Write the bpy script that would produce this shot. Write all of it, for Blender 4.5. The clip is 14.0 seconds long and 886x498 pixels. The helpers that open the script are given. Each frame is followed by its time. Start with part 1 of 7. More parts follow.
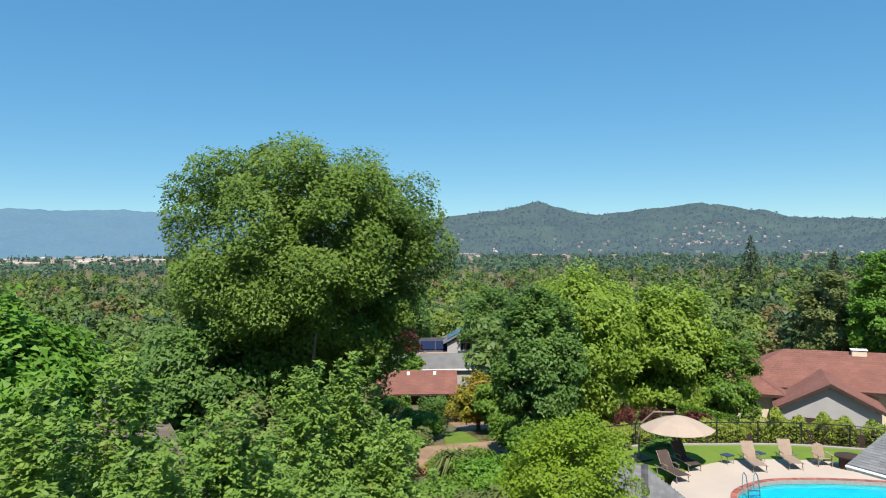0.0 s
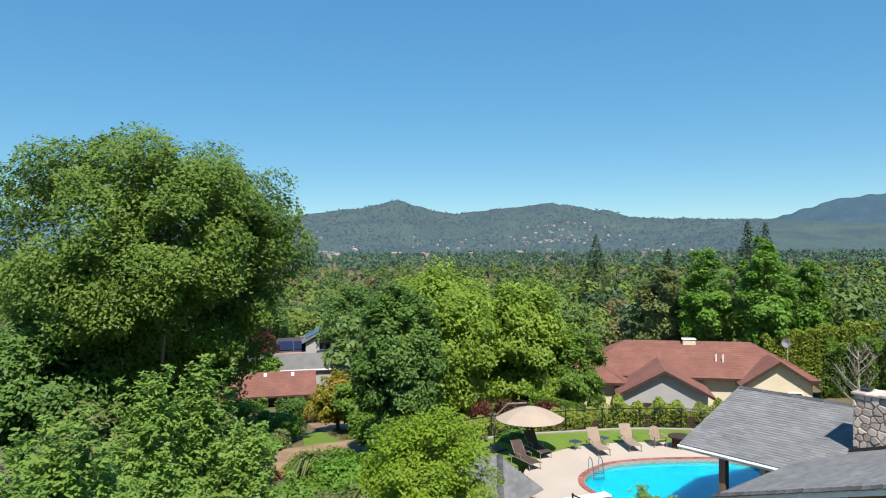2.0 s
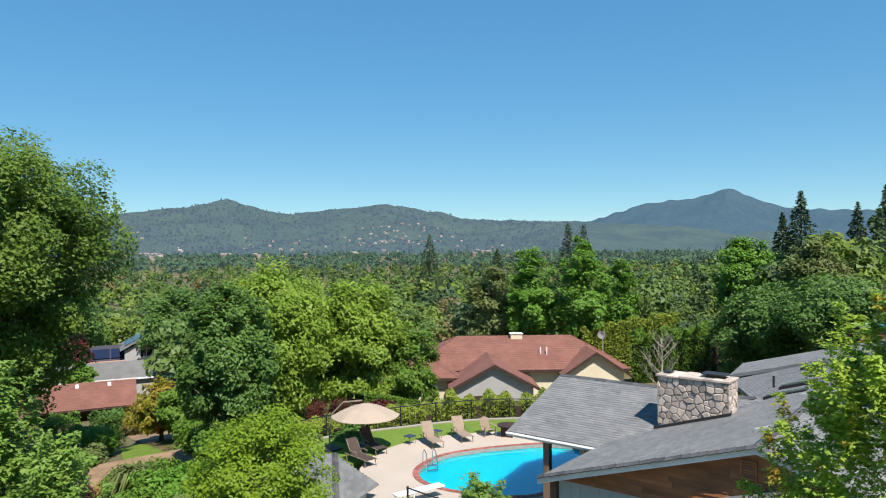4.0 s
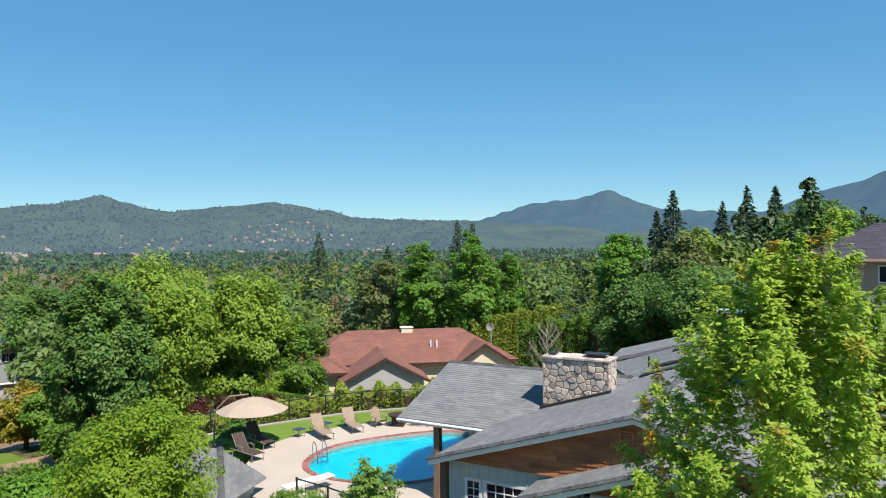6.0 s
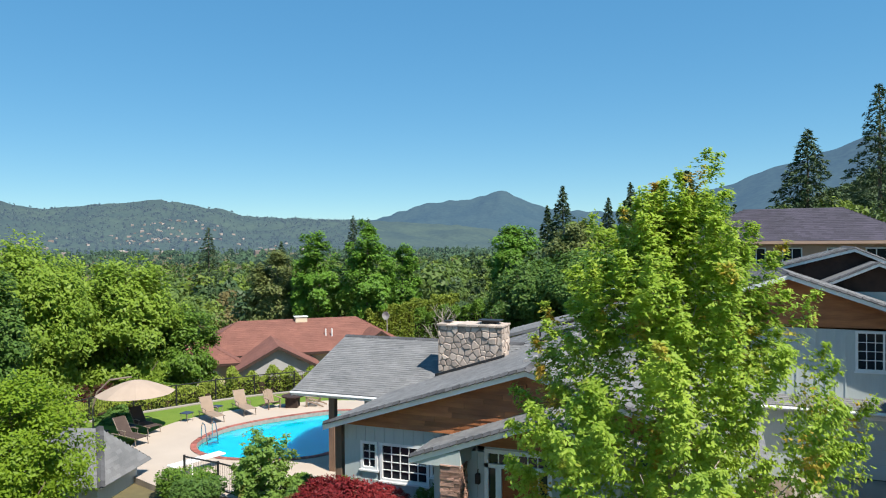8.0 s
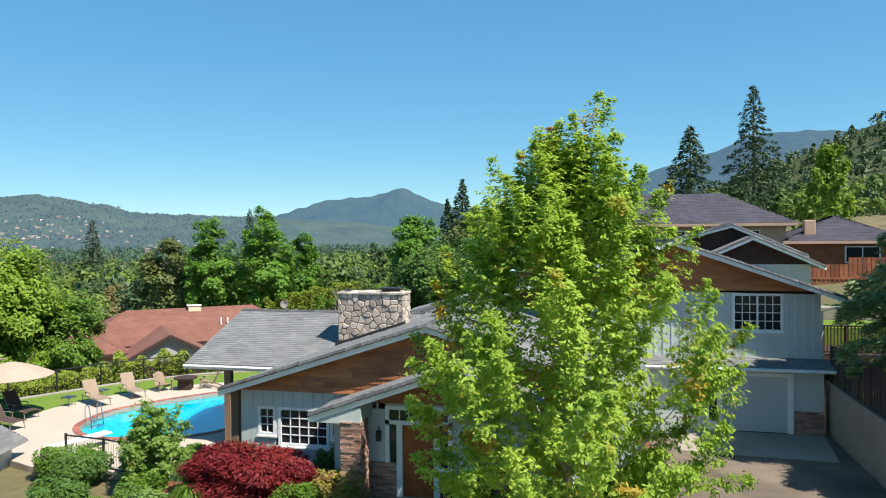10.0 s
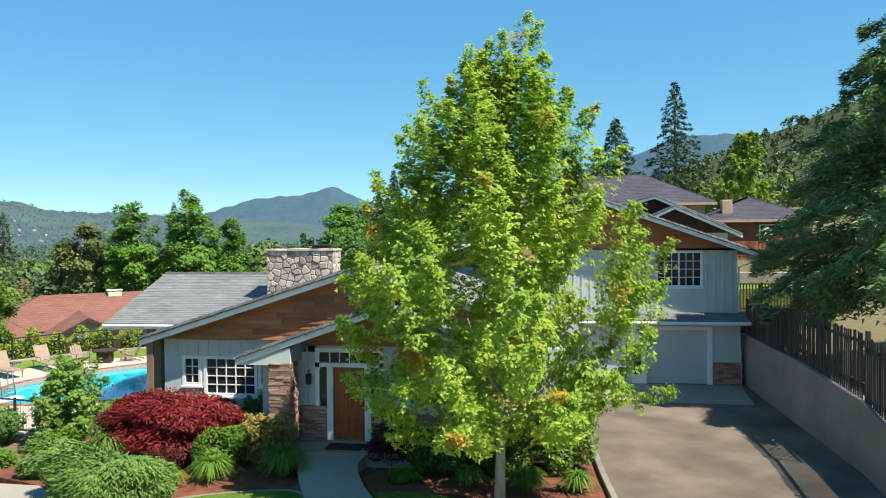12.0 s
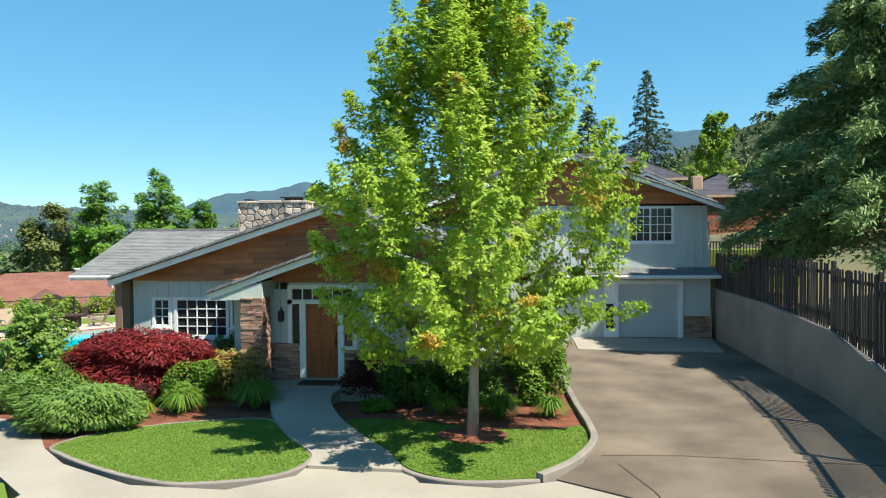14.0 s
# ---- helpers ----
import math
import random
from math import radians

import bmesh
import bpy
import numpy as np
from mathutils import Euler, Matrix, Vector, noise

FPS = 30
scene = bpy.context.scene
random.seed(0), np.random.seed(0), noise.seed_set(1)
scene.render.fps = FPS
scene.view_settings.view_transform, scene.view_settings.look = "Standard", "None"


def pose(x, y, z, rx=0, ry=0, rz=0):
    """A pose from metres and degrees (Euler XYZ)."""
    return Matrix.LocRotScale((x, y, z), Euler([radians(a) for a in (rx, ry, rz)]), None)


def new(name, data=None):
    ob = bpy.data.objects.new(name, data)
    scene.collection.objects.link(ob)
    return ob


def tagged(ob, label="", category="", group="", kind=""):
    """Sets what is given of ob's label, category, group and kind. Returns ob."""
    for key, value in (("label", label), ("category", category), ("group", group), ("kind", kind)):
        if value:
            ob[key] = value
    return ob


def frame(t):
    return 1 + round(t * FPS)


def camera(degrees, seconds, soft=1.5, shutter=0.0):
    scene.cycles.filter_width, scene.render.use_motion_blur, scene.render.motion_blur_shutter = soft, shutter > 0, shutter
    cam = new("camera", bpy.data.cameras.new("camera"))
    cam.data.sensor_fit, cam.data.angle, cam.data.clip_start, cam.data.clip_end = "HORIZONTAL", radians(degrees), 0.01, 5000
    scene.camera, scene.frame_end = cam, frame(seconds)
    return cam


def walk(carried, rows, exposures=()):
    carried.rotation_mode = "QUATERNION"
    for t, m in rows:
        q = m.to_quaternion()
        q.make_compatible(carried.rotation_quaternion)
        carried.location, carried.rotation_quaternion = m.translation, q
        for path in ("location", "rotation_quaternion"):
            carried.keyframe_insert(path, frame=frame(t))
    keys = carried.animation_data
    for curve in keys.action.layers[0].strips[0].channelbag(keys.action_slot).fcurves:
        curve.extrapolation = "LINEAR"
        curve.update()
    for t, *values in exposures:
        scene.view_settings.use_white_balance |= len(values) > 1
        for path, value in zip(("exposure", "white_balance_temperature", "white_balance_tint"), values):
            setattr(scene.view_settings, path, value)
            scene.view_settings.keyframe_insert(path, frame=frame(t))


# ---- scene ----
# A drone that sinks in front of the house while it turns to the right.
cam = camera(63.6, 14.0, soft=1.1)
EYE_X, EYE_Y, ROLL = 5.282, -19.166, -0.43
PATH = [  # seconds, height, pitch, yaw
    (0, 10.321, -0.19, 62.71),
    (0.5, 10.283, -0.23, 59.93),
    (1, 10.317, -0.31, 56.98),
    (1.5, 10.320, -0.37, 54.15),
    (2, 10.308, -0.42, 51.49),
    (2.5, 10.269, -0.41, 48.02),
    (3, 10.232, -0.40, 43.68),
    (3.5, 10.201, -0.42, 40.74),
    (4, 10.129, -0.44, 38.33),
    (4.2, 10.090, -0.47, 36.92),
    (6.3, 9.542, -0.60, 28.29),
    (6.5, 9.479, -0.61, 27.29),
    (7, 9.236, -0.67, 25.10),
    (7.5, 8.865, -0.67, 23.18),
    (8, 8.429, -0.68, 21.24),
    (10.3, 7.046, -0.84, 12.20),
    (10.5, 6.874, -0.76, 11.51),
    (11, 6.444, -0.78, 10.13),
    (11.5, 6.024, -0.82, 9.01),
    (12, 5.622, -1.00, 7.81),
    (12.5, 5.176, -1.10, 6.62),
    (13, 4.739, -1.14, 5.96),
    (13.5, 4.350, -1.35, 5.60),
    (14, 3.983, -1.37, 5.73),
]
walk(cam, [(t, pose(EYE_X, EYE_Y, z, 90 + pitch, 0, yaw) @ pose(0, 0, 0, 0, 0, ROLL)) for t, z, pitch, yaw in PATH],
     [(0, 0.57, 6500, 10), (4.2, 0.57, 6500, 10), (8.0, 0.62, 6550, 9), (10.5, 0.82, 6700, 6), (12.5, 0.94, 6750, 4), (14, 0.98, 6800, 3)])

# ---- world, sun ----
SUN_DIR = Vector((0.50, -0.25, 0.83)).normalized()
world = bpy.data.worlds.new("sky")
scene.world = world
world.use_nodes = True
wn = world.node_tree
sky = wn.nodes.new("ShaderNodeTexSky")
sky.sky_type, sky.sun_disc = "NISHITA", False
sky.sun_elevation = math.asin(SUN_DIR.z)
sky.sun_rotation = math.atan2(SUN_DIR.x, SUN_DIR.y)
sky.altitude, sky.air_density, sky.dust_density, sky.ozone_density = 1200, 0.8, 0.0, 3.0
wn.nodes["Background"].inputs["Strength"].default_value = 0.245
hsv = wn.nodes.new("ShaderNodeHueSaturation")
hsv.inputs["Saturation"].default_value = 2.02
tint = wn.nodes.new("ShaderNodeMix")
tint.data_type, tint.blend_type = "RGBA", "MULTIPLY"
tint.inputs[0].default_value = 1.0
tint.inputs[7].default_value = (0.775, 1.03, 1.065, 1)
flat = wn.nodes.new("ShaderNodeGamma")
flat.inputs["Gamma"].default_value = 0.40
wn.links.new(sky.outputs[0], flat.inputs["Color"])
wn.links.new(flat.outputs[0], hsv.inputs["Color"])
wn.links.new(hsv.outputs[0], tint.inputs[6])
wn.links.new(tint.outputs[2], wn.nodes["Background"].inputs["Color"])
sun = new("sun", bpy.data.lights.new("sun", "SUN"))
sun.data.energy, sun.data.angle, sun.data.color = 5.0, radians(0.5), (1.0, 0.95, 0.87)
sun.matrix_world = SUN_DIR.to_track_quat("Z", "Y").to_matrix().to_4x4()

# ---- materials ----


def material(name, color, rough=0.8, color2=None, scale=4.0, detail=6.0, bump=0.0, bump_scale=40.0, metal=0.0, island=0.0, spec=0.4,
             fine=0.0, fine_scale=60.0, stretch=(1, 1, 1), object_random=0.0):
    """A principled surface: two colours mixed by large noise, a fine grain on top, relief, and a spread from piece to piece."""
    m = bpy.data.materials.new(name)
    m.use_nodes = True
    t = m.node_tree
    b = t.nodes["Principled BSDF"]
    b.inputs["Roughness"].default_value = rough
    b.inputs["Metallic"].default_value = metal
    b.inputs["Specular IOR Level"].default_value = spec
    co = t.nodes.new("ShaderNodeTexCoord")
    mp = t.nodes.new("ShaderNodeMapping")
    mp.inputs["Scale"].default_value = stretch
    t.links.new(co.outputs["Object"], mp.inputs["Vector"])
    n1 = t.nodes.new("ShaderNodeTexNoise")
    n1.inputs["Scale"].default_value, n1.inputs["Detail"].default_value = scale, detail
    t.links.new(mp.outputs[0], n1.inputs["Vector"])
    ramp = t.nodes.new("ShaderNodeMapRange")
    ramp.inputs[1].default_value, ramp.inputs[2].default_value = 0.32, 0.68
    t.links.new(n1.outputs[0], ramp.inputs[0])
    mix = t.nodes.new("ShaderNodeMix")
    mix.data_type = "RGBA"
    c2 = color2 or tuple(c * 0.78 for c in color)
    mix.inputs[6].default_value, mix.inputs[7].default_value = (*color, 1), (*c2, 1)
    t.links.new(ramp.outputs[0], mix.inputs[0])
    out = mix.outputs[2]

    def vary(out, source, low, high):
        mr = t.nodes.new("ShaderNodeMapRange")
        mr.inputs[3].default_value, mr.inputs[4].default_value = low, high
        t.links.new(source, mr.inputs[0])
        mul = t.nodes.new("ShaderNodeMix")
        mul.data_type, mul.blend_type = "RGBA", "MULTIPLY"
        mul.inputs[0].default_value = 1.0
        t.links.new(out, mul.inputs[6])
        t.links.new(mr.outputs[0], mul.inputs[7])
        return mul.outputs[2]

    if fine:
        n2 = t.nodes.new("ShaderNodeTexNoise")
        n2.inputs["Scale"].default_value, n2.inputs["Detail"].default_value = fine_scale, 3.0
        t.links.new(mp.outputs[0], n2.inputs["Vector"])
        out = vary(out, n2.outputs[0], 1 - fine, 1 + fine)
    if island:
        g = t.nodes.new("ShaderNodeNewGeometry")
        out = vary(out, g.outputs["Random Per Island"], 1 - island, 1 + island)
    if object_random:
        oi = t.nodes.new("ShaderNodeObjectInfo")
        out = vary(out, oi.outputs["Random"], 1 - object_random, 1 + object_random)
    t.links.new(out, b.inputs["Base Color"])
    if bump:
        n3 = t.nodes.new("ShaderNodeTexNoise")
        n3.inputs["Scale"].default_value, n3.inputs["Detail"].default_value = bump_scale, 4.0
        t.links.new(mp.outputs[0], n3.inputs["Vector"])
        bp = t.nodes.new("ShaderNodeBump")
        bp.inputs["Strength"].default_value, bp.inputs["Distance"].default_value = bump, 0.02
        t.links.new(n3.outputs[0], bp.inputs["Height"])
        t.links.new(bp.outputs[0], b.inputs["Normal"])
    return m


def leaf_material(name, color, color2, translucent=0.35, tip=None, tip_part=0.0, patch=0.5):
    """Leaves: two greens mixed by patches of the crown, a spread from leaf to leaf, some tips of another colour, light let through."""
    color, color2 = ((c[0] * 1.13, c[1], c[2] * 0.9) for c in (color, color2))
    m = bpy.data.materials.new(name)
    m.use_nodes = True
    t = m.node_tree
    t.nodes.remove(t.nodes["Principled BSDF"])
    out = t.nodes["Material Output"]
    co = t.nodes.new("ShaderNodeTexCoord")
    n1 = t.nodes.new("ShaderNodeTexNoise")
    n1.inputs["Scale"].default_value, n1.inputs["Detail"].default_value = patch, 3.0
    t.links.new(co.outputs["Object"], n1.inputs["Vector"])
    g = t.nodes.new("ShaderNodeNewGeometry")
    add = t.nodes.new("ShaderNodeMath")
    add.operation = "MULTIPLY_ADD"
    add.inputs[1].default_value, add.inputs[2].default_value = 0.55, 0.0
    t.links.new(g.outputs["Random Per Island"], add.inputs[0])
    mr = t.nodes.new("ShaderNodeMapRange")
    mr.inputs[1].default_value, mr.inputs[2].default_value, mr.inputs[4].default_value = 0.35, 0.65, 0.6
    t.links.new(n1.outputs[0], mr.inputs[0])
    s = t.nodes.new("ShaderNodeMath")
    t.links.new(add.outputs[0], s.inputs[0])
    t.links.new(mr.outputs[0], s.inputs[1])
    mix = t.nodes.new("ShaderNodeMix")
    mix.data_type = "RGBA"
    mix.inputs[6].default_value, mix.inputs[7].default_value = (*color, 1), (*color2, 1)
    t.links.new(s.outputs[0], mix.inputs[0])
    c = mix.outputs[2]
    if tip:
        n2 = t.nodes.new("ShaderNodeTexNoise")
        n2.inputs["Scale"].default_value, n2.inputs["Detail"].default_value = patch * 1.7, 2.0
        mpp = t.nodes.new("ShaderNodeMapping")
        mpp.inputs["Location"].default_value = (31, 7, 3)
        t.links.new(co.outputs["Object"], mpp.inputs["Vector"])
        t.links.new(mpp.outputs[0], n2.inputs["Vector"])
        mr2 = t.nodes.new("ShaderNodeMapRange")
        mr2.inputs[1].default_value, mr2.inputs[2].default_value = 0.72 - tip_part, 0.80 - tip_part
        t.links.new(n2.outputs[0], mr2.inputs[0])
        mix2 = t.nodes.new("ShaderNodeMix")
        mix2.data_type = "RGBA"
        mix2.inputs[7].default_value = (*tip, 1)
        t.links.new(c, mix2.inputs[6])
        t.links.new(mr2.outputs[0], mix2.inputs[0])
        c = mix2.outputs[2]
    d = t.nodes.new("ShaderNodeBsdfPrincipled")
    d.inputs["Roughness"].default_value = 0.55
    d.inputs["Specular IOR Level"].default_value = 0.3
    tr = t.nodes.new("ShaderNodeBsdfTranslucent")
    t.links.new(c, d.inputs["Base Color"])
    t.links.new(c, tr.inputs["Color"])
    ms = t.nodes.new("ShaderNodeMixShader")
    ms.inputs[0].default_value = translucent
    t.links.new(d.outputs[0], ms.inputs[1])
    t.links.new(tr.outputs[0], ms.inputs[2])
    t.links.new(ms.outputs[0], out.inputs["Surface"])
    return m


def glass_dark(name, color=(0.02, 0.025, 0.03)):
    m = material(name, color, 0.06, color, spec=0.3)
    return m


M_SHINGLE = material("grey_asphalt_shingle", (0.205, 0.203, 0.203), 0.9, (0.165, 0.165, 0.168), 1.2, spec=0.12, island=0.13, bump=0.4, bump_scale=120, fine=0.25, fine_scale=90)
M_CAP = material("grey_ridge_cap", (0.10, 0.10, 0.105), 0.95, (0.07, 0.07, 0.075), 3, spec=0.1, object_random=0.25, bump=0.4, bump_scale=90, fine=0.2)
M_REDSHINGLE = material("red_brown_shingle", (0.215, 0.092, 0.068), 0.9, (0.165, 0.070, 0.053), 0.5, island=0.09, bump=0.3, bump_scale=60, fine=0.25, fine_scale=30)
M_DARKSHINGLE = material("charcoal_shingle", (0.062, 0.054, 0.074), 0.9, (0.046, 0.041, 0.054), 0.6, island=0.2, fine=0.2, fine_scale=25)
M_SIDING = material("grey_green_siding", (0.50, 0.54, 0.52), 0.7, (0.44, 0.48, 0.465), 1.5, bump=0.15, bump_scale=14, stretch=(1, 1, 0.15), fine=0.08, fine_scale=20)
M_CEDAR = material("stained_cedar", (0.46, 0.175, 0.062), 0.55, (0.25, 0.086, 0.033), 2.5, island=0.3, bump=0.25, bump_scale=25, stretch=(0.25, 1, 1.6), fine=0.25, fine_scale=12, object_random=0.3)
M_DOORWOOD = material("varnished_door_wood", (0.38, 0.098, 0.026), 0.4, (0.26, 0.060, 0.016), 3, stretch=(3, 1, 0.4), fine=0.2, fine_scale=20)
M_WHITE = material("white_paint", (0.80, 0.80, 0.78), 0.5, (0.72, 0.72, 0.70), 3, fine=0.05)
M_POSTWOOD = material("weathered_post_wood", (0.24, 0.15, 0.10), 0.75, (0.17, 0.105, 0.07), 3, stretch=(2, 2, 0.3), fine=0.2, fine_scale=20)
M_STONE = material("chimney_stone", (0.50, 0.40, 0.33), 0.85, (0.36, 0.30, 0.26), 1.6, bump=0.5, bump_scale=18, object_random=0.35, fine=0.2, fine_scale=14)
M_MORTAR = material("mortar", (0.36, 0.32, 0.28), 0.95, (0.28, 0.25, 0.22), 6, fine=0.2)
M_LEDGE = material("ledge_stone", (0.40, 0.235, 0.175), 0.85, (0.26, 0.155, 0.12), 3, bump=0.5, bump_scale=25, object_random=0.45, fine=0.2)
M_GLASS = glass_dark("window_glass")
M_SKYGLASS = material("skylight_glass", (0.10, 0.11, 0.12), 0.12, (0.08, 0.09, 0.10), spec=0.8)
M_GARAGE = material("garage_door_paint", (0.47, 0.50, 0.50), 0.6, (0.44, 0.47, 0.47), 1.0, fine=0.04)
M_IRON = material("black_iron", (0.018, 0.018, 0.02), 0.5, (0.025, 0.022, 0.02), 8)
M_CHROME = material("stainless_steel", (0.62, 0.63, 0.64), 0.18, (0.55, 0.56, 0.57), 6, metal=1.0)
M_CONCRETE = material("pale_concrete", (0.34, 0.30, 0.25), 0.9, (0.265, 0.232, 0.195), 0.5, spec=0.2, bump=0.2, bump_scale=60, fine=0.12, fine_scale=25)
M_DECK = material("pool_deck_concrete", (0.47, 0.39, 0.32), 0.85, (0.41, 0.34, 0.28), 0.4, bump=0.15, bump_scale=60, fine=0.08, fine_scale=30)
M_KERB = material("kerb_concrete", (0.26, 0.23, 0.195), 0.9, (0.18, 0.16, 0.14), 1.5, spec=0.2, bump=0.2, fine=0.15)
M_ASPHALT = material("worn_asphalt", (0.205, 0.162, 0.126), 0.95, (0.105, 0.083, 0.066), 0.55, spec=0.15, detail=8, bump=0.4, bump_scale=150, fine=0.22, fine_scale=70)
M_WALLCONC = material("stuccoed_retaining_wall", (0.29, 0.25, 0.22), 0.95, (0.21, 0.18, 0.16), 0.6, spec=0.15, bump=0.35, bump_scale=35, fine=0.12, fine_scale=30)
M_FENCE = material("dark_weathered_fence", (0.060, 0.048, 0.040), 0.85, (0.035, 0.028, 0.025), 2, stretch=(3, 3, 0.3), object_random=0.5, fine=0.25, fine_scale=15)
M_MULCH = material("red_bark_mulch", (0.21, 0.072, 0.036), 0.95, (0.115, 0.040, 0.023), 3.5, bump=1.0, bump_scale=45, fine=0.5, fine_scale=40)
M_LAWN = material("mown_grass", (0.115, 0.185, 0.028), 0.95, (0.150, 0.215, 0.038), 0.8, spec=0.1, bump=0.6, bump_scale=120, fine=0.35, fine_scale=55)
M_BLADE = leaf_material("grass_blades", (0.105, 0.215, 0.034), (0.150, 0.268, 0.050), 0.35, patch=0.9)
M_GROUND = material("dry_ground_and_grass", (0.075, 0.085, 0.032), 0.95, (0.17, 0.125, 0.065), 0.05, detail=10, fine=0.35, fine_scale=3)
M_WATER = material("pool_water", (0.0, 0.44, 0.60), 0.05, (0.0, 0.48, 0.63), 0.8, bump=0.06, bump_scale=3.0, spec=0.4)
_w = M_WATER.node_tree.nodes["Principled BSDF"]
_w.inputs["Subsurface Weight"].default_value = 1.0
_w.inputs["Subsurface Radius"].default_value = (0.3, 1.0, 1.3)
_w.inputs["Subsurface Scale"].default_value = 1.6
M_COPING = material("red_brick_coping", (0.36, 0.12, 0.09), 0.8, (0.27, 0.085, 0.065), 3, object_random=0.3, fine=0.15)
M_UMBRELLA = material("beige_canvas", (0.40, 0.31, 0.24), 0.9, (0.37, 0.285, 0.22), 2, fine=0.05, fine_scale=80)
M_TAUPE = material("taupe_frame", (0.27, 0.21, 0.16), 0.5, (0.22, 0.17, 0.13), 4)
M_SLING = material("tan_sling_fabric", (0.30, 0.215, 0.155), 0.85, (0.26, 0.19, 0.135), 4, fine=0.1, fine_scale=100)
M_DARKSLING = material("dark_brown_sling", (0.075, 0.05, 0.042), 0.85, (0.06, 0.04, 0.033), 4, fine=0.1)
M_TOWEL = material("dark_blue_cushion", (0.02, 0.035, 0.075), 0.9, (0.03, 0.05, 0.1), 5)
M_BARK = material("grey_brown_bark", (0.20, 0.15, 0.115), 0.95, (0.12, 0.09, 0.07), 5, stretch=(2, 2, 0.4), bump=0.7, bump_scale=14, fine=0.25, fine_scale=20)
M_PALEBARK = material("pale_bark", (0.42, 0.36, 0.31), 0.95, (0.30, 0.25, 0.21), 5, stretch=(2, 2, 0.4), fine=0.2)
M_CREAM = material("cream_stucco", (0.68, 0.58, 0.42), 0.85, (0.62, 0.53, 0.38), 0.8, fine=0.05)
M_GREYWALL = material("grey_wall", (0.40, 0.38, 0.37), 0.8, (0.35, 0.33, 0.32), 0.8, fine=0.06)
M_PEACH = material("peach_stucco", (0.52, 0.34, 0.25), 0.85, (0.46, 0.30, 0.22), 0.6, fine=0.05)
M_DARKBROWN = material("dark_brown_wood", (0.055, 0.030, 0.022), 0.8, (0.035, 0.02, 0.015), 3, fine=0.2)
M_ORANGEWOOD = material("orange_stained_wood", (0.30, 0.10, 0.045), 0.75, (0.2, 0.065, 0.03), 2, object_random=0.3, fine=0.15)
M_SOLAR = material("solar_panel", (0.012, 0.014, 0.035), 0.15, (0.016, 0.02, 0.045), 3, spec=0.7)
M_TURQ = material("turquoise_canvas", (0.02, 0.38, 0.48), 0.8, (0.015, 0.32, 0.42), 3)
M_DRYGRASS = material("dry_bank", (0.30, 0.20, 0.12), 0.95, (0.19, 0.12, 0.075), 0.8, detail=8, bump=0.6, bump_scale=20, fine=0.3, fine_scale=12)
M_GREYROOF = material("grey_roofing", (0.17, 0.165, 0.16), 0.9, (0.13, 0.126, 0.122), 0.8, fine=0.15, fine_scale=12, spec=0.1)
M_COPPER = material("copper_flashing", (0.55, 0.27, 0.15), 0.4, (0.40, 0.2, 0.12), 4, metal=0.6)

M_BANK = material("earth_brown_stucco", (0.30, 0.19, 0.12), 0.95, (0.20, 0.13, 0.085), 1.2, bump=0.4, bump_scale=20, fine=0.2, fine_scale=15)

L_HERO = leaf_material("bright_maple_leaves", (0.215, 0.385, 0.050), (0.395, 0.570, 0.090), 0.50, (0.52, 0.36, 0.06), 0.11, 0.55)
L_OAK = leaf_material("oak_leaves", (0.072, 0.148, 0.020), (0.138, 0.238, 0.036), 0.34, patch=0.25)
L_FRONT = leaf_material("young_maple_leaves", (0.122, 0.250, 0.046), (0.205, 0.345, 0.072), 0.42, (0.26, 0.22, 0.05), 0.03, 0.6)
L_DARK = leaf_material("dark_green_leaves", (0.060, 0.142, 0.028), (0.105, 0.208, 0.042), 0.28, patch=0.3)
L_WILLOW = leaf_material("yellow_green_leaves", (0.160, 0.285, 0.034), (0.235, 0.375, 0.052), 0.42, patch=0.25)
L_MAPLE = leaf_material("lime_green_leaves", (0.135, 0.250, 0.016), (0.210, 0.345, 0.027), 0.42, patch=0.7)
L_POPLAR = leaf_material("fresh_green_leaves", (0.085, 0.22, 0.022), (0.13, 0.285, 0.035), 0.3, patch=0.25)
L_OLIVE = leaf_material("olive_leaves", (0.095, 0.145, 0.045), (0.150, 0.195, 0.065), 0.25, patch=0.3)
L_RED = leaf_material("crimson_leaves", (0.135, 0.012, 0.018), (0.235, 0.028, 0.032), 0.3, patch=1.5)
L_PURPLE = leaf_material("purple_leaves", (0.060, 0.016, 0.018), (0.10, 0.028, 0.025), 0.25, patch=0.6)
L_SHRUB = leaf_material("shrub_leaves", (0.075, 0.175, 0.020), (0.13, 0.25, 0.032), 0.3, patch=2.0)
L_ROSE = leaf_material("pinkish_shrub_leaves", (0.22, 0.25, 0.055), (0.34, 0.31, 0.085), 0.3, (0.40, 0.15, 0.10), 0.16, 2.2)
L_JUNIPER = leaf_material("juniper_needles", (0.085, 0.180, 0.040), (0.145, 0.260, 0.055), 0.2, patch=1.5)
L_SPRUCE = leaf_material("spruce_needles", (0.100, 0.190, 0.080), (0.190, 0.300, 0.125), 0.2, patch=0.5)
L_CONIF = leaf_material("far_conifer_needles", (0.035, 0.072, 0.030), (0.060, 0.105, 0.045), 0.1, patch=0.2)
L_HEDGE = leaf_material("arborvitae", (0.150, 0.230, 0.030), (0.230, 0.310, 0.045), 0.2, patch=0.4)
L_WOODS = leaf_material("valley_trees", (0.058, 0.118, 0.028), (0.115, 0.195, 0.044), 0.25, (0.17, 0.14, 0.06), 0.02, 0.085)
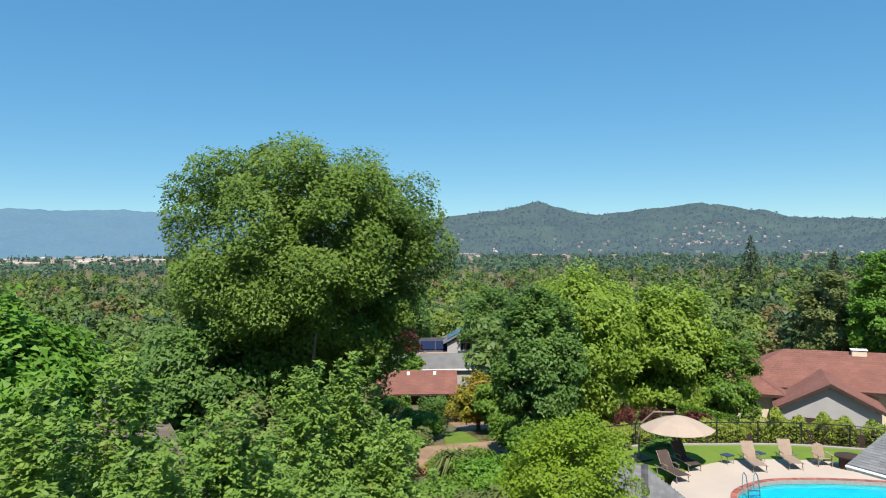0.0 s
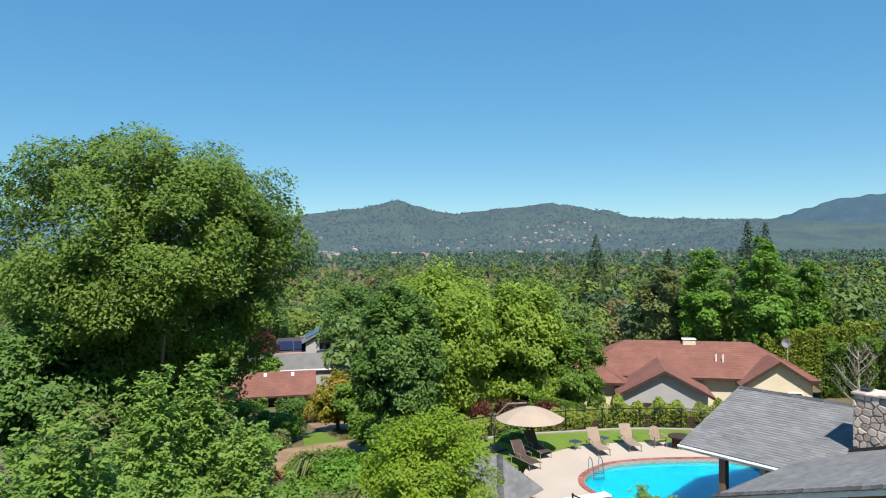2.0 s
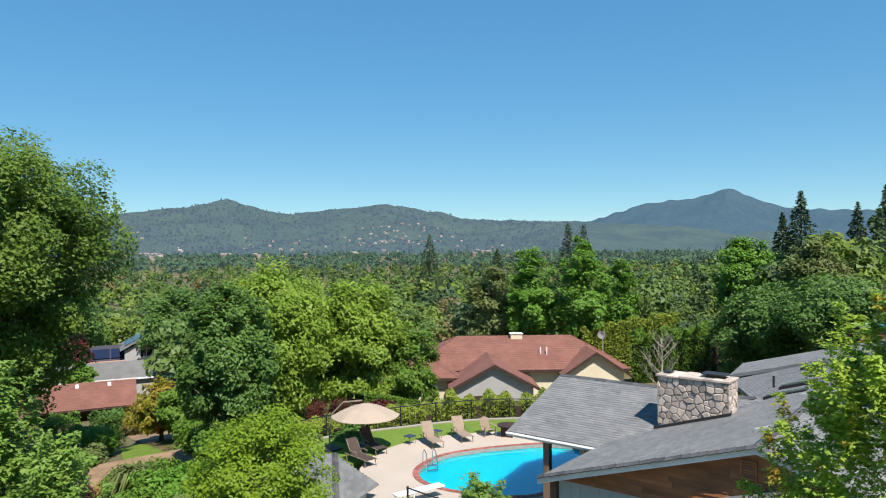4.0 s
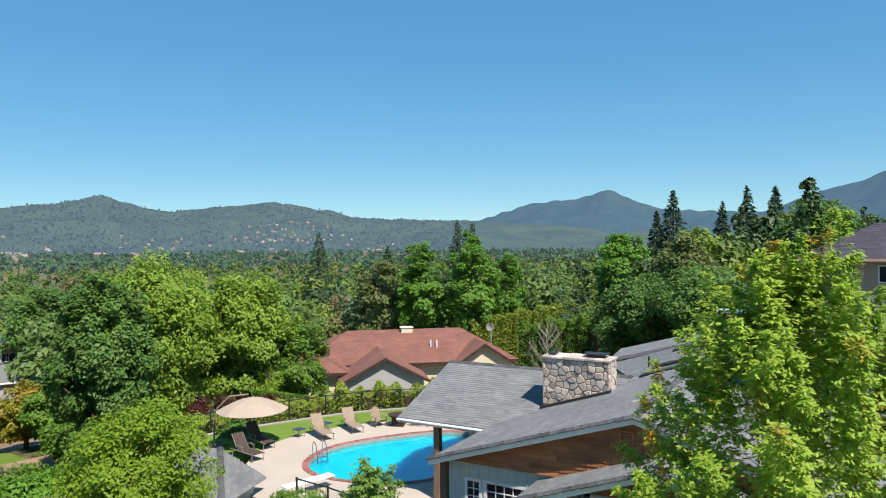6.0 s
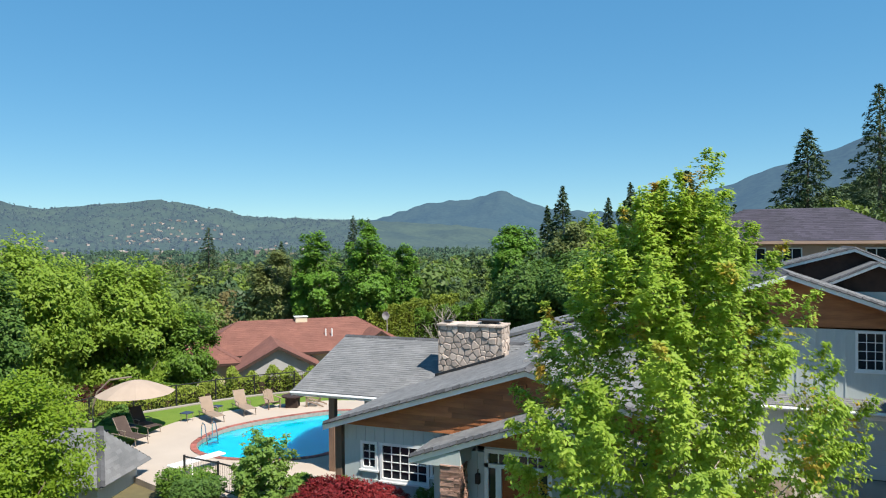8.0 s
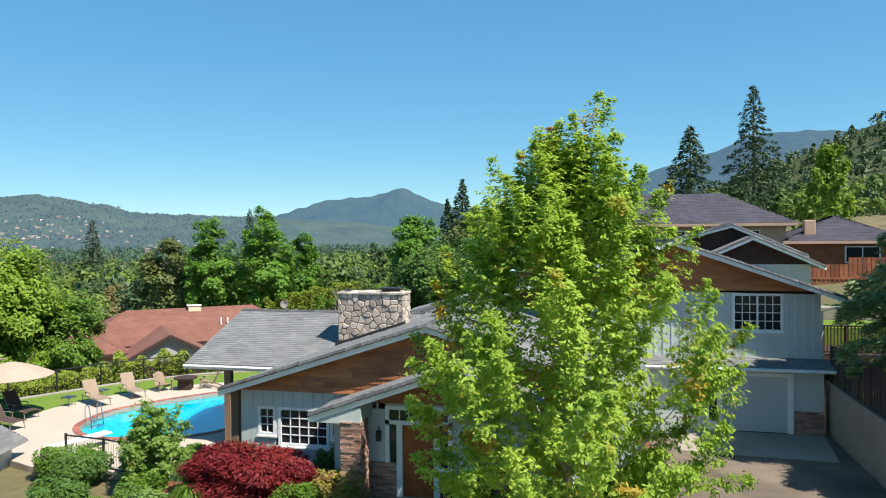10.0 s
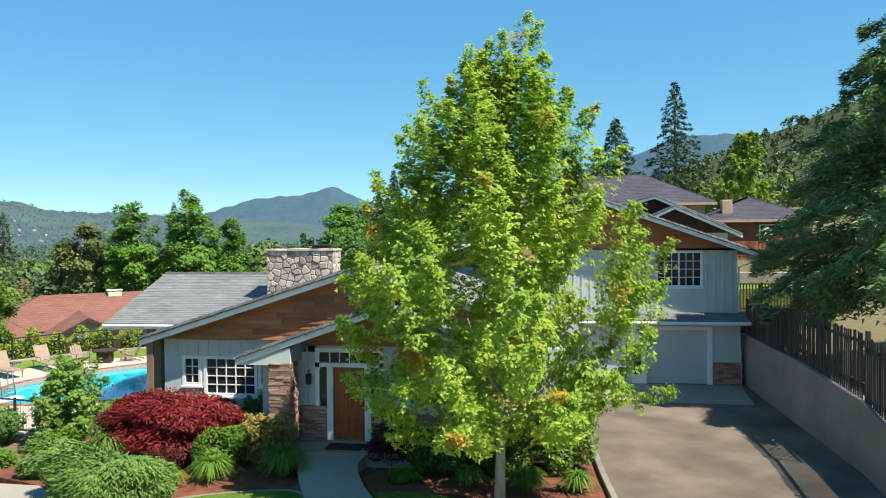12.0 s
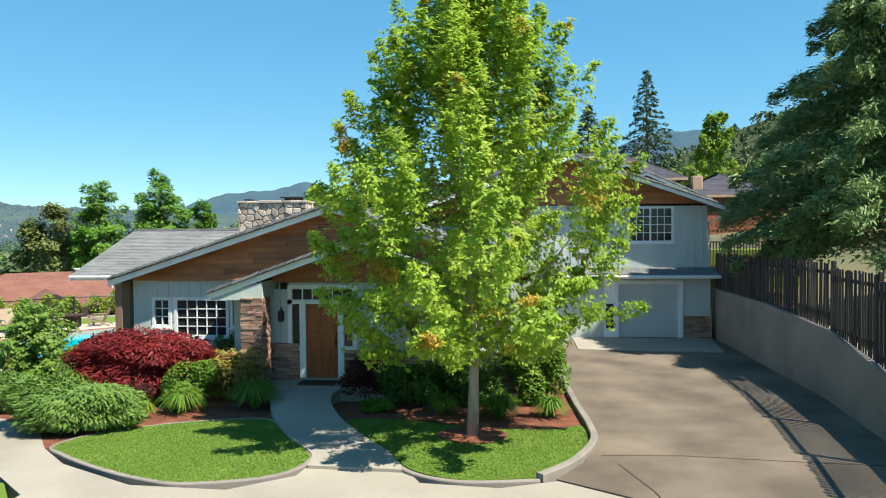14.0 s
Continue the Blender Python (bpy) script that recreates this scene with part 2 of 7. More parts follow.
L_WOODS_DARK = leaf_material("dark_valley_trees", (0.036, 0.080, 0.032), (0.062, 0.115, 0.042), 0.15, patch=0.085)
L_WOODS_LIGHT = leaf_material("light_valley_trees", (0.095, 0.170, 0.026), (0.165, 0.250, 0.044), 0.3, patch=0.085)
L_WOODS_BROWN = leaf_material("brownish_valley_trees", (0.110, 0.105, 0.040), (0.150, 0.140, 0.055), 0.2, patch=0.085)
# Greyer, bluer greens: distance haze is mixed into this leaf colour.
L_FARWOODS = leaf_material("distant_trees", (0.055, 0.100, 0.045), (0.100, 0.155, 0.065), 0.2, (0.16, 0.14, 0.08), 0.0, 0.06)
L_ORANGE = leaf_material("orange_green_leaves", (0.17, 0.22, 0.02), (0.27, 0.24, 0.03), 0.3, (0.36, 0.13, 0.03), 0.14, 0.5)

# ---- mesh helpers ----
rng = np.random.default_rng(7)


def finish(bm, name, mat, smooth=False):
    me = bpy.data.meshes.new(name)
    bmesh.ops.recalc_face_normals(bm, faces=bm.faces)
    bm.to_mesh(me)
    bm.free()
    if smooth:
        me.shade_smooth()
    me.materials.append(mat)
    return me


def part(name, bm, mat, parent=None, label="", smooth=False):
    """Links a bmesh, or a finished mesh, as one mesh object, as a rule under a thing or a part."""
    me = bm if isinstance(bm, bpy.types.Mesh) else finish(bm, name, mat, smooth)
    ob = new(name, me)
    if parent:
        ob.parent = parent
    return tagged(ob, label)


def thing(name, label, category, at=(0, 0, 0), turn=0.0, group="", kind=""):
    e = new(name)
    e.empty_display_size = 0.2
    e.matrix_basis = pose(*at, 0, 0, turn)
    return tagged(e, label, category, group, kind)


def box(bm, a, b, bevel=0.0):
    """A box between two corners, added to bm."""
    vs = [bm.verts.new((x, y, z)) for z in (a[2], b[2]) for x, y in ((a[0], a[1]), (b[0], a[1]), (b[0], b[1]), (a[0], b[1]))]
    fs = [bm.faces.new([vs[i] for i in q]) for q in ((3, 2, 1, 0), (4, 5, 6, 7), (0, 1, 5, 4), (1, 2, 6, 5), (2, 3, 7, 6), (3, 0, 4, 7))]
    if bevel:
        es = list({e for f in fs for e in f.edges})
        bmesh.ops.bevel(bm, geom=es, offset=bevel, segments=1, affect="EDGES")
    return vs


def box_bm(a, b, bevel=0.0):
    bm = bmesh.new()
    box(bm, a, b, bevel)
    return bm


def prism(bm, outline, direction):
    """A solid: a flat outline of 3D points, swept along a vector."""
    d = Vector(direction)
    low = [bm.verts.new(p) for p in outline]
    top = [bm.verts.new(Vector(p) + d) for p in outline]
    n = len(low)
    bm.faces.new(low[::-1])
    bm.faces.new(top)
    for i in range(n):
        bm.faces.new((low[i], low[(i + 1) % n], top[(i + 1) % n], top[i]))
    return bm


def prism_bm(outline, direction):
    return prism(bmesh.new(), outline, direction)


def tube(bm, points, radii, sides=8, cap=True):
    """A round, tapering tube along points."""
    rings = []
    n = len(points)
    for i, p in enumerate(points):
        p = Vector(p)
        d = (Vector(points[min(i + 1, n - 1)]) - Vector(points[max(i - 1, 0)])).normalized()
        u = d.orthogonal().normalized() if i == 0 else (u - d * u.dot(d)).normalized()
        v = d.cross(u)
        r = radii[i] if isinstance(radii, (list, tuple)) else radii
        rings.append([bm.verts.new(p + r * (math.cos(2 * math.pi * k / sides) * u + math.sin(2 * math.pi * k / sides) * v)) for k in range(sides)])
    for a, b in zip(rings, rings[1:]):
        for k in range(sides):
            bm.faces.new((a[k], a[(k + 1) % sides], b[(k + 1) % sides], b[k]))
    if cap:
        bm.faces.new(rings[0][::-1])
        bm.faces.new(rings[-1])
    return bm


def tube_bm(points, radii, sides=8):
    return tube(bmesh.new(), points, radii, sides)


def mesh_from(name, verts, faces_n, mat, corners=4):
    """A mesh of loose faces with the same number of corners, from an array of their corners."""
    n = len(verts) // corners
    me = bpy.data.meshes.new(name)
    me.vertices.add(len(verts))
    me.vertices.foreach_set("co", np.ascontiguousarray(verts, np.float32).ravel())
    me.loops.add(len(verts))
    me.loops.foreach_set("vertex_index", np.arange(len(verts), dtype=np.int32))
    me.polygons.add(n)
    me.polygons.foreach_set("loop_start", np.arange(n, dtype=np.int32) * corners)
    me.polygons.foreach_set("loop_total", np.full(n, corners, np.int32))
    me.update(calc_edges=True)
    me.materials.append(mat)
    return me


def leaves(name, centres, size, mat, lift=0.35, slim=0.55, out_from=None, droop=0.0, axis=None, loose=0.85, three=False):
    """Leaves as bent diamonds at the centres: size may be an array. They face outwards and up, more or less."""
    n = len(centres)
    nrm = loose * rng.normal(size=(n, 3))
    if out_from is not None:
        o = centres - out_from
        nrm += 0.9 * o / (np.linalg.norm(o, axis=1, keepdims=True) + 1e-6)
    nrm[:, 2] += lift + 0.5
    nrm[:, 0] += 0.25
    nrm /= np.linalg.norm(nrm, axis=1, keepdims=True)
    along = rng.normal(size=(n, 3)) if axis is None else axis + 0.25 * rng.normal(size=(n, 3))
    along[:, 2] -= droop
    along -= nrm * (along * nrm).sum(1, keepdims=True)
    along /= np.linalg.norm(along, axis=1, keepdims=True) + 1e-9
    side = np.cross(nrm, along)
    s = (np.asarray(size) * (0.7 + 0.6 * rng.random(n)))[:, None]
    q = np.stack([centres - 0.5 * s * along, centres + 0.5 * slim * s * side + 0.05 * s * along - 0.10 * s * nrm,
                  centres + 0.5 * s * along - 0.12 * s * nrm, centres - 0.5 * slim * s * side + 0.05 * s * along - 0.10 * s * nrm], 1)
    if three:
        q = np.stack([centres - 0.42 * s * along - 0.55 * slim * s * side, centres - 0.42 * s * along + 0.55 * slim * s * side, centres + 0.62 * s * along - 0.1 * s * nrm], 1)
        return mesh_from(name, q.reshape(-1, 3), n, mat, 3)
    return mesh_from(name, q.reshape(-1, 3), n, mat)


def blob_points(blobs, n, inner=0.55):
    """n points in the outer part of ellipsoids (x, y, z, rx, ry, rz), shared out by their surface."""
    b = np.array(blobs, float)
    w = (b[:, 3] * b[:, 4] + b[:, 4] * b[:, 5] + b[:, 3] * b[:, 5])
    k = rng.choice(len(b), n, p=w / w.sum())
    d = rng.normal(size=(n, 3))
    d /= np.linalg.norm(d, axis=1, keepdims=True)
    r = inner + (1 - inner) * rng.random(n) ** 0.6
    return b[k, :3] + d * r[:, None] * b[k, 3:] * (1 + 0.05 * rng.normal(size=(n, 1)))


def ground_z(x, y):
    """The height of the land: level round the house, down to the valley in the west, up the slope in the north-east."""
    dip = np.interp(y, [17, 26, 60, 120], [0, -2.6, -2.0, 0]) * np.interp(x, [-60, -36, -14, 2], [0.2, 1, 1, 0.0])
    west = dip + np.interp(x, [-600, -250, -130, -98, -60, -40, -28, -20, -8], [-26, -22, -13.5, -12, -8.2, -4.6, -2.3, -0.9, -0.75])
    rise = np.interp(y, [14, 25, 45, 120, 400, 1200], [0, 1.2, 3.5, 7, 10, 16]) * np.interp(x, [-20, -4, 12, 60, 300], [0, 0.6, 1.0, 1.2, 1.4])
    east = np.interp(x, [13.6, 14.2, 40, 120, 500], [0, 1.3, 3.5, 9, 30]) * np.interp(y, [-60, -20, 2, 60, 300], [0.3, 0.8, 1.0, 0.8, 0.5])
    south = np.interp(y, [-400, -60, -25], [-10, -2, 0]) * np.interp(x, [-60, -8], [0, 1])
    return west + rise + east + south


def gz(x, y):
    return float(ground_z(x, y))

# ---- ground and paving ----
def sheet(name, nodes_x, nodes_y, mat, lower=0.0):
    xs, ys = np.array(nodes_x), np.array(nodes_y)
    X, Y = np.meshgrid(xs, ys)
    Z = ground_z(X, Y) - lower
    nx = len(xs)
    v = np.stack([X, Y, Z], -1).reshape(-1, 3)
    f = [(j * nx + i, j * nx + i + 1, (j + 1) * nx + i + 1, (j + 1) * nx + i) for j in range(len(ys) - 1) for i in range(nx - 1)]
    me = bpy.data.meshes.new(name)
    me.from_pydata(v.tolist(), [], f)
    me.materials.append(mat)
    me.shade_smooth()
    return tagged(new(name, me), "dry grass and bare soil falling to the valley", "ground", kind="structure")


def steps(*spans):
    out = []
    for a, b, s in spans:
        out += list(np.arange(a, b, s))
    return out + [spans[-1][1]]


sheet("ground", steps((-4800, -800, 400), (-800, -160, 40), (-160, -40, 8), (-40, 13, 2), (13, 15, 0.3), (15, 60, 5), (60, 300, 30), (300, 3000, 300)),
      steps((-3000, -200, 400), (-200, -40, 20), (-40, 60, 2.5), (60, 300, 15), (300, 1200, 60), (1200, 4800, 400)), M_GROUND)


def spline(points, n=6, closed=True):
    """A smooth line through plan points."""
    p = [Vector(q) for q in points]
    m = len(p)
    out = []
    for i in range(m if closed else m - 1):
        a, b, c, d = (p[(i + k) % m] if closed else p[min(max(i + k, 0), m - 1)] for k in (-1, 0, 1, 2))
        for s in range(n):
            u = s / n
            out.append(0.5 * (2 * b + (c - a) * u + (2 * a - 5 * b + 4 * c - d) * u * u + (3 * b - a - 3 * c + d) * u ** 3))
    if not closed:
        out.append(p[-1])
    return out


def slab(name, outline, z0, z1, mat, label, category, kind="structure"):
    bm = prism_bm([(p[0], p[1], z0) for p in outline], (0, 0, z1 - z0))
    return tagged(part(name, bm, mat), label, category, kind=kind)


YARD = -0.40
driveway = slab("driveway", [(6.6, 8.6), (6.75, 1), (7.0, -3), (6.6, -5.5), (6.0, -6.5), (7.2, -7.3), (8.0, -9.5), (8.5, -30), (13.25, -30), (13.25, 10.4), (8.0, 10.4)],
                -0.9, YARD, M_ASPHALT, "worn brown-grey asphalt driveway with patches and cracks", "driveway")
slab("garage_apron", [(7.6, 7.4), (12.7, 7.1), (13.1, 10.45), (7.6, 10.45)], -0.8, YARD + 0.03, M_CONCRETE, "pale concrete apron before the garage door", "paving")
PAVE = -0.43
slab("pavement", [(-14, -3.0), (-7.0, -3.2), (-5.2, -4.4), (-4.4, -5.4), (-3.4, -6.3), (-1.5, -7.3), (0.3, -7.4), (1.3, -6.6), (1.4, -5.8), (3.1, -5.8), (3.6, -6.8), (5.0, -6.95),
                  (6.3, -6.4), (7.35, -7.2), (8.0, -9.4), (8.4, -14), (-3.0, -14), (-3.1, -7.9), (-4.2, -7.0), (-7, -5.2), (-14, -5.0)], -0.9, PAVE, M_CONCRETE,
     "pale concrete pavement curving round the front lawns", "pavement")
slab("street", [(-60, -14.0), (8.4, -14.0), (8.5, -30), (-60, -30)], -0.9, PAVE - 0.02, M_ASPHALT, "asphalt street in front of the yard", "road")
WALK_L = [(-0.95, -0.85), (-0.95, -1.5), (-0.79, -2.0), (-0.33, -3.04), (0.43, -4.37), (1.25, -5.47), (1.40, -6.2)]
WALK_R = [(3.2, -6.3), (2.98, -5.69), (2.17, -4.45), (1.19, -2.94), (0.65, -1.63), (0.75, -0.85)]
wl_, wr_ = spline(WALK_L, 5, False), spline(WALK_R[::-1], 5, False)
bm = bmesh.new()
n_w, last = 24, None
for i in range(n_w + 1):
    a, b = wl_[round(i * (len(wl_) - 1) / n_w)], wr_[round(i * (len(wr_) - 1) / n_w)]
    z = float(np.interp(i / n_w, [0, 0.55, 1], [-0.065, YARD + 0.06, YARD + 0.03]))
    row = [bm.verts.new(p) for p in ((a.x, a.y, -0.9), (a.x, a.y, z), (b.x, b.y, z), (b.x, b.y, -0.9))]
    if last:
        for k in range(4):
            bm.faces.new((last[k], last[(k + 1) % 4], row[(k + 1) % 4], row[k]))
    else:
        bm.faces.new(row)
    last = row
bm.faces.new(last[::-1])
tagged(part("front_walk", bm, M_CONCRETE), "curved concrete walk rising to the front door", "path", kind="structure")
slab("porch_slab", [(-1.7, -0.95), (2.6, -0.95), (2.6, 0.0), (-1.7, 0.0)], -0.8, -0.06, M_CONCRETE, "concrete porch step under the entry roof", "porch")
MULCH = [(-9.5, 0.9), (-9.0, -2.6), (-7.0, -3.2), (-5.2, -4.4), (-4.4, -5.4), (-2.8, -4.6), (0.0, -4.0), (1.6, -2.9), (3.2, -2.6), (6.0, -4.4), (6.9, -3.0), (6.72, 1), (6.6, 8.6), (-4, 8.6), (-5.8, 0.9)]
slab("mulch_bed", MULCH, -0.9, YARD - 0.025, M_MULCH, "red bark mulch bed along the house front", "flower bed")
LAWN_L = spline([(-4.25, -5.33), (-3.9, -4.45), (-2.76, -3.56), (-1.6, -3.10), (-0.55, -2.95), (0.1, -3.73), (0.8, -4.75), (1.33, -5.75), (0.91, -6.75), (-0.45, -7.24), (-1.39, -7.08), (-2.57, -6.55), (-3.72, -5.85)])
LAWN_R = spline([(1.35, -2.95), (2.6, -2.75), (3.8, -3.2), (4.9, -3.4), (6.2, -3.3), (6.72, -3.0), (6.80, -3.9), (6.66, -4.69), (6.15, -5.85), (5.4, -6.5), (4.3, -6.68), (3.35, -6.2), (2.78, -5.18), (1.96, -4.04)])


def lawn(name, outline, label, blades=14000):
    z = YARD + 0.01
    ob = slab(name, outline, -0.9, z, M_LAWN, label, "lawn")
    xs, ys = np.array([p[0] for p in outline]), np.array([p[1] for p in outline])
    pts = np.stack([rng.uniform(xs.min(), xs.max(), blades * 2), rng.uniform(ys.min(), ys.max(), blades * 2)], 1)
    inside = np.zeros(len(pts), bool)
    for i in range(len(xs)):
        j = i - 1
        cross = ((ys[i] > pts[:, 1]) != (ys[j] > pts[:, 1])) & (pts[:, 0] < (xs[j] - xs[i]) * (pts[:, 1] - ys[i]) / (ys[j] - ys[i] + 1e-12) + xs[i])
        inside ^= cross
    pts = pts[inside][:blades]
    n = len(pts)
    a, h, lean = rng.uniform(0, 2 * np.pi, n), rng.uniform(0.012, 0.028, n), rng.normal(size=(n, 2)) * 0.02
    base = np.c_[pts, np.full(n, z)]
    w = np.c_[np.cos(a), np.sin(a), 0 * a] * 0.010
    tip = base + np.c_[lean, h]
    me = mesh_from("grass", np.stack([base - w, base + w, tip], 1).reshape(-1, 3), n, M_BLADE, 3)
    g = tagged(new("grass", me), "short mown green grass", "grass", kind="stuff")
    return ob


lawn("front_lawn", LAWN_L, "mown green lawn with a rounded edge", 36000)
lawn("tree_lawn", LAWN_R, "mown green lawn round the maple, partly shaded", 30000)


def strip(name, line, width, z0, z1, mat, label, category):
    """A kerb or edging along a plan line."""
    bm = bmesh.new()
    n = len(line)
    rows = []
    for i, p in enumerate(line):
        d = (Vector(line[min(i + 1, n - 1)]) - Vector(line[max(i - 1, 0)])).normalized()
        s = Vector((-d.y, d.x)) * width / 2
        rows.append([bm.verts.new((p[0] + k * s.x, p[1] + k * s.y, z)) for k, z in ((-1, z0), (-1, z1 - 0.02), (-0.8, z1), (0.8, z1), (1, z1 - 0.02), (1, z0))])
    for a, b in zip(rows, rows[1:]):
        for k in range(5):
            bm.faces.new((a[k], a[k + 1], b[k + 1], b[k]))
    bm.faces.new(rows[0])
    bm.faces.new(rows[-1][::-1])
    return tagged(part(name, bm, mat), label, category, kind="structure")


strip("driveway_kerb", spline([(6.55, 5.5), (6.66, 2.0), (6.78, -1.0), (6.92, -3.2), (6.86, -4.4), (6.35, -5.7), (5.7, -6.55)], 6, False), 0.16, -0.8, YARD + 0.11, M_KERB, "pale concrete kerb between bed and driveway", "kerb")
strip("lawn_edging", LAWN_L + LAWN_L[:1], 0.11, -0.8, YARD + 0.018, M_WALLCONC, "narrow concrete edging round the lawn", "edging")
strip("tree_lawn_edging", spline([(5.7, -6.6), (4.3, -6.78), (3.3, -6.3), (2.70, -5.18), (1.88, -4.04), (1.1, -2.9), (0.62, -1.6)], 6, False), 0.11, -0.8, YARD + 0.02, M_WALLCONC, "narrow concrete edging along walk and lawn", "edging")
slab("verge_lawn", [(-12, -7.6), (-5.5, -6.6), (-3.7, -7.5), (-3.1, -8.2), (-3.1, -13.9), (-12, -13.9)], -0.9, YARD, M_LAWN, "small piece of grass beside the pavement", "lawn")

# dark joints in the asphalt and paving
for line, w in (([(6.95, -5.1), (8.5, -5.0), (10.5, -5.2), (13.1, -5.4)], 0.03), ([(7.2, -5.6), (7.6, -7.0), (7.9, -9.0)], 0.03)):
    bm = bmesh.new()
    for a, b in zip(line, line[1:]):
        d = (Vector(b) - Vector(a)).normalized()
        s = Vector((-d.y, d.x)) * w / 2
        prism(bm, [(a[0] - s.x, a[1] - s.y, YARD), (b[0] - s.x, b[1] - s.y, YARD), (b[0] + s.x, b[1] + s.y, YARD), (a[0] + s.x, a[1] + s.y, YARD)], (0, 0, 0.004))
    tagged(part("joint", bm, M_DARKBROWN, driveway))

# ---- retaining wall and fence ----
WALL_LINE = [(13.35, 11.2), (13.3, 5.0), (13.25, 0.0), (12.82, -4.0), (11.88, -9.0), (10.2, -30)]
bm = bmesh.new()
WALL_TOP = {11.2: 1.6, 5.0: 1.6, 0.0: 1.4, -4.0: 0.95, -9.0: 0.6, -30: 0.3}
for (xa, ya), (xb, yb) in zip(WALL_LINE, WALL_LINE[1:]):
    za, zb = WALL_TOP[ya], WALL_TOP[yb]
    prism(bm, [(xa, ya, -0.9), (xa, ya, za), (xb, yb, zb), (xb, yb, -0.9)], (0.3, 0, 0))
tagged(part("retaining_wall", bm, M_WALLCONC), "stuccoed concrete retaining wall beside the driveway", "retaining wall", kind="structure")


def wall_top(y):
    return float(np.interp(y, sorted(WALL_TOP), [WALL_TOP[k] for k in sorted(WALL_TOP)]))


board_mesh = finish(box_bm((-0.02, -0.046, 0), (0.0, 0.046, 1.0), 0.006), "board", M_FENCE)


def fence_panel(y0, y1, top, label):
    xa, xb = (float(np.interp(v, [-14, -9, -4, 1], [11.3, 12.05, 13.0, 13.44])) for v in (y0, y1))
    e = thing("fence_panel", label, "fence", (xb, y1, wall_top(y1)), math.degrees(math.atan2(xb - xa, y0 - y1)), group="fence along the driveway")
    y = y0
    while y > y1 + 0.05:
        z0 = wall_top(y)
        b = part("board", board_mesh, None, e)
        b.matrix_basis = pose(random.uniform(-0.006, 0.006), y - y1, z0 - wall_top(y1), 0, random.uniform(-0.6, 0.6), random.uniform(-2, 2)) @ Matrix.Diagonal((1, 1, top - z0 + random.uniform(-0.04, 0.03), 1))
        y -= 0.1415
    lo = wall_top(y1)
    for zr in (0.35, top - lo - 0.3):
        part("rail", box_bm((0.0, 0.02, zr), (0.05, y0 - y1 - 0.02, zr + 0.09)), M_FENCE, e)
    part("post", box_bm((0.0, -0.05, -0.05), (0.1, 0.05, top - lo + 0.05), 0.008), M_FENCE, e)
    return e


for y0, y1, top in ((10.9, 8.4, 3.05), (8.4, 5.9, 3.05), (5.9, 3.3, 3.08), (3.3, 0.0, 3.12), (0.0, -2.9, 3.0), (-2.9, -5.6, 2.85), (-5.6, -8.4, 2.7), (-8.4, -11.2, 2.6), (-11.2, -14.0, 2.5), (-14.0, -17.0, 2.4)):
    fence_panel(y0, y1, top, "dark weathered board fence on the retaining wall")

# ---- main house ----
house = thing("house", "grey board-sided house with cedar gables and grey shingle roofs", "house")
SL = 0.318


def roof_l(x):
    return 2.70 + SL * (x + 6.41)


def roof_plate(name, corners, label, mat=M_SHINGLE, thick=0.16, parent=None):
    """A sloping roof plate: the corners of its upper face."""
    return part(name, prism_bm([Vector(c) - Vector((0, 0, thick)) for c in corners], (0, 0, thick - 0.012)), mat, parent or house, label)


def shingles(roof, corners, course=0.155, mat=M_SHINGLE, width=0.30, lift=0.012):
    """Courses of overlapping tabs on a plate. corners: the upper face, the first two along the eave."""
    c = [Vector(p) for p in corners]
    u = (c[1] - c[0]).normalized()
    nrm = (c[1] - c[0]).cross(c[-1] - c[0]).normalized()
    if nrm.z < 0:
        nrm = -nrm
    v = nrm.cross(u)
    if v.z < 0:
        v = -v
    poly = [((p - c[0]).dot(u), (p - c[0]).dot(v)) for p in c]
    top = max(b for _, b in poly)
    quads = []
    k, y = 0, 0.0
    while y < top - 0.02:
        mid = y + 0.5 * course
        xs = []
        for (ax, ay), (bx, by) in zip(poly, poly[1:] + poly[:1]):
            if (ay <= mid) != (by <= mid):
                xs.append(ax + (bx - ax) * (mid - ay) / (by - ay))
        xs.sort()
        for lo, hi in zip(xs[::2], xs[1::2]):
            x = lo - (0.5 * width if k % 2 else 0) - random.random() * width * 0.5
            while x < hi:
                w = width * random.uniform(0.6, 1.4)
                a, b = max(x, lo), min(x + w, hi)
                if b - a > 0.02:
                    h0, h1 = random.uniform(0.006, 0.012), 0.0
                    y0, y1 = y - 0.004, min(y + course * 1.02, top)
                    p = [c[0] + u * q + v * r + nrm * h for q, r, h in ((a, y0, h0), (b - 0.006, y0, h0), (b - 0.006, y1, h1), (a, y1, h1))]
                    quads += [*p]
                    e = [c[0] + u * q + v * r + nrm * h for q, r, h in ((a, y0, -0.012), (b - 0.006, y0, -0.012), (b - 0.006, y0, h0), (a, y0, h0))]
                    quads += [*e]
                x += w
        y += course
        k += 1
    me = mesh_from("shingles", np.array([tuple(p) for p in quads]), len(quads) // 4, mat)
    s = part("shingles", me, None, roof)
    return tagged(s, kind="stuff")


cap_mesh = finish(prism_bm([(-0.13, 0, -0.055), (0, 0, 0.03), (0.13, 0, -0.055), (0.12, 0, -0.08), (0, 0, 0.0), (-0.12, 0, -0.08)], (0, 0.24, 0.0)), "ridge_cap", M_CAP)


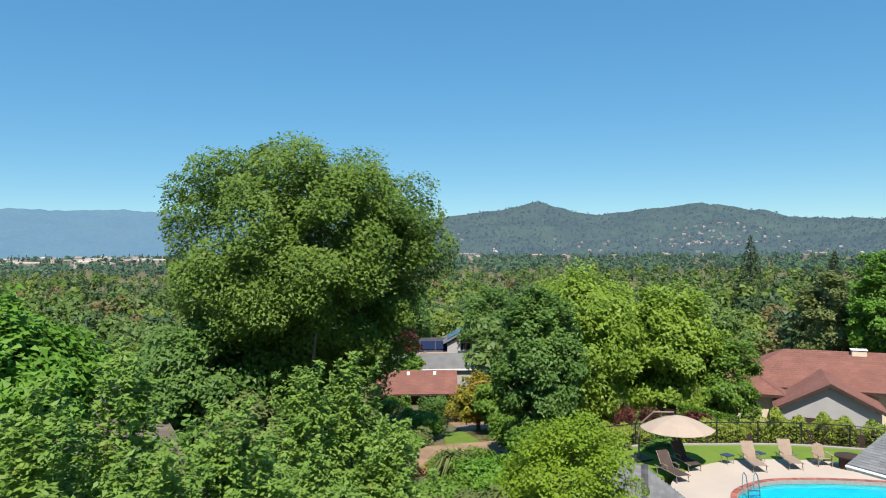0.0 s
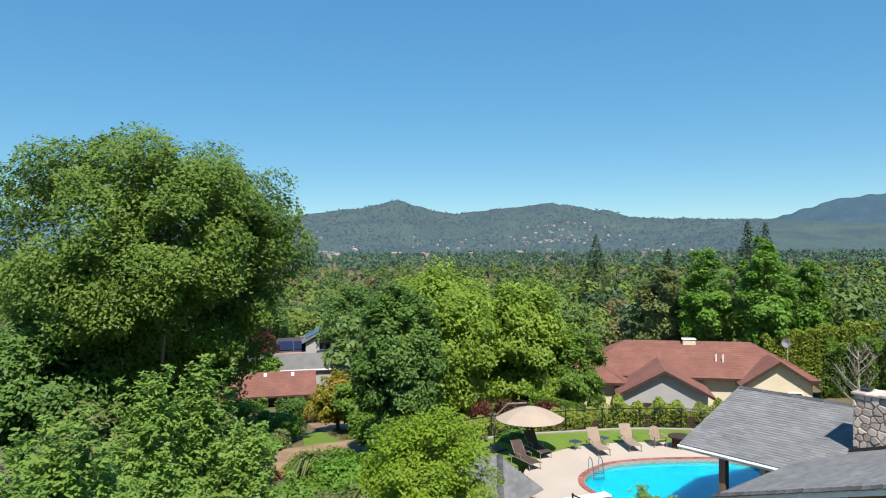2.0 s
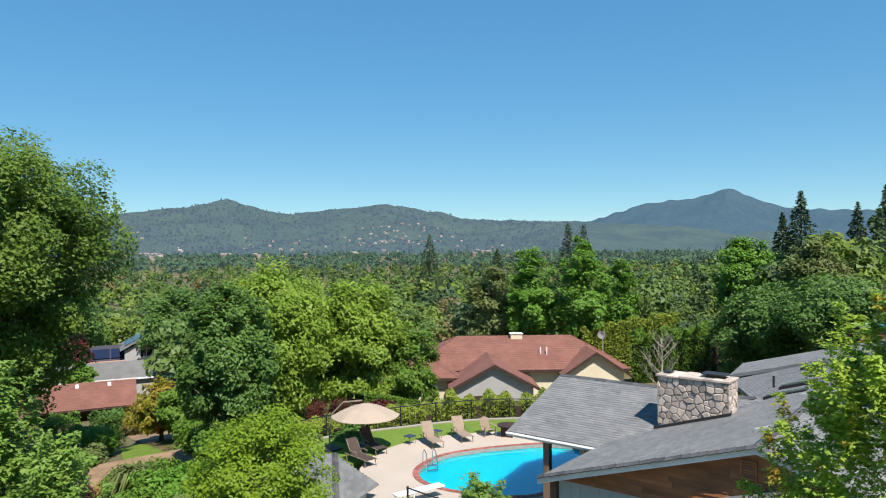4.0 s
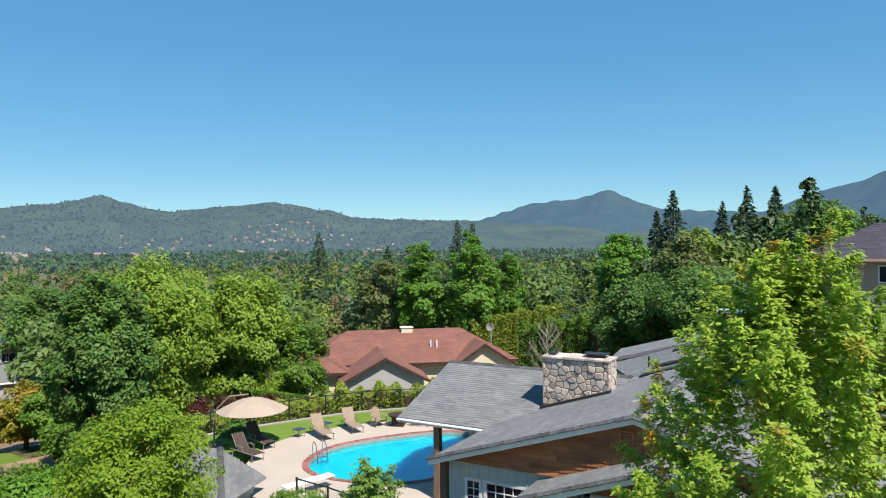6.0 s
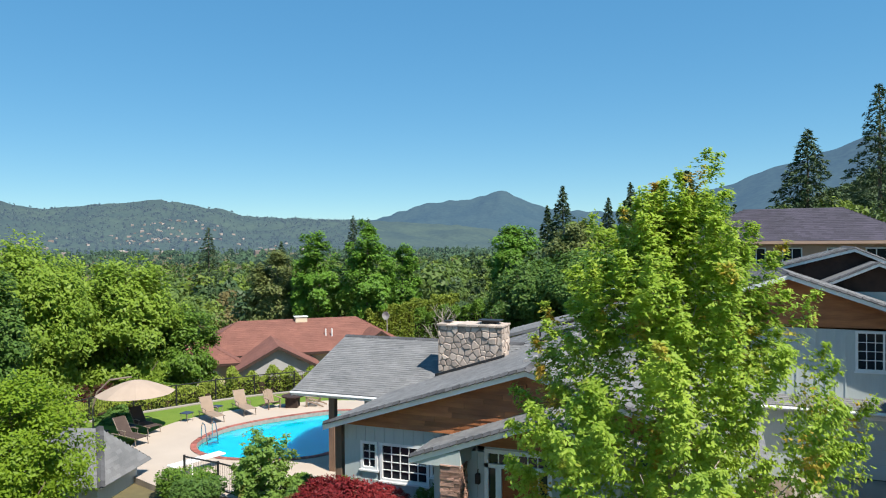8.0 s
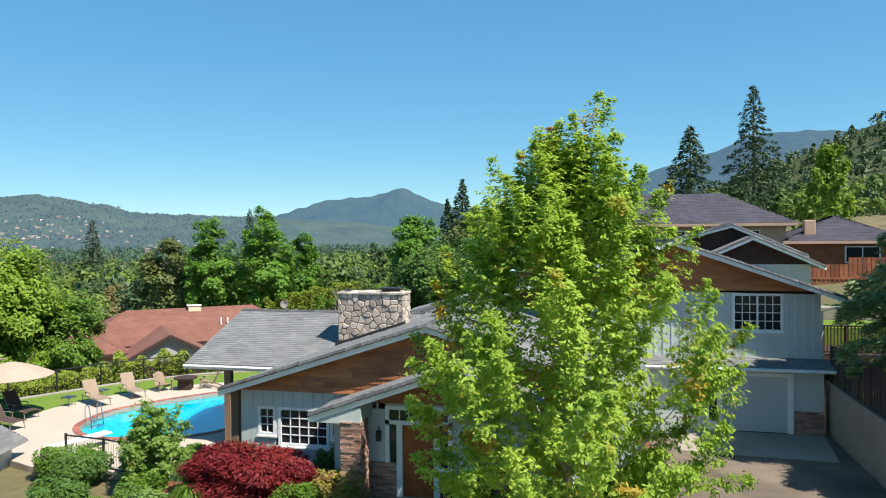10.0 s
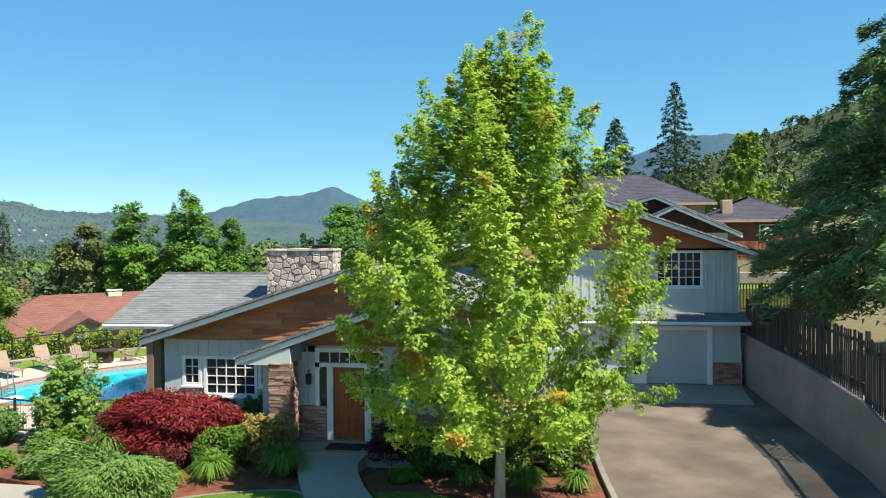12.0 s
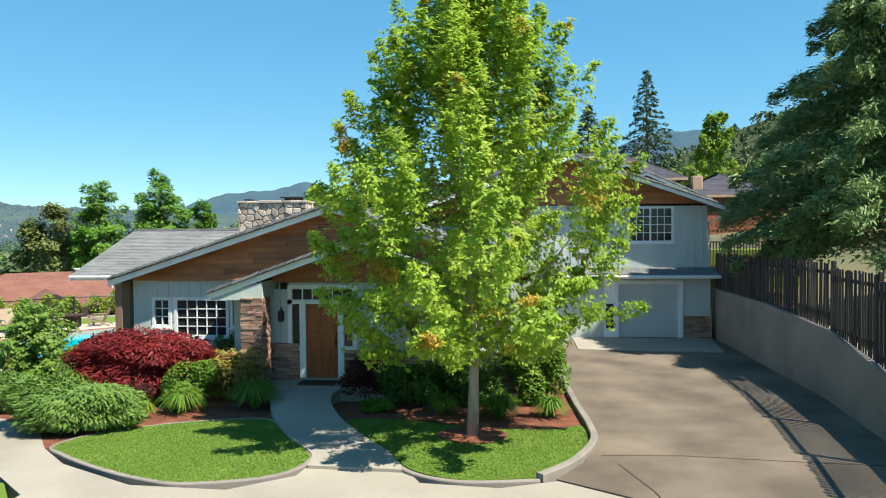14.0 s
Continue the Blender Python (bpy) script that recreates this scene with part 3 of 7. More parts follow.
def caps(roof, a, b, pitch=0.2, size=1.0, name="ridge_cap"):
    """Cap shingles along a ridge or rake, each overlapping the last."""
    a, b = Vector(a), Vector(b)
    n = max(1, int((b - a).length / pitch))
    turn = (b - a).to_track_quat("Y", "Z")
    for i in range(n):
        o = part(name, cap_mesh, None, roof)
        o.matrix_basis = Matrix.LocRotScale(a + (b - a) * (i / n) + Vector((0, 0, 0.02)), turn @ Euler((radians(random.uniform(2, 6)), 0, radians(random.uniform(-1.5, 1.5)))).to_quaternion(), Vector((size, 1, size)))


def fascia(a, b, height=0.16, thick=0.05, roof=None, drop=0.02):
    a, b = Vector(a), Vector(b)
    d = Vector((b.x - a.x, b.y - a.y, 0)).normalized()
    s = Vector((-d.y, d.x, 0)) * thick
    z = Vector((0, 0, drop))
    return part("fascia", prism_bm([a - z, b - z, b - z - Vector((0, 0, height)), a - z - Vector((0, 0, height))], s), M_WHITE, roof or house, "white painted fascia board")


# wing with the big left slope: eave over the pool side, ridge over the entry
PK = 0.13  # ridge of the front gable
FY = 0.43
YJ = 9.2
L1 = [(-6.41, 5.35, roof_l(-6.41)), (-6.41, FY, roof_l(-6.41)), (PK, FY, roof_l(PK)), (PK, YJ + 3, roof_l(PK)), (-2.0, YJ + 0.2, roof_l(-2.0))]
r1 = roof_plate("roof", L1, "grey shingle slope of the front gable")
shingles(r1, [L1[0], L1[1], L1[2], L1[3], L1[4]])
R1 = [(PK, FY, roof_l(PK)), (PK, YJ, roof_l(PK)), (6.4, YJ, roof_l(PK) - SL * (6.4 - PK)), (6.4, FY, roof_l(PK) - SL * (6.4 - PK))]
r2 = roof_plate("roof", R1, "grey shingle slope behind the maple")
shingles(r2, [R1[2], R1[3], R1[0], R1[1]])
caps(r1, (PK, FY, roof_l(PK)), (PK, YJ, roof_l(PK)), 0.17)
caps(r1, (-6.45, FY + 0.03, roof_l(-6.41)), (PK, FY + 0.03, roof_l(PK) - 0.0), 0.25, 0.9, "rake_cap")
caps(r2, (6.4, FY + 0.03, roof_l(PK) - SL * (6.4 - PK)), (PK, FY + 0.03, roof_l(PK)), 0.25, 0.9, "rake_cap")
fascia((-6.45, FY - 0.01, roof_l(-6.45) - 0.03), (PK, FY - 0.01, roof_l(PK) - 0.03), roof=r1)
fascia((PK, FY - 0.01, roof_l(PK) - 0.03), (6.4, FY - 0.01, roof_l(PK) - SL * (6.4 - PK) - 0.03), roof=r2)
fascia((-6.41, 5.3, roof_l(-6.41) - 0.02), (-6.41, FY, roof_l(-6.41) - 0.02), roof=r1)

# pool wing, ridge along the front
AX, AE, AR, AB, AZ, ARZ = -10.62, 5.05, 9.46, 13.9, 2.54, 4.14
A1 = [(AX, AE, AZ), (-6.2, AE, AZ), (-6.2, 5.55, AZ + 0.18), (-1.9, AR, ARZ), (AX, AR, ARZ)]
r3 = roof_plate("roof", A1, "grey shingle slope of the pool wing")
shingles(r3, A1)
A2 = [(-1.9, AB, AZ), (AX, AB, AZ), (AX, AR, ARZ), (-1.9, AR, ARZ)]
r4 = roof_plate("roof", A2, "rear grey shingle slope of the pool wing")
shingles(r4, A2)
caps(r3, (AX, AR, ARZ), (-2.3, AR, ARZ), 0.2)
fascia((AX - 0.02, AE - 0.01, AZ - 0.02), (-6.6, AE - 0.01, AZ - 0.02), 0.16, roof=r3)
part("gutter", tube_bm([(AX, AE - 0.07, AZ - 0.08), (-6.6, AE - 0.07, AZ - 0.08)], 0.055), M_WHITE, r3, "white eave gutter")
fascia((AX - 0.02, AR, ARZ - 0.02), (AX - 0.02, AE, AZ - 0.02), 0.18, roof=r3)
fascia((AX - 0.02, AB, AZ - 0.02), (AX - 0.02, AR, ARZ - 0.02), 0.18, roof=r4)

# entry roof
PY0, PY1, PX0, PPK, PX1, PZ0, PS = -0.97, 0.95, -2.86, 1.0, 4.86, 2.42, 0.352
PZ = PZ0 + PS * (PPK - PX0)
E1 = [(PX0, PY1, PZ0), (PX0, PY0, PZ0), (PPK, PY0, PZ), (PPK, PY1, PZ)]
E2 = [(PX1, PY0, PZ0), (PX1, PY1, PZ0), (PPK, PY1, PZ), (PPK, PY0, PZ)]
for cs in (E1, E2):
    r = roof_plate("roof", cs, "low grey shingle roof over the entry")
    shingles(r, cs)
    a, b = (cs[1], cs[2]) if cs is E1 else (cs[0], cs[3])
    caps(r, Vector(a) + Vector((0, 0.03, 0)), Vector(b) + Vector((0, 0.03, 0)), 0.25, 0.9, "rake_cap")
    fascia(Vector(a) + Vector((0, -0.012, -0.03)), Vector(b) + Vector((0, -0.012, -0.03)), roof=r) if cs is E1 else fascia(Vector(b) + Vector((0, -0.012, -0.03)), Vector(a) + Vector((0, -0.012, -0.03)), roof=r)
part("soffit_box", prism_bm([(PX0 + 0.05, PY0 + 0.02, PZ0 - 0.2), (-1.35, PY0 + 0.02, PZ0 - 0.2), (-1.35, PY0 + 0.02, PZ0 + 0.28), (PX0 + 0.05, PY0 + 0.02, PZ0 - 0.14)], (0, 1.7, 0)), M_SIDING, house, "grey boxed eave of the entry roof")

# two-storey block with the garage
GP, GZP, GY0, GY1 = 7.62, 7.10, 10.2, 21.0
GSR = 0.355
GXR = 13.85


def roof_g(x):
    return GZP - SL * (GP - x) if x < GP else GZP - GSR * (x - GP)


G1 = [(-6.6, GY1, roof_g(-6.6)), (-2.2, YJ + 0.3, roof_g(-2.2)), (PK, YJ + 0.3, roof_g(PK)), (PK, GY0, roof_g(PK)), (GP, GY0, GZP), (GP, GY1, GZP)]
r5 = roof_plate("roof", G1, "broad grey shingle slope with skylights")
shingles(r5, G1)
G2 = [(GXR, GY0, roof_g(GXR)), (GXR, GY1, roof_g(GXR)), (GP, GY1, GZP), (GP, GY0, GZP)]
r6 = roof_plate("roof", G2, "grey shingle slope over the garage block")
shingles(r6, G2)
caps(r5, (GP, GY0, GZP), (GP, GY1, GZP), 0.2)
caps(r6, (GXR, GY0 + 0.03, roof_g(GXR)), (GP, GY0 + 0.03, GZP), 0.25, 0.9, "rake_cap")
fascia((PK, GY0 - 0.01, roof_g(PK) - 0.03), (GP, GY0 - 0.01, GZP - 0.03), roof=r5)
fascia((GP, GY0 - 0.01, GZP - 0.03), (GXR, GY0 - 0.01, roof_g(GXR) - 0.03), roof=r6)
part("gutter", tube_bm([(GXR + 0.06, GY0, roof_g(GXR) - 0.1), (GXR + 0.06, GY1, roof_g(GXR) - 0.1)], 0.06), M_WHITE, r6, "white eave gutter")
# stepped higher roofs behind
for pk, zp, y0, half in ((12.5, 7.22, 21.0, 3.5),):
    for sgn in (-1, 1):
        cs = [(pk + sgn * half, y0, zp - 0.45 * half), (pk + sgn * half, y0 + 6, zp - 0.45 * half), (pk, y0 + 6, zp), (pk, y0, zp)]
        rr = roof_plate("roof", cs, "grey shingle gable roof at the back")
        caps(rr, Vector(cs[0]) + Vector((0, 0.03, 0)), Vector(cs[3]) + Vector((0, 0.03, 0)), 0.25, 0.9, "rake_cap")
        a, b = (cs[0], cs[3]) if sgn < 0 else (cs[3], cs[0])
        fascia(Vector(a) + Vector((0, -0.012, -0.03)), Vector(b) + Vector((0, -0.012, -0.03)), roof=rr)
    # Dark brown in place of cedar: the eave's shade is in the colour.
    part("gable", prism_bm([(pk - half + 0.6, y0 + 0.6, zp - 0.45 * (half - 0.6) - 0.2), (pk + half - 0.6, y0 + 0.6, zp - 0.45 * (half - 0.6) - 0.2), (pk, y0 + 0.6, zp - 0.2)], (0, 0.1, 0)), M_DARKBROWN, house, "cedar gable, shade painted in dark brown")
    part("wall", box_bm((pk - half + 0.6, y0 + 0.6, -0.8), (pk + half - 0.6, y0 + 5.5, zp - 0.45 * (half - 0.6) - 0.2)), M_SIDING, house)

# higher roof along the back, with a long slope towards the pool
BX, BZ, BY0, BY1 = 11.75, 7.9, 23.0, 27.0
BS = 0.275


def roof_b(x):
    return BZ - BS * (BX - x)


B1 = [(-7.6, BY1, roof_b(-7.6)), (-6.6, 20.9, roof_b(-6.6)), (GP, 20.9, roof_b(GP)), (GP, BY0, roof_b(GP)), (BX, BY0, BZ), (BX, BY1, BZ)]
r8 = roof_plate("roof", B1, "long grey shingle slope along the back")
shingles(r8, B1)
B2 = [(15.65, BY0, BZ - 0.45 * 3.9), (15.65, BY1, BZ - 0.45 * 3.9), (BX, BY1, BZ), (BX, BY0, BZ)]
r9 = roof_plate("roof", B2, "grey shingle slope at the back")
shingles(r9, B2)
caps(r8, (BX, BY0, BZ), (BX, BY1, BZ), 0.2)
for a, b, rr in (((GP, BY0, roof_b(GP)), (BX, BY0, BZ), r8), ((BX, BY0, BZ), (15.65, BY0, BZ - 0.45 * 3.9), r9)):
    fascia(Vector(a) + Vector((0, -0.012, -0.03)), Vector(b) + Vector((0, -0.012, -0.03)), roof=rr)
    caps(rr, Vector(min(a, b, key=lambda p: p[2])) + Vector((0, 0.03, 0)), Vector(max(a, b, key=lambda p: p[2])) + Vector((0, 0.03, 0)), 0.25, 0.9, "rake_cap")
# Cedar again drawn dark brown, with its shade put into the colour.
part("gable", prism_bm([(GP, BY0 + 0.5, 2.4), (15.0, BY0 + 0.5, 2.4), (15.0, BY0 + 0.5, BZ - 0.45 * 3.25 - 0.2), (BX, BY0 + 0.5, BZ - 0.2), (GP, BY0 + 0.5, roof_b(GP) - 0.2)], (0, 0.1, 0)), M_DARKBROWN, house, "cedar gable at the back, shade painted in dark brown")
part("wall", box_bm((-6.9, BY1 - 0.6, -0.7), (15.0, BY1 - 0.5, 2.5)), M_SIDING, house)
part("wall", box_bm((14.9, BY0 + 0.6, -0.7), (15.0, BY1 - 0.6, 6.2)), M_SIDING, house)

# walls
WY = 0.92


def wall_piece(a, b, mat=M_SIDING, label=""):
    return part("wall", box_bm(a, b), mat, house, label)


wall_piece((-5.95, WY, -0.8), (-2.3, WY + 0.2, 0.92), label="grey board-and-batten wall")
wall_piece((-5.95, WY, 2.12), (-2.3, WY + 0.2, 2.62))
wall_piece((-5.95, WY, 0.92), (-5.38, WY + 0.2, 2.12))
wall_piece((-2.62, WY, 0.92), (-2.3, WY + 0.2, 2.12))
wall_piece((-5.95, WY + 0.2, -0.8), (-5.75, AB - 0.5, 2.7))
part("gable", prism_bm([(-5.95, WY - 0.10, 2.62), (PK, WY - 0.10, 2.62), (PK, WY - 0.10, roof_l(PK) - 0.17), (-5.95, WY - 0.10, roof_l(-5.95) - 0.17)], (0, 0.26, 0)), M_CEDAR, house, "stained cedar gable wall")
part("gable", prism_bm([(PK, WY - 0.10, 2.62), (5.9, WY - 0.10, 2.62), (5.9, WY - 0.10, roof_l(PK) - SL * (5.9 - PK) - 0.17), (PK, WY - 0.10, roof_l(PK) - 0.17)], (0, 0.26, 0)), M_CEDAR, house, "stained cedar gable wall")
# rough cedar boards on the gable
for k in range(13):
    z = 2.64 + k * 0.16
    x0 = max(-5.9, (z + 0.35 - 2.70) / SL - 6.41)
    if x0 > PK - 0.4:
        break
    x = x0
    while x < PK + 1.2:
        w = random.uniform(0.9, 2.2)
        x2 = min(x + w, PK + 1.6)
        lip = WY - 0.128 - 0.03 * random.random()
        part("board", prism_bm([(x, lip, z), (x2 - 0.01, lip, z), (x2 - 0.01, WY - 0.108, z + 0.165), (x, WY - 0.108, z + 0.165)], (0, 0.02, 0)), M_CEDAR, house)
        x = x2
# battens
for i, x in enumerate(np.arange(-5.9, -2.5, 0.33)):
    part("batten", box_bm((x, WY - 0.025, 2.12), (x + 0.045, WY, 2.62)), M_SIDING, house)
for z0, z1, xs in ((-0.3, 0.92, np.arange(-5.9, -2.5, 0.33)),):
    for x in xs:
        part("batten", box_bm((x, WY - 0.025, z0), (x + 0.045, WY, z1)), M_SIDING, house)
# pool wing walls and posts
wall_piece((-8.0, 6.6, -0.8), (-5.95, 6.8, 2.5), M_CEDAR, "cedar wall of the pool wing")
wall_piece((-8.2, 6.6, -0.8), (-8.0, AB - 0.5, 2.55), M_SIDING)
wall_piece((-8.0, AB - 0.7, -0.8), (-2, AB - 0.5, 2.4))
for x in (-8.95, -6.6):
    part("porch_post", box_bm((x - 0.13, 5.25, -0.75), (x + 0.13, 5.51, AZ - 0.14), 0.01), M_POSTWOOD, house, "weathered square timber post")
for x in (-8.95,):
    part("porch_post", box_bm((x - 0.13, 13.2, -0.75), (x + 0.13, 13.46, AZ - 0.14), 0.01), M_POSTWOOD, house, "weathered square timber post")
part("post", box_bm((-6.32, 0.95, -0.7), (-6.08, 1.2, 2.58), 0.01), M_POSTWOOD, house, "weathered square timber post")
# patio door of the pool wing
def window(a, b, nx, nz, name="window", frame=0.09, proud=0.05, facing=-1, split=None):
    """A window in a wall that faces the front: a white frame, panes and glazing bars. a, b: outer corners (x, y, z)."""
    x0, y, z0 = a
    x1, _, z1 = b
    w = part(name, box_bm((x0 + frame, y + 0.02, z0 + frame), (x1 - frame, y + 0.04, z1 - frame)), M_GLASS, house, "dark multi-paned window with white frame")
    bm = bmesh.new()
    for p, q in (((x0, z0), (x1, z0 + frame)), ((x0, z1 - frame), (x1, z1)), ((x0, z0 + frame), (x0 + frame, z1 - frame)), ((x1 - frame, z0 + frame), (x1, z1 - frame))):
        box(bm, (p[0], y - proud, p[1]), (q[0], y + 0.05, q[1]))
    part("frame", bm, M_WHITE, w, "white painted frame")
    gx0, gx1, gz0, gz1 = x0 + frame, x1 - frame, z0 + frame, z1 - frame
    for i in range(1, nx):
        x = gx0 + (gx1 - gx0) * i / nx
        t = 0.035 if split == i else 0.013
        part("glazing_bar", box_bm((x - t, y - 0.015, gz0), (x + t, y + 0.018, gz1)), M_WHITE, w)
    for k in range(1, nz):
        z = gz0 + (gz1 - gz0) * k / nz
        part("glazing_bar", box_bm((gx0, y - 0.012, z - 0.013), (gx1, y + 0.016, z + 0.013)), M_WHITE, w)
    part("sill", box_bm((x0 - 0.04, y - 0.09, z0 - 0.05), (x1 + 0.04, y, z0)), M_WHITE, w)
    return w


window((-5.38, WY + 0.03, 1.22), (-4.78, WY, 2.12), 2, 3)
window((-4.70, WY + 0.03, 0.92), (-3.03, WY, 2.12), 5, 4)
window((-3.0, WY + 0.03, 1.22), (-2.62, WY, 2.12), 1, 3)
wall_piece((-5.38, WY + 0.03, 0.92), (-4.72, WY + 0.2, 1.2))
wall_piece((-4.78, WY + 0.03, 0.92), (-4.70, WY + 0.2, 2.12), M_WHITE)
wall_piece((-3.03, WY + 0.03, 0.92), (-2.62, WY + 0.2, 1.2))
part("room_back", box_bm((-5.7, WY + 1.2, 0.0), (-2.3, WY + 1.25, 2.5)), M_DARKBROWN, house)

# entry front
wall_piece((-2.3, 0.0, -0.7), (-0.95, 0.2, 2.44), label="grey board-and-batten entry wall")
wall_piece((0.98, 0.0, -0.7), (5.9, 0.2, 2.62))
wall_piece((-0.95, 0.0, 2.56), (0.98, 0.2, 3.0))
wall_piece((-2.5, 0.0, -0.7), (-2.3, 1.1, 2.36))
wall_piece((5.7, 0.2, -0.7), (5.9, 10.97, 2.9))
part("gable", prism_bm([(-1.9, -0.06, 2.62), (3.9, -0.06, 2.62), (PPK, -0.06, PZ - 0.2)], (0, 0.06, 0)), M_CEDAR, house, "stained cedar gable over the door")
for x in np.arange(-2.2, -1.0, 0.33):
    part("batten", box_bm((x, -0.025, 0.98), (x + 0.045, 0.0, 2.6)), M_SIDING, house)
for x in np.arange(1.2, 5.7, 0.33):
    part("batten", box_bm((x, -0.025, 0.98), (x + 0.045, 0.0, 2.6)), M_SIDING, house)
door = part("door", box_bm((-0.45, 0.03, 0.0), (0.45, 0.08, 2.03), 0.004), M_DOORWOOD, house, "varnished red-brown panelled front door")
for z0, z1 in ((0.10, 0.62), (0.74, 1.26), (1.38, 1.92)):
    bm = bmesh.new()
    for i in range(2):
        xa = -0.40 + i * 0.42
        box(bm, (xa, 0.012, z0), (xa + 0.38, 0.034, z1), 0.012)
    part("panel", bm, M_DOORWOOD, door)
part("handle", tube_bm([(0.37, -0.03, 0.9), (0.37, -0.05, 1.0), (0.37, -0.03, 1.12)], 0.014), M_IRON, door, "dark metal handle")
bm = bmesh.new()
for a, b in (((-0.95, 2.44), (0.98, 2.56)), ((-0.95, 2.03), (0.98, 2.15)), ((-0.95, 0.75), (-0.83, 2.44)), ((0.86, 0.75), (0.98, 2.44)), ((-0.62, -0.06), (-0.45, 2.03)), ((0.45, -0.06), (0.62, 2.03)), ((-0.83, 0.75), (-0.62, 0.87)), ((0.62, 0.75), (0.86, 0.87))):
    box(bm, (a[0], -0.05, a[1]), (b[0], 0.1, b[1]))
part("door_frame", bm, M_WHITE, house, "white door surround with side lights and transom")
for a, b in (((-0.83, 0.87), (-0.62, 2.03)), ((0.62, 0.87), (0.86, 2.03))):
    part("side_light", box_bm((a[0], 0.03, a[1]), (b[0], 0.05, b[1])), M_GLASS, house, "narrow glazed side light")
t_w = part("transom", box_bm((-0.83, 0.03, 2.15), (0.86, 0.05, 2.44)), M_GLASS, house, "transom window of small panes")
for i in range(1, 6):
    x = -0.83 + 1.69 * i / 6
    part("glazing_bar", box_bm((x - 0.015, 0.0, 2.15), (x + 0.015, 0.032, 2.44)), M_WHITE, t_w)
wall_piece((-0.95, 0.04, -0.3), (-0.62, 0.2, 0.75))
wall_piece((0.62, 0.04, -0.3), (0.98, 0.2, 0.75))
part("threshold", box_bm((-0.62, -0.12, -0.06), (0.62, 0.05, 0.0), 0.01), M_CONCRETE, house)
mat_ob = part("doormat", box_bm((-0.5, -0.75, -0.06), (0.5, -0.2, -0.035), 0.008), M_DARKBROWN)
tagged(mat_ob, "dark oval doormat before the front door", "doormat")
# stone veneer pieces on the entry wall, the pillar and the garage corner
ledge_meshes = []
for k in range(6):
    bm = box_bm((-0.5, -0.5, -0.5), (0.5, 0.5, 0.5))
    for v in bm.verts:
        v.co += Vector((random.uniform(-0.06, 0.06), random.uniform(-0.10, 0.10), random.uniform(-0.10, 0.10)))
    ledge_meshes.append(finish(bm, "stone", M_LEDGE))


def ledge(parent, x0, x1, z0, z1, y, depth=0.05, face="y"):
    """Courses of split ledge stone on a wall."""
    z = z0
    while z < z1 - 0.02:
        h = min(random.uniform(0.06, 0.11), z1 - z)
        x = x0
        while x < x1 - 0.02:
            w = min(random.uniform(0.2, 0.5), x1 - x)
            if x1 - (x + w) < 0.08:
                w = x1 - x
            o = part("stone", random.choice(ledge_meshes), None, parent)
            d = depth * random.uniform(0.7, 1.4)
            if face == "y":
                o.matrix_basis = Matrix.LocRotScale((x + w / 2, y - d / 2 + 0.01, z + h / 2), None, (w * 0.97, d, h * 0.9))
            else:
                o.matrix_basis = Matrix.LocRotScale((y + d / 2 - 0.01, x + w / 2, z + h / 2), None, (d, w * 0.97, h * 0.9))
            x += w
        z += h


veneer = part("stone_veneer", box_bm((-2.3, -0.03, -0.7), (-0.62, 0.0, 0.75)), M_MORTAR, house, "brown ledge-stone base of the entry wall")
ledge(veneer, -2.3, -0.64, -0.4, 0.95, -0.03)
veneer = part("stone_veneer", box_bm((0.62, -0.03, -0.7), (5.9, 0.0, 0.75)), M_MORTAR, house, "brown ledge-stone base of the entry wall")
ledge(veneer, 0.64, 4.2, -0.4, 0.8, -0.03)
pillar = part("pillar", box_bm((-1.90, -0.92, -0.5), (-1.38, -0.42, 2.3)), M_MORTAR, house, "stacked ledge-stone pillar under the entry roof")
ledge(pillar, -1.93, -1.35, -0.4, 2.28, -0.92, 0.07)
ledge(pillar, -0.92, -0.42, -0.4, 2.28, -1.38, 0.07, "x")
wl = part("wall_lamp", box_bm((-1.20, -0.16, 1.55), (-1.06, -0.04, 1.85), 0.02), M_IRON, house, "black lantern wall lamp")
part("arm", tube_bm([(-1.13, 0.0, 1.92), (-1.13, -0.08, 1.95), (-1.13, -0.1, 1.85)], 0.012), M_IRON, wl)
window((2.7, 0.0, 0.75), (4.6, 0, 2.0), 4, 3)
vent = part("gable_vent", box_bm((-0.30, WY - 0.15, 3.72), (0.02, WY - 0.11, 4.22)), M_DARKBROWN, house, "louvred vent in the gable")
bm = bmesh.new()
for a, b in (((-0.36, 3.66), (0.08, 3.72)), ((-0.36, 4.22), (0.08, 4.28)), ((-0.36, 3.72), (-0.30, 4.22)), ((0.02, 3.72), (0.08, 4.22))):
    box(bm, (a[0], WY - 0.18, a[1]), (b[0], WY - 0.11, b[1]))
part("frame", bm, M_CEDAR, vent)
for k in range(6):
    z = 3.75 + 0.078 * k
    part("slat", prism_bm([(-0.30, WY - 0.17, z), (0.02, WY - 0.17, z), (0.02, WY - 0.155, z + 0.06), (-0.30, WY - 0.155, z + 0.06)], (0, 0.012, 0)), M_CEDAR, vent)

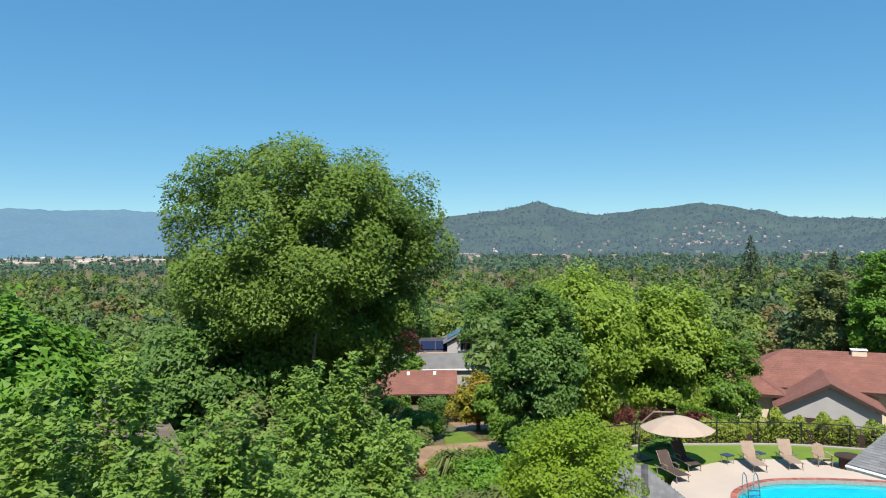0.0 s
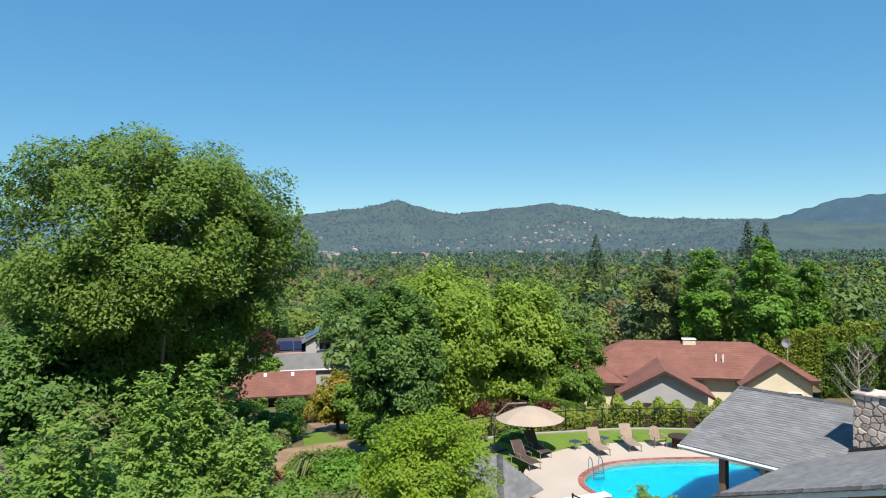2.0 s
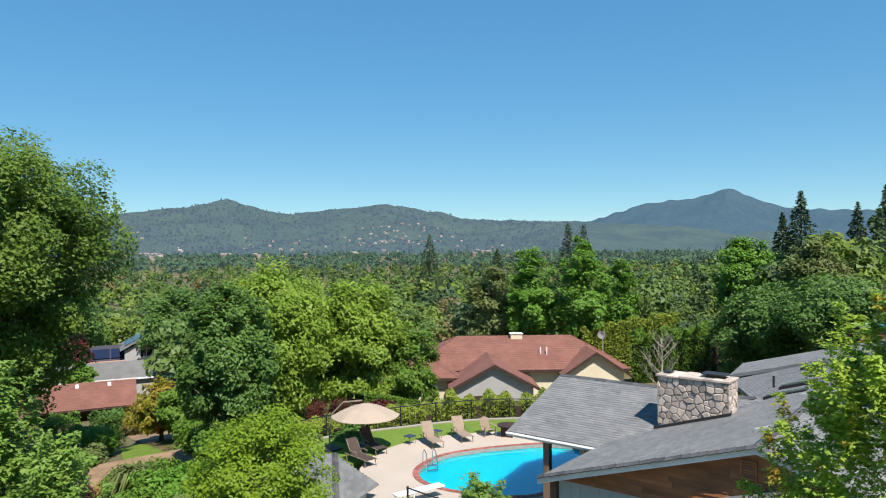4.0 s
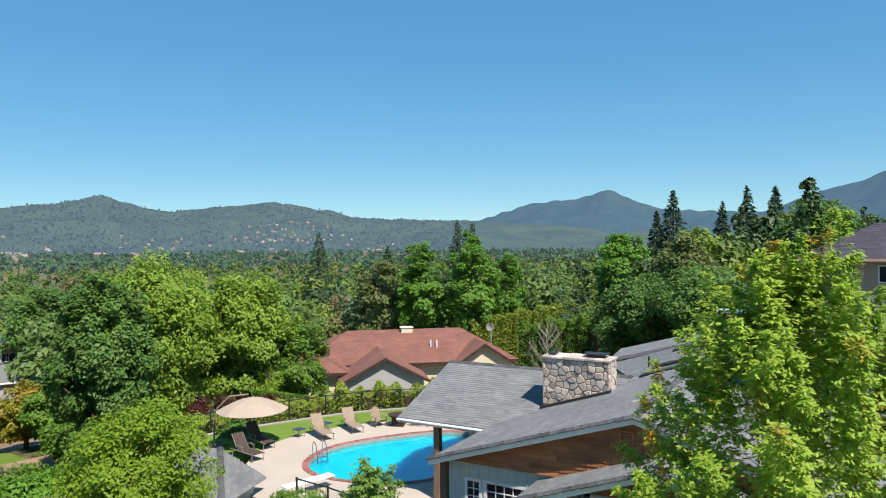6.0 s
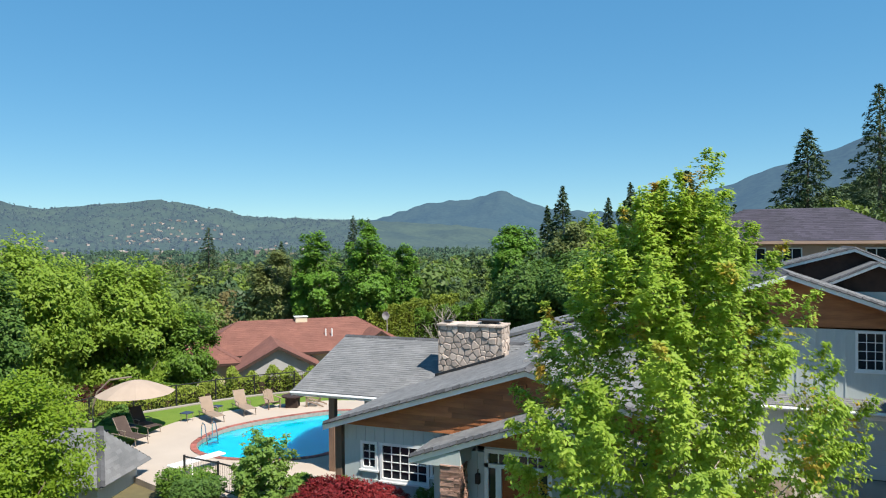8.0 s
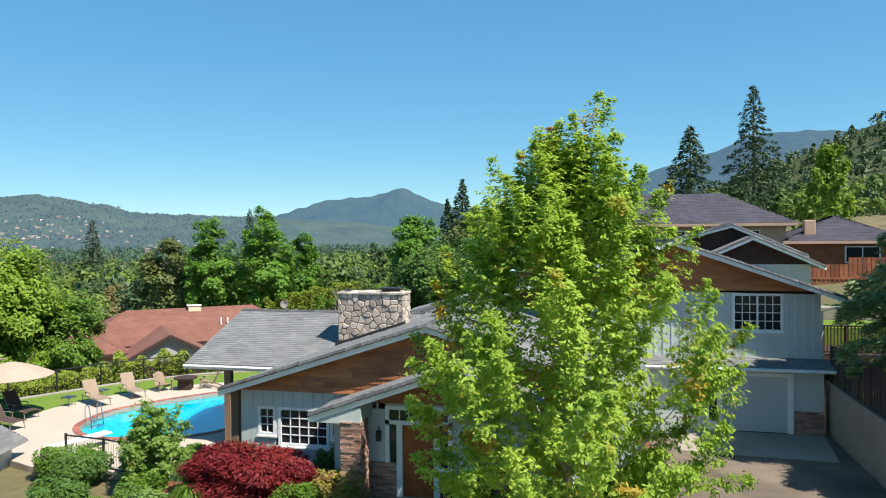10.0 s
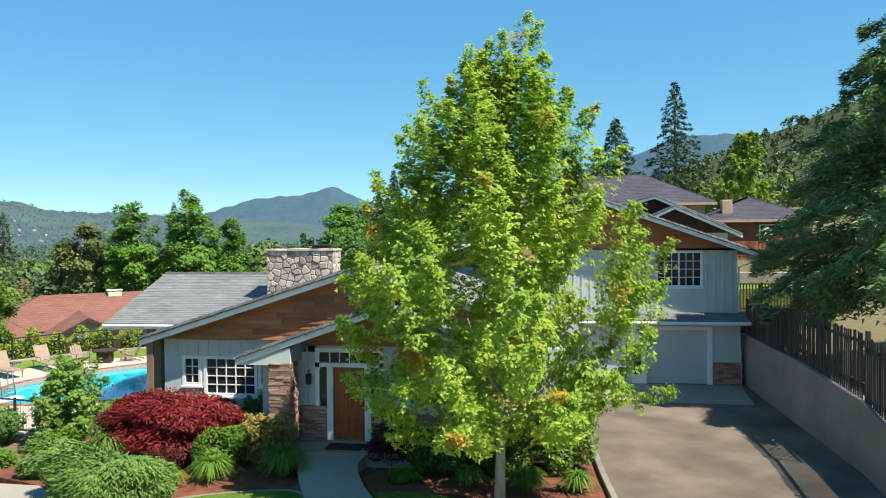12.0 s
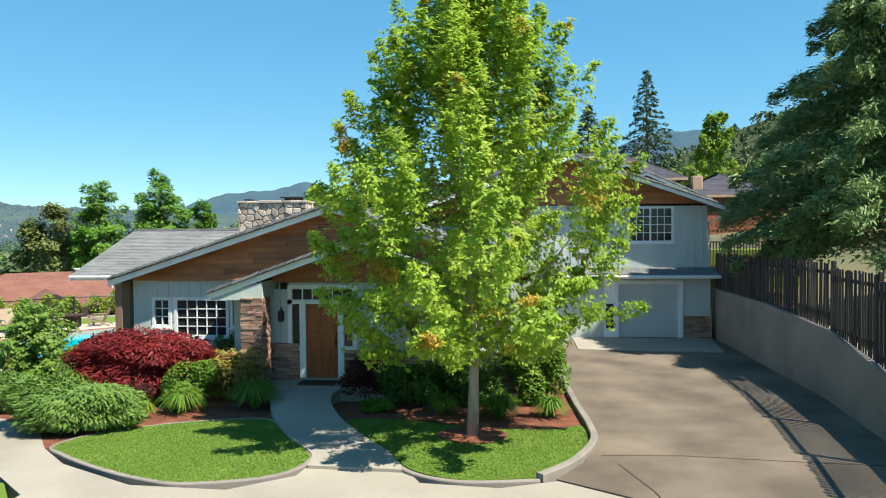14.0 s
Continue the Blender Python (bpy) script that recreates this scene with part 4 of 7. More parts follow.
# garage block walls
GW = 10.97
wall_piece((5.9, GW, 2.4), (9.92, GW + 0.2, 5.07), label="grey board-and-batten upper wall")
wall_piece((11.78, GW, 2.4), (13.12, GW + 0.2, 5.07))
wall_piece((9.92, GW, 4.97), (11.78, GW + 0.2, 5.07))
wall_piece((9.92, GW, 2.4), (11.78, GW + 0.2, 3.47))
wall_piece((-1.0, GW, 2.4), (5.9, GW + 0.2, 4.3))
wall_piece((12.92, GW + 0.2, -0.6), (13.12, GY1 - 0.5, 5.0))
wall_piece((-2.0, GY1 - 0.6, -0.6), (12.92, GY1 - 0.5, 4.0))
for x in np.arange(5.95, 13.1, 0.33):
    if not 9.85 < x < 11.8:
        part("batten", box_bm((x, GW - 0.025, 2.46), (x + 0.05, GW, 5.05)), M_SIDING, house)
part("gable", prism_bm([(PK, GW - 0.03, roof_g(PK) - 0.3), (PK + 0.6, GW - 0.03, 4.3), (4.0, GW - 0.03, 5.07), (13.12, GW - 0.03, 5.07), (13.12, GW - 0.03, roof_g(13.12) - 0.17), (GP, GW - 0.03, GZP - 0.17)], (0, 0.16, 0)), M_CEDAR, house, "stained cedar gable above the window")
window((9.92, GW + 0.03, 3.47), (11.78, GW, 4.97), 6, 4, split=3)
skirt = [(5.9, 10.1, 2.22), (13.4, 10.1, 2.22), (13.4, GW, 2.46), (5.9, GW, 2.46)]
r7 = roof_plate("roof", skirt, "narrow shingle skirt roof over the garage door", thick=0.08)
shingles(r7, skirt)
fascia((5.9, 10.09, 2.2), (13.4, 10.09, 2.2), 0.14, roof=r7)
part("gutter", tube_bm([(5.9, 10.02, 2.12), (13.4, 10.02, 2.12)], 0.06), M_WHITE, r7, "white eave gutter")
gd = part("garage_door", box_bm((9.48, 10.56, YARD + 0.03), (11.86, 10.62, 1.80)), M_GARAGE, house, "plain grey-green garage door")
for k in range(1, 4):
    z = YARD + 0.03 + k * 0.55
    part("panel_joint", box_bm((9.48, 10.552, z - 0.006), (11.86, 10.561, z + 0.006)), M_GREYWALL, gd)
bm = bmesh.new()
box(bm, (9.34, 10.44, YARD), (9.48, 10.64, 1.80))
box(bm, (11.86, 10.44, YARD), (12.04, 10.64, 1.80))
box(bm, (9.34, 10.44, 1.80), (12.04, 10.64, 1.95))
part("door_frame", bm, M_WHITE, house, "white garage door frame")
wall_piece((12.04, 10.5, -0.6), (13.12, 10.97, 2.2))
wall_piece((9.34, 10.5, 1.95), (12.04, 10.97, 2.2))
wall_piece((8.9, 10.5, -0.6), (9.34, 10.97, 2.2), M_WHITE)
wall_piece((5.9, 10.5, -0.6), (8.9, 10.97, 2.2))
part("side_light", box_bm((8.98, 10.47, 0.0), (9.28, 10.5, 1.0)), M_GLASS, house)
veneer = part("stone_veneer", box_bm((12.06, 10.48, -0.6), (13.12, 10.5, 0.5)), M_MORTAR, house, "brown ledge-stone base beside the garage")
ledge(veneer, 12.08, 13.12, -0.4, 0.52, 10.48)
part("wall", box_bm((9.48, 10.9, -0.5), (11.86, 10.96, 2.2)), M_DARKBROWN, house)
part("downpipe", tube_bm([(13.55, GY0 + 0.3, 4.5), (13.2, GW + 0.1, 4.3), (13.18, GW + 0.1, 0.0)], 0.04), M_WHITE, house, "white downpipe")

# chimney
CX0, CX1, CY0, CY1, CZ0, CZ1 = -5.02, -2.42, 6.75, 7.75, 2.9, 5.18
chimney = part("chimney", box_bm((CX0 + 0.05, CY0 + 0.05, CZ0), (CX1 - 0.05, CY1 - 0.05, CZ1)), M_MORTAR, house, "broad chimney of pale fieldstone")


def field_stones(parent, u0, u1, v0, v1, place, cell=0.31):
    """Irregular stones: relaxed cells of a jittered grid, each cut as a raised polygon."""
    pts = []
    nu, nv = int((u1 - u0) / cell) + 1, int((v1 - v0) / (cell * 0.8)) + 1
    for j in range(-1, nv + 1):
        for i in range(-1, nu + 1):
            pts.append((u0 + (i + 0.5 + (0.5 if j % 2 else 0)) * (u1 - u0) / nu + random.uniform(-0.11, 0.11), v0 + (j + 0.5) * (v1 - v0) / nv + random.uniform(-0.08, 0.08)))
    for k, (px, py) in enumerate(pts):
        poly = [(u0, v0), (u1, v0), (u1, v1), (u0, v1)]
        for m, (qx, qy) in enumerate(pts):
            if m == k or abs(qx - px) > 1.6 or abs(qy - py) > 1.6:
                continue
            mx, my, nx, ny = (px + qx) / 2, (py + qy) / 2, qx - px, qy - py
            ln = math.hypot(nx, ny)
            off = ((mx * nx + my * ny) / ln) - 0.014
            cut = []
            for a, b in zip(poly, poly[1:] + poly[:1]):
                da, db = (a[0] * nx + a[1] * ny) / ln - off, (b[0] * nx + b[1] * ny) / ln - off
                if da <= 0:
                    cut.append(a)
                if (da < 0) != (db < 0):
                    f = da / (da - db)
                    cut.append((a[0] + (b[0] - a[0]) * f, a[1] + (b[1] - a[1]) * f))
            poly = cut
            if len(poly) < 3:
                break
        if len(poly) < 3:
            continue
        cx, cy = sum(p[0] for p in poly) / len(poly), sum(p[1] for p in poly) / len(poly)
        d = random.uniform(0.03, 0.075)
        bm = bmesh.new()
        low = [bm.verts.new(place(a, b, 0.0)) for a, b in poly]
        mid = [bm.verts.new(place(a, b, d * 0.7)) for a, b in poly]
        top = [bm.verts.new(place(cx + (a - cx) * 0.82, cy + (b - cy) * 0.82, d * random.uniform(0.9, 1.1))) for a, b in poly]
        n = len(poly)
        bm.faces.new(top)
        for i in range(n):
            bm.faces.new((low[i], low[(i + 1) % n], mid[(i + 1) % n], mid[i]))
            bm.faces.new((mid[i], mid[(i + 1) % n], top[(i + 1) % n], top[i]))
        part("stone", bm, M_STONE, parent)


field_stones(chimney, CX0, CX1, CZ0 + 0.2, CZ1 - 0.06, lambda a, b, d: (a, CY0 + 0.05 - d, b))
field_stones(chimney, CY0, CY1, CZ0, CZ1 - 0.06, lambda a, b, d: (CX0 + 0.05 - d, a, b))
field_stones(chimney, CY0, CY1, CZ0, CZ1 - 0.06, lambda a, b, d: (CX1 - 0.05 + d, a, b))
x = CX0 - 0.05
while x < CX1 + 0.02:
    w = random.uniform(0.3, 0.55)
    x2 = min(x + w, CX1 + 0.05)
    part("cap_stone", box_bm((x, CY0 - 0.06, CZ1 - 0.07), (x2 - 0.015, CY1 + 0.06, CZ1 + random.uniform(0.0, 0.03)), 0.012), M_STONE, chimney)
    x = x2
part("flue_cap", box_bm((-3.5, 7.0, CZ1 + 0.12), (-2.6, 7.6, CZ1 + 0.17), 0.02), M_IRON, chimney, "dark metal flue cover")
part("flue", box_bm((-3.35, 7.1, CZ1), (-2.75, 7.5, CZ1 + 0.12)), M_IRON, chimney)
part("flue_cap", box_bm((-4.9, 7.0, CZ1 + 0.05), (-4.6, 7.4, CZ1 + 0.1), 0.02), M_IRON, chimney, "dark metal flue cover")
bm = bmesh.new()
prism(bm, [(CX0 - 0.1, CY0 - 0.12, roof_l(CX0 - 0.1) + 0.02), (CX1 + 0.1, CY0 - 0.12, roof_l(CX1 + 0.1) + 0.02), (CX1 + 0.1, CY0 - 0.1, roof_l(CX1 + 0.1) + 0.12), (CX0 - 0.1, CY0 - 0.1, roof_l(CX0 - 0.1) + 0.12)], (0, 0.04, 0))
part("flashing", bm, M_IRON, chimney, "dark sheet-metal flashing")
# skylights and pipes on the broad slope
for x0, y0, w, h in ((-2.1, 9.9, 1.5, 0.6), (-2.1, 12.3, 1.35, 0.6), (0.2, 12.6, 0.9, 0.6)):
    z0, z1 = roof_g(x0), roof_g(x0 + w)
    sk = part("skylight", prism_bm([(x0, y0, z0), (x0 + w, y0, z1), (x0 + w, y0 + h, z1), (x0, y0 + h, z0)], (0, 0, 0.13)), M_IRON, house, "low skylight with a dark frame")
    part("pane", prism_bm([(x0 + 0.06, y0 + 0.06, z0 + 0.15), (x0 + w - 0.06, y0 + 0.06, z1 + 0.11), (x0 + w - 0.06, y0 + h - 0.06, z1 + 0.11), (x0 + 0.06, y0 + h - 0.06, z0 + 0.15)], (0, 0, 0.02)), M_SKYGLASS, sk)
for x, y, h in ((-2.6, 13.6, 0.5), (2.6, 13.0, 0.4)):
    part("vent_pipe", tube_bm([(x, y, roof_g(x) - 0.1), (x, y, roof_g(x) + h)], 0.05), M_IRON, house, "dark vent pipe")
for x0 in (-2.6, 0.4):
    bz = [roof_g(x) for x in (x0, x0 + 1.1)]
    sk = part("skylight", prism_bm([(x0, 18.6, bz[0]), (x0 + 1.1, 18.6, bz[1]), (x0 + 1.1, 19.2, bz[1]), (x0, 19.2, bz[0])], (0, 0, 0.13)), M_IRON, house, "low skylight with a dark frame")
    part("pane", prism_bm([(x0 + 0.06, 18.66, bz[0] + 0.14), (x0 + 1.04, 18.66, bz[1] + 0.12), (x0 + 1.04, 19.14, bz[1] + 0.12), (x0 + 0.06, 19.14, bz[0] + 0.14)], (0, 0, 0.02)), M_SKYGLASS, sk)
for x, y in ((-0.5, 2.6), (-0.1, 7.4), (-0.6, 9.0), (-1.2, 13.9)):
    f = roof_l if y < 9 else roof_g
    part("roof_vent", prism_bm([(x, y, f(x)), (x + 0.4, y, f(x + 0.4)), (x + 0.4, y + 0.25, f(x + 0.4)), (x, y + 0.25, f(x))], (0, 0, 0.1)), M_GREYWALL, house, "small grey roof vent")

# ---- pool terrace ----
DECK = -0.60
P_C = Vector((-13.5, 9.6))
POOL = [(-16.7, 6.2), (-17.2, 7.4), (-17.35, 9.0), (-16.8, 10.6), (-15.7, 12.4), (-14.1, 14.2), (-12.2, 14.7), (-10.3, 13.0), (-9.7, 10.0), (-10.15, 7.3), (-10.9, 6.2), (-12.1, 5.5), (-14.0, 5.05), (-15.6, 5.3)]


def pool_ring(grow, n=70):
    """The pool's rounded outline in plan, with the coping's outer edge as drawn, grown outwards by grow - 0.3."""
    line = spline(POOL, 24)
    line = [line[round(i * len(line) / n) % len(line)] for i in range(n)]
    out = []
    for i, p in enumerate(line):
        d = (line[(i + 1) % n] - line[i - 1]).normalized()
        o = Vector((d.y, -d.x))
        if o.dot(p - P_C) < 0:
            o = -o
        out.append(p + o * (grow - 0.3))
    return out


def ring_slab(name, inner, outer, z0, z1, mat, label, category, parent=None):
    bm = bmesh.new()
    n = len(inner)
    rows = [[bm.verts.new((p[0], p[1], z)) for p in ring] for ring, z in ((inner, z0), (inner, z1), (outer, z1), (outer, z0))]
    for a, b in zip(rows, rows[1:] + rows[:1]):
        for i in range(n):
            bm.faces.new((a[i], a[(i + 1) % n], b[(i + 1) % n], b[i]))
    o = part(name, bm, mat, parent)
    return tagged(o, label, category, kind="structure")


def deck_outline(n=70):
    """Where the terrace ends, on rays from the pool's middle."""
    out = []
    for p in pool_ring(2.2, n):
        q = Vector(p)
        d = (q - P_C).normalized()
        reach = (q - P_C).length + 1.2 * max(0, d.dot(Vector((-0.9, 0.2)))) + 2.5 * max(0, d.dot(Vector((0.7, -0.7))))
        out.append(P_C + d * reach)
    return out


ring_slab("pool_deck", pool_ring(0.3), deck_outline(), -1.6, DECK, M_DECK, "pale concrete pool deck", "paving")
coping = ring_slab("pool_coping", pool_ring(0.0), pool_ring(0.30), -1.2, DECK + 0.015, M_MORTAR, "red brick coping round the pool", "coping")
water = slab("pool_water", pool_ring(0.02), -1.5, DECK - 0.16, M_WATER, "bright turquoise swimming pool water", "water")
ring, ring2 = pool_ring(0.01, 150), pool_ring(0.29, 150)
for i in range(150):
    a, b, c, d = ring[i], ring[(i + 1) % 150], ring2[(i + 1) % 150], ring2[i]
    m = (a + b + c + d) / 4
    cs = [(m + (p - m) * 0.94) for p in (a, b, c, d)]
    part("brick", prism_bm([(p.x, p.y, DECK - 0.02) for p in cs], (0, 0, 0.055)), M_COPING, coping)
# terrace on the house side and the strip of lawn beyond
slab("house_terrace", [(-9.4, 1.2), (-6.0, 0.95), (-6.0, 6.6), (-8.0, 6.6), (-8.0, 14), (-9.9, 14), (-9.9, 8), (-9.0, 5.0)], -1.5, DECK + 0.004, M_DECK, "pale concrete terrace under the pool wing", "paving")
TL = spline([(-23.0, 3.5), (-22.4, 7.0), (-20.8, 10.5), (-18.6, 14.0), (-15.8, 17.0), (-11.0, 19.0)], 5, False)
TL2 = spline([(-25.0, 3.5), (-24.4, 8.0), (-22.5, 12.0), (-20.2, 15.8), (-16.5, 19.0), (-11.0, 21.0)], 5, False)
bm = bmesh.new()
prism(bm, [(p.x, p.y, -2.2) for p in TL] + [(-9, 19), (-9, 14)] and [(p.x, p.y, -2.2) for p in TL2] + [(-9.0, 21.0, -2.2), (-9.0, 16.0, -2.2), (-12.2, 16.4, -2.2), (-14.8, 15.9, -2.2), (-17.0, 13.6, -2.2), (-18.7, 10.6, -2.2), (-19.2, 8.0, -2.2), (-20.2, 4.5, -2.2), (-23, 3.5, -2.2)], (0, 0, 2.2 + DECK - 0.02))
tagged(part("terrace_lawn", bm, M_LAWN), "strip of mown grass beyond the pool deck", "lawn", kind="structure")
strip("terrace_edging", TL2, 0.22, -2.0, DECK + 0.06, M_CONCRETE, "pale concrete mowing edge along the fence", "edging")


def wire_fence(points, name="metal_fence", label="black metal mesh fence along the terrace", h=1.25):
    e = thing(name, label, "fence", (points[0][0], points[0][1], DECK - 0.1))
    o = Vector((points[0][0], points[0][1], DECK - 0.1))
    loc = [Vector((p[0], p[1], DECK - 0.1)) - o for p in points]
    for p in loc:
        part("post", tube_bm([p, p + Vector((0, 0, h + 0.06))], 0.045, 6), M_IRON, e)
    for a, b in zip(loc, loc[1:]):
        for z in (h, 0.12):
            part("rail", tube_bm([a + Vector((0, 0, z)), b + Vector((0, 0, z))], 0.032, 5), M_IRON, e)
        n = int((b - a).length / 0.12)
        bm = bmesh.new()
        for i in range(1, n):
            p = a.lerp(b, i / n)
            tube(bm, [p + Vector((0, 0, 0.12)), p + Vector((0, 0, h))], 0.006, 3, False)
        tagged(part("pickets", bm, M_IRON, e), kind="stuff")
    return e


wire_fence([tuple(p) for p in spline([(-25.2, 3.5), (-24.6, 8.0), (-22.7, 12.1), (-20.4, 16.0), (-16.7, 19.2), (-11.0, 21.2)], 2, False)])
wire_fence([(-13.5, 2.2), (-11.8, 2.0), (-10.0, 1.6), (-8.4, 1.2), (-6.6, 0.8)], label="low black metal fence beside the house", h=1.1)


def lounger(at, turn, cover, label, back=55, group="pool loungers"):
    e = thing("sun_lounger", label, "sun lounger", at, turn, group)
    bm = bmesh.new()
    for s in (-0.31, 0.31):
        tube(bm, [(s, -0.65, 0.36), (s, 0.35, 0.36), (s, 1.25, 0.34)], 0.022, 6)
    part("frame", bm, M_TAUPE, e, "taupe metal frame")
    for x in (-0.31, 0.31):
        for y in (-0.5, 1.05):
            part("leg", tube_bm([(x, y, 0.35), (x * 1.04, y + 0.08, 0)], 0.02, 6), M_TAUPE, e)
    part("seat", box_bm((-0.29, -0.05, 0.355), (0.29, 1.22, 0.385), 0.01), cover, e, "fabric seat")
    c, s = math.cos(radians(back)), math.sin(radians(back))
    b = part("backrest", prism_bm([(-0.29, -0.05, 0.37), (0.29, -0.05, 0.37), (0.29, -0.05 - 0.85 * c, 0.37 + 0.85 * s), (-0.29, -0.05 - 0.85 * c, 0.37 + 0.85 * s)], (0, 0.02, 0.02)), cover, e, "raised fabric backrest")
    for sx in (-0.32, 0.32):
        part("armrest", tube_bm([(sx, -0.2, 0.55), (sx, 0.1, 0.60), (sx, 0.4, 0.58)], 0.022, 6), M_TAUPE, e)
        part("arm_post", tube_bm([(sx, 0.35, 0.36), (sx, 0.36, 0.58)], 0.016, 5), M_TAUPE, e)
        part("back_rail", tube_bm([(sx * 0.95, -0.05, 0.37), (sx * 0.95, -0.05 - 0.87 * c, 0.37 + 0.87 * s)], 0.018, 6), M_TAUPE, b)
    return e


lounger((-19.1, 10.4, DECK), -118, M_SLING, "tan sling sun lounger with raised back")
lounger((-18.5, 12.3, DECK), -122, M_SLING, "tan sling sun lounger with raised back")
lounger((-19.9, 5.75, DECK), -100, M_DARKSLING, "dark brown sun lounger in the umbrella's shade")
lounger((-20.8, 7.55, DECK), -104, M_DARKSLING, "dark brown sun lounger in the umbrella's shade")


def side_table(at):
    e = thing("side_table", "small dark blue side table beside a lounger", "side table", at)
    part("tabletop", box_bm((-0.25, -0.25, 0.40), (0.25, 0.25, 0.44), 0.01), M_TOWEL, e)
    for x in (-0.2, 0.2):
        for y in (-0.2, 0.2):
            part("leg", tube_bm([(x, y, 0), (x, y, 0.4)], 0.015, 5), M_TAUPE, e)


side_table((-19.9, 9.7, DECK))
side_table((-19.4, 11.35, DECK))
side_table((-20.7, 6.7, DECK))


def adirondack(at, turn):
    e = thing("adirondack_chair", "tan wooden adirondack chair at the fire table", "chair", at, turn, "chairs round the fire table")
    for i in range(5):
        y = -0.25 + i * 0.12
        part("seat_slat", box_bm((-0.27, y, 0.36 - 0.03 * i), (0.27, y + 0.1, 0.385 - 0.03 * i), 0.005), M_SLING, e)
    for i in range(5):
        x = -0.27 + i * 0.11
        hgt = 0.95 - 0.05 * abs(i - 2)
        part("back_slat", prism_bm([(x, 0.3, 0.2), (x + 0.1, 0.3, 0.2), (x + 0.1, 0.62, hgt), (x, 0.62, hgt)], (0, 0.022, 0.008)), M_SLING, e)
    for s in (-0.33, 0.33):
        part("armrest", box_bm((s - 0.06, -0.35, 0.55), (s + 0.06, 0.45, 0.575), 0.006), M_SLING, e)
        part("leg", box_bm((s - 0.015, -0.3, 0), (s + 0.015, -0.2, 0.55)), M_SLING, e)
        part("leg", prism_bm([(s, -0.2, 0.3), (s, -0.2, 0.38), (s, 0.7, 0.08), (s, 0.7, 0.0)], (0.025, 0, 0)), M_SLING, e)
    return e


adirondack((-17.45, 13.55, DECK), 60)
adirondack((-15.65, 14.75, DECK), -75)
ft = thing("fire_table", "round dark fire table on the terrace", "table", (-16.55, 14.15, DECK), 20)
bm = bmesh.new()
bmesh.ops.create_cone(bm, cap_ends=True, segments=28, radius1=0.58, radius2=0.6, depth=0.07, matrix=Matrix.Translation((0, 0, 0.6)))
part("tabletop", bm, M_DARKBROWN, ft)
part("base", box_bm((-0.33, -0.33, 0), (0.33, 0.33, 0.563), 0.01), M_DARKBROWN, ft)

# cantilever umbrella
um = thing("cantilever_umbrella", "beige cantilever umbrella over the loungers", "umbrella", (-22.6, 6.4, DECK), 0)
part("base_plate", box_bm((-0.5, -0.5, 0), (0.5, 0.5, 0.06), 0.01), M_IRON, um)
part("pole", tube_bm([(0, 0, 0.05), (-0.05, 0.05, 1.2), (0.15, 0.1, 1.9), (0.7, 0.35, 2.5), (1.6, 0.8, 2.62)], 0.045, 8), M_TAUPE, um, "curved brown metal pole")
UC, UR, UH = Vector((1.75, 0.9, 1.85)), 1.78, 0.62
bm = bmesh.new()
apex = bm.verts.new(UC + Vector((0, 0, UH)))
rings = []
for k in range(1, 6):
    r = UR * k / 5
    ringv = []
    for i in range(32):
        a = 2 * math.pi * i / 32
        sc = 1 - 0.05 * (k / 5) * (0.5 - 0.5 * math.cos(8 * a))
        z = UH * (1 - (k / 5) ** 1.55) - 0.03 * (k / 5) * (0.5 - 0.5 * math.cos(8 * a))
        ringv.append(bm.verts.new(UC + Vector((r * sc * math.cos(a), r * sc * math.sin(a), z))))
    rings.append(ringv)
for i in range(32):
    bm.faces.new((apex, rings[0][i], rings[0][(i + 1) % 32]))
    for a, b in zip(rings, rings[1:]):
        bm.faces.new((a[i], b[i], b[(i + 1) % 32], a[(i + 1) % 32]))
canopy = part("canopy", bm, M_UMBRELLA, um, "beige fabric canopy")
canopy.modifiers.new("thick", "SOLIDIFY").thickness = 0.012
for i in range(8):
    a = 2 * math.pi * i / 8
    d = Vector((math.cos(a), math.sin(a), 0))
    part("rib", tube_bm([UC + Vector((0, 0, UH - 0.03)), UC + d * UR * 0.55 + Vector((0, 0, UH * 0.55)), UC + d * UR * 0.98 + Vector((0, 0, -0.02))], 0.012, 5), M_TAUPE, um)

# diving board and ladder
db = thing("diving_board", "white diving board on a metal stand", "diving board", (-14.15, 2.93, DECK), -17)
part("board", box_bm((-0.24, -0.61, 0.44), (0.24, 1.73, 0.50), 0.015), M_WHITE, db, "long white board")
for y in (-0.47, 0.2):
    part("stand", tube_bm([(-0.22, y, 0), (-0.2, y, 0.44), (0.2, y, 0.44), (0.22, y, 0)], 0.03, 6), M_WHITE, db)
ld = thing("pool_ladder", "stainless steel pool ladder with curved handrails", "ladder", (-16.56, 7.34, DECK), -30)
for s in (-0.25, 0.25):
    part("handrail", tube_bm([(-0.35, s, 0), (-0.33, s, 0.6), (-0.15, s, 0.78), (0.1, s, 0.72), (0.3, s, 0.25), (0.38, s, -0.15)], 0.022, 8), M_CHROME, ld)
for z in (-0.1, 0.12):
    part("tread", box_bm((0.28, -0.25, z), (0.4, 0.25, z + 0.03), 0.005), M_CHROME, ld)

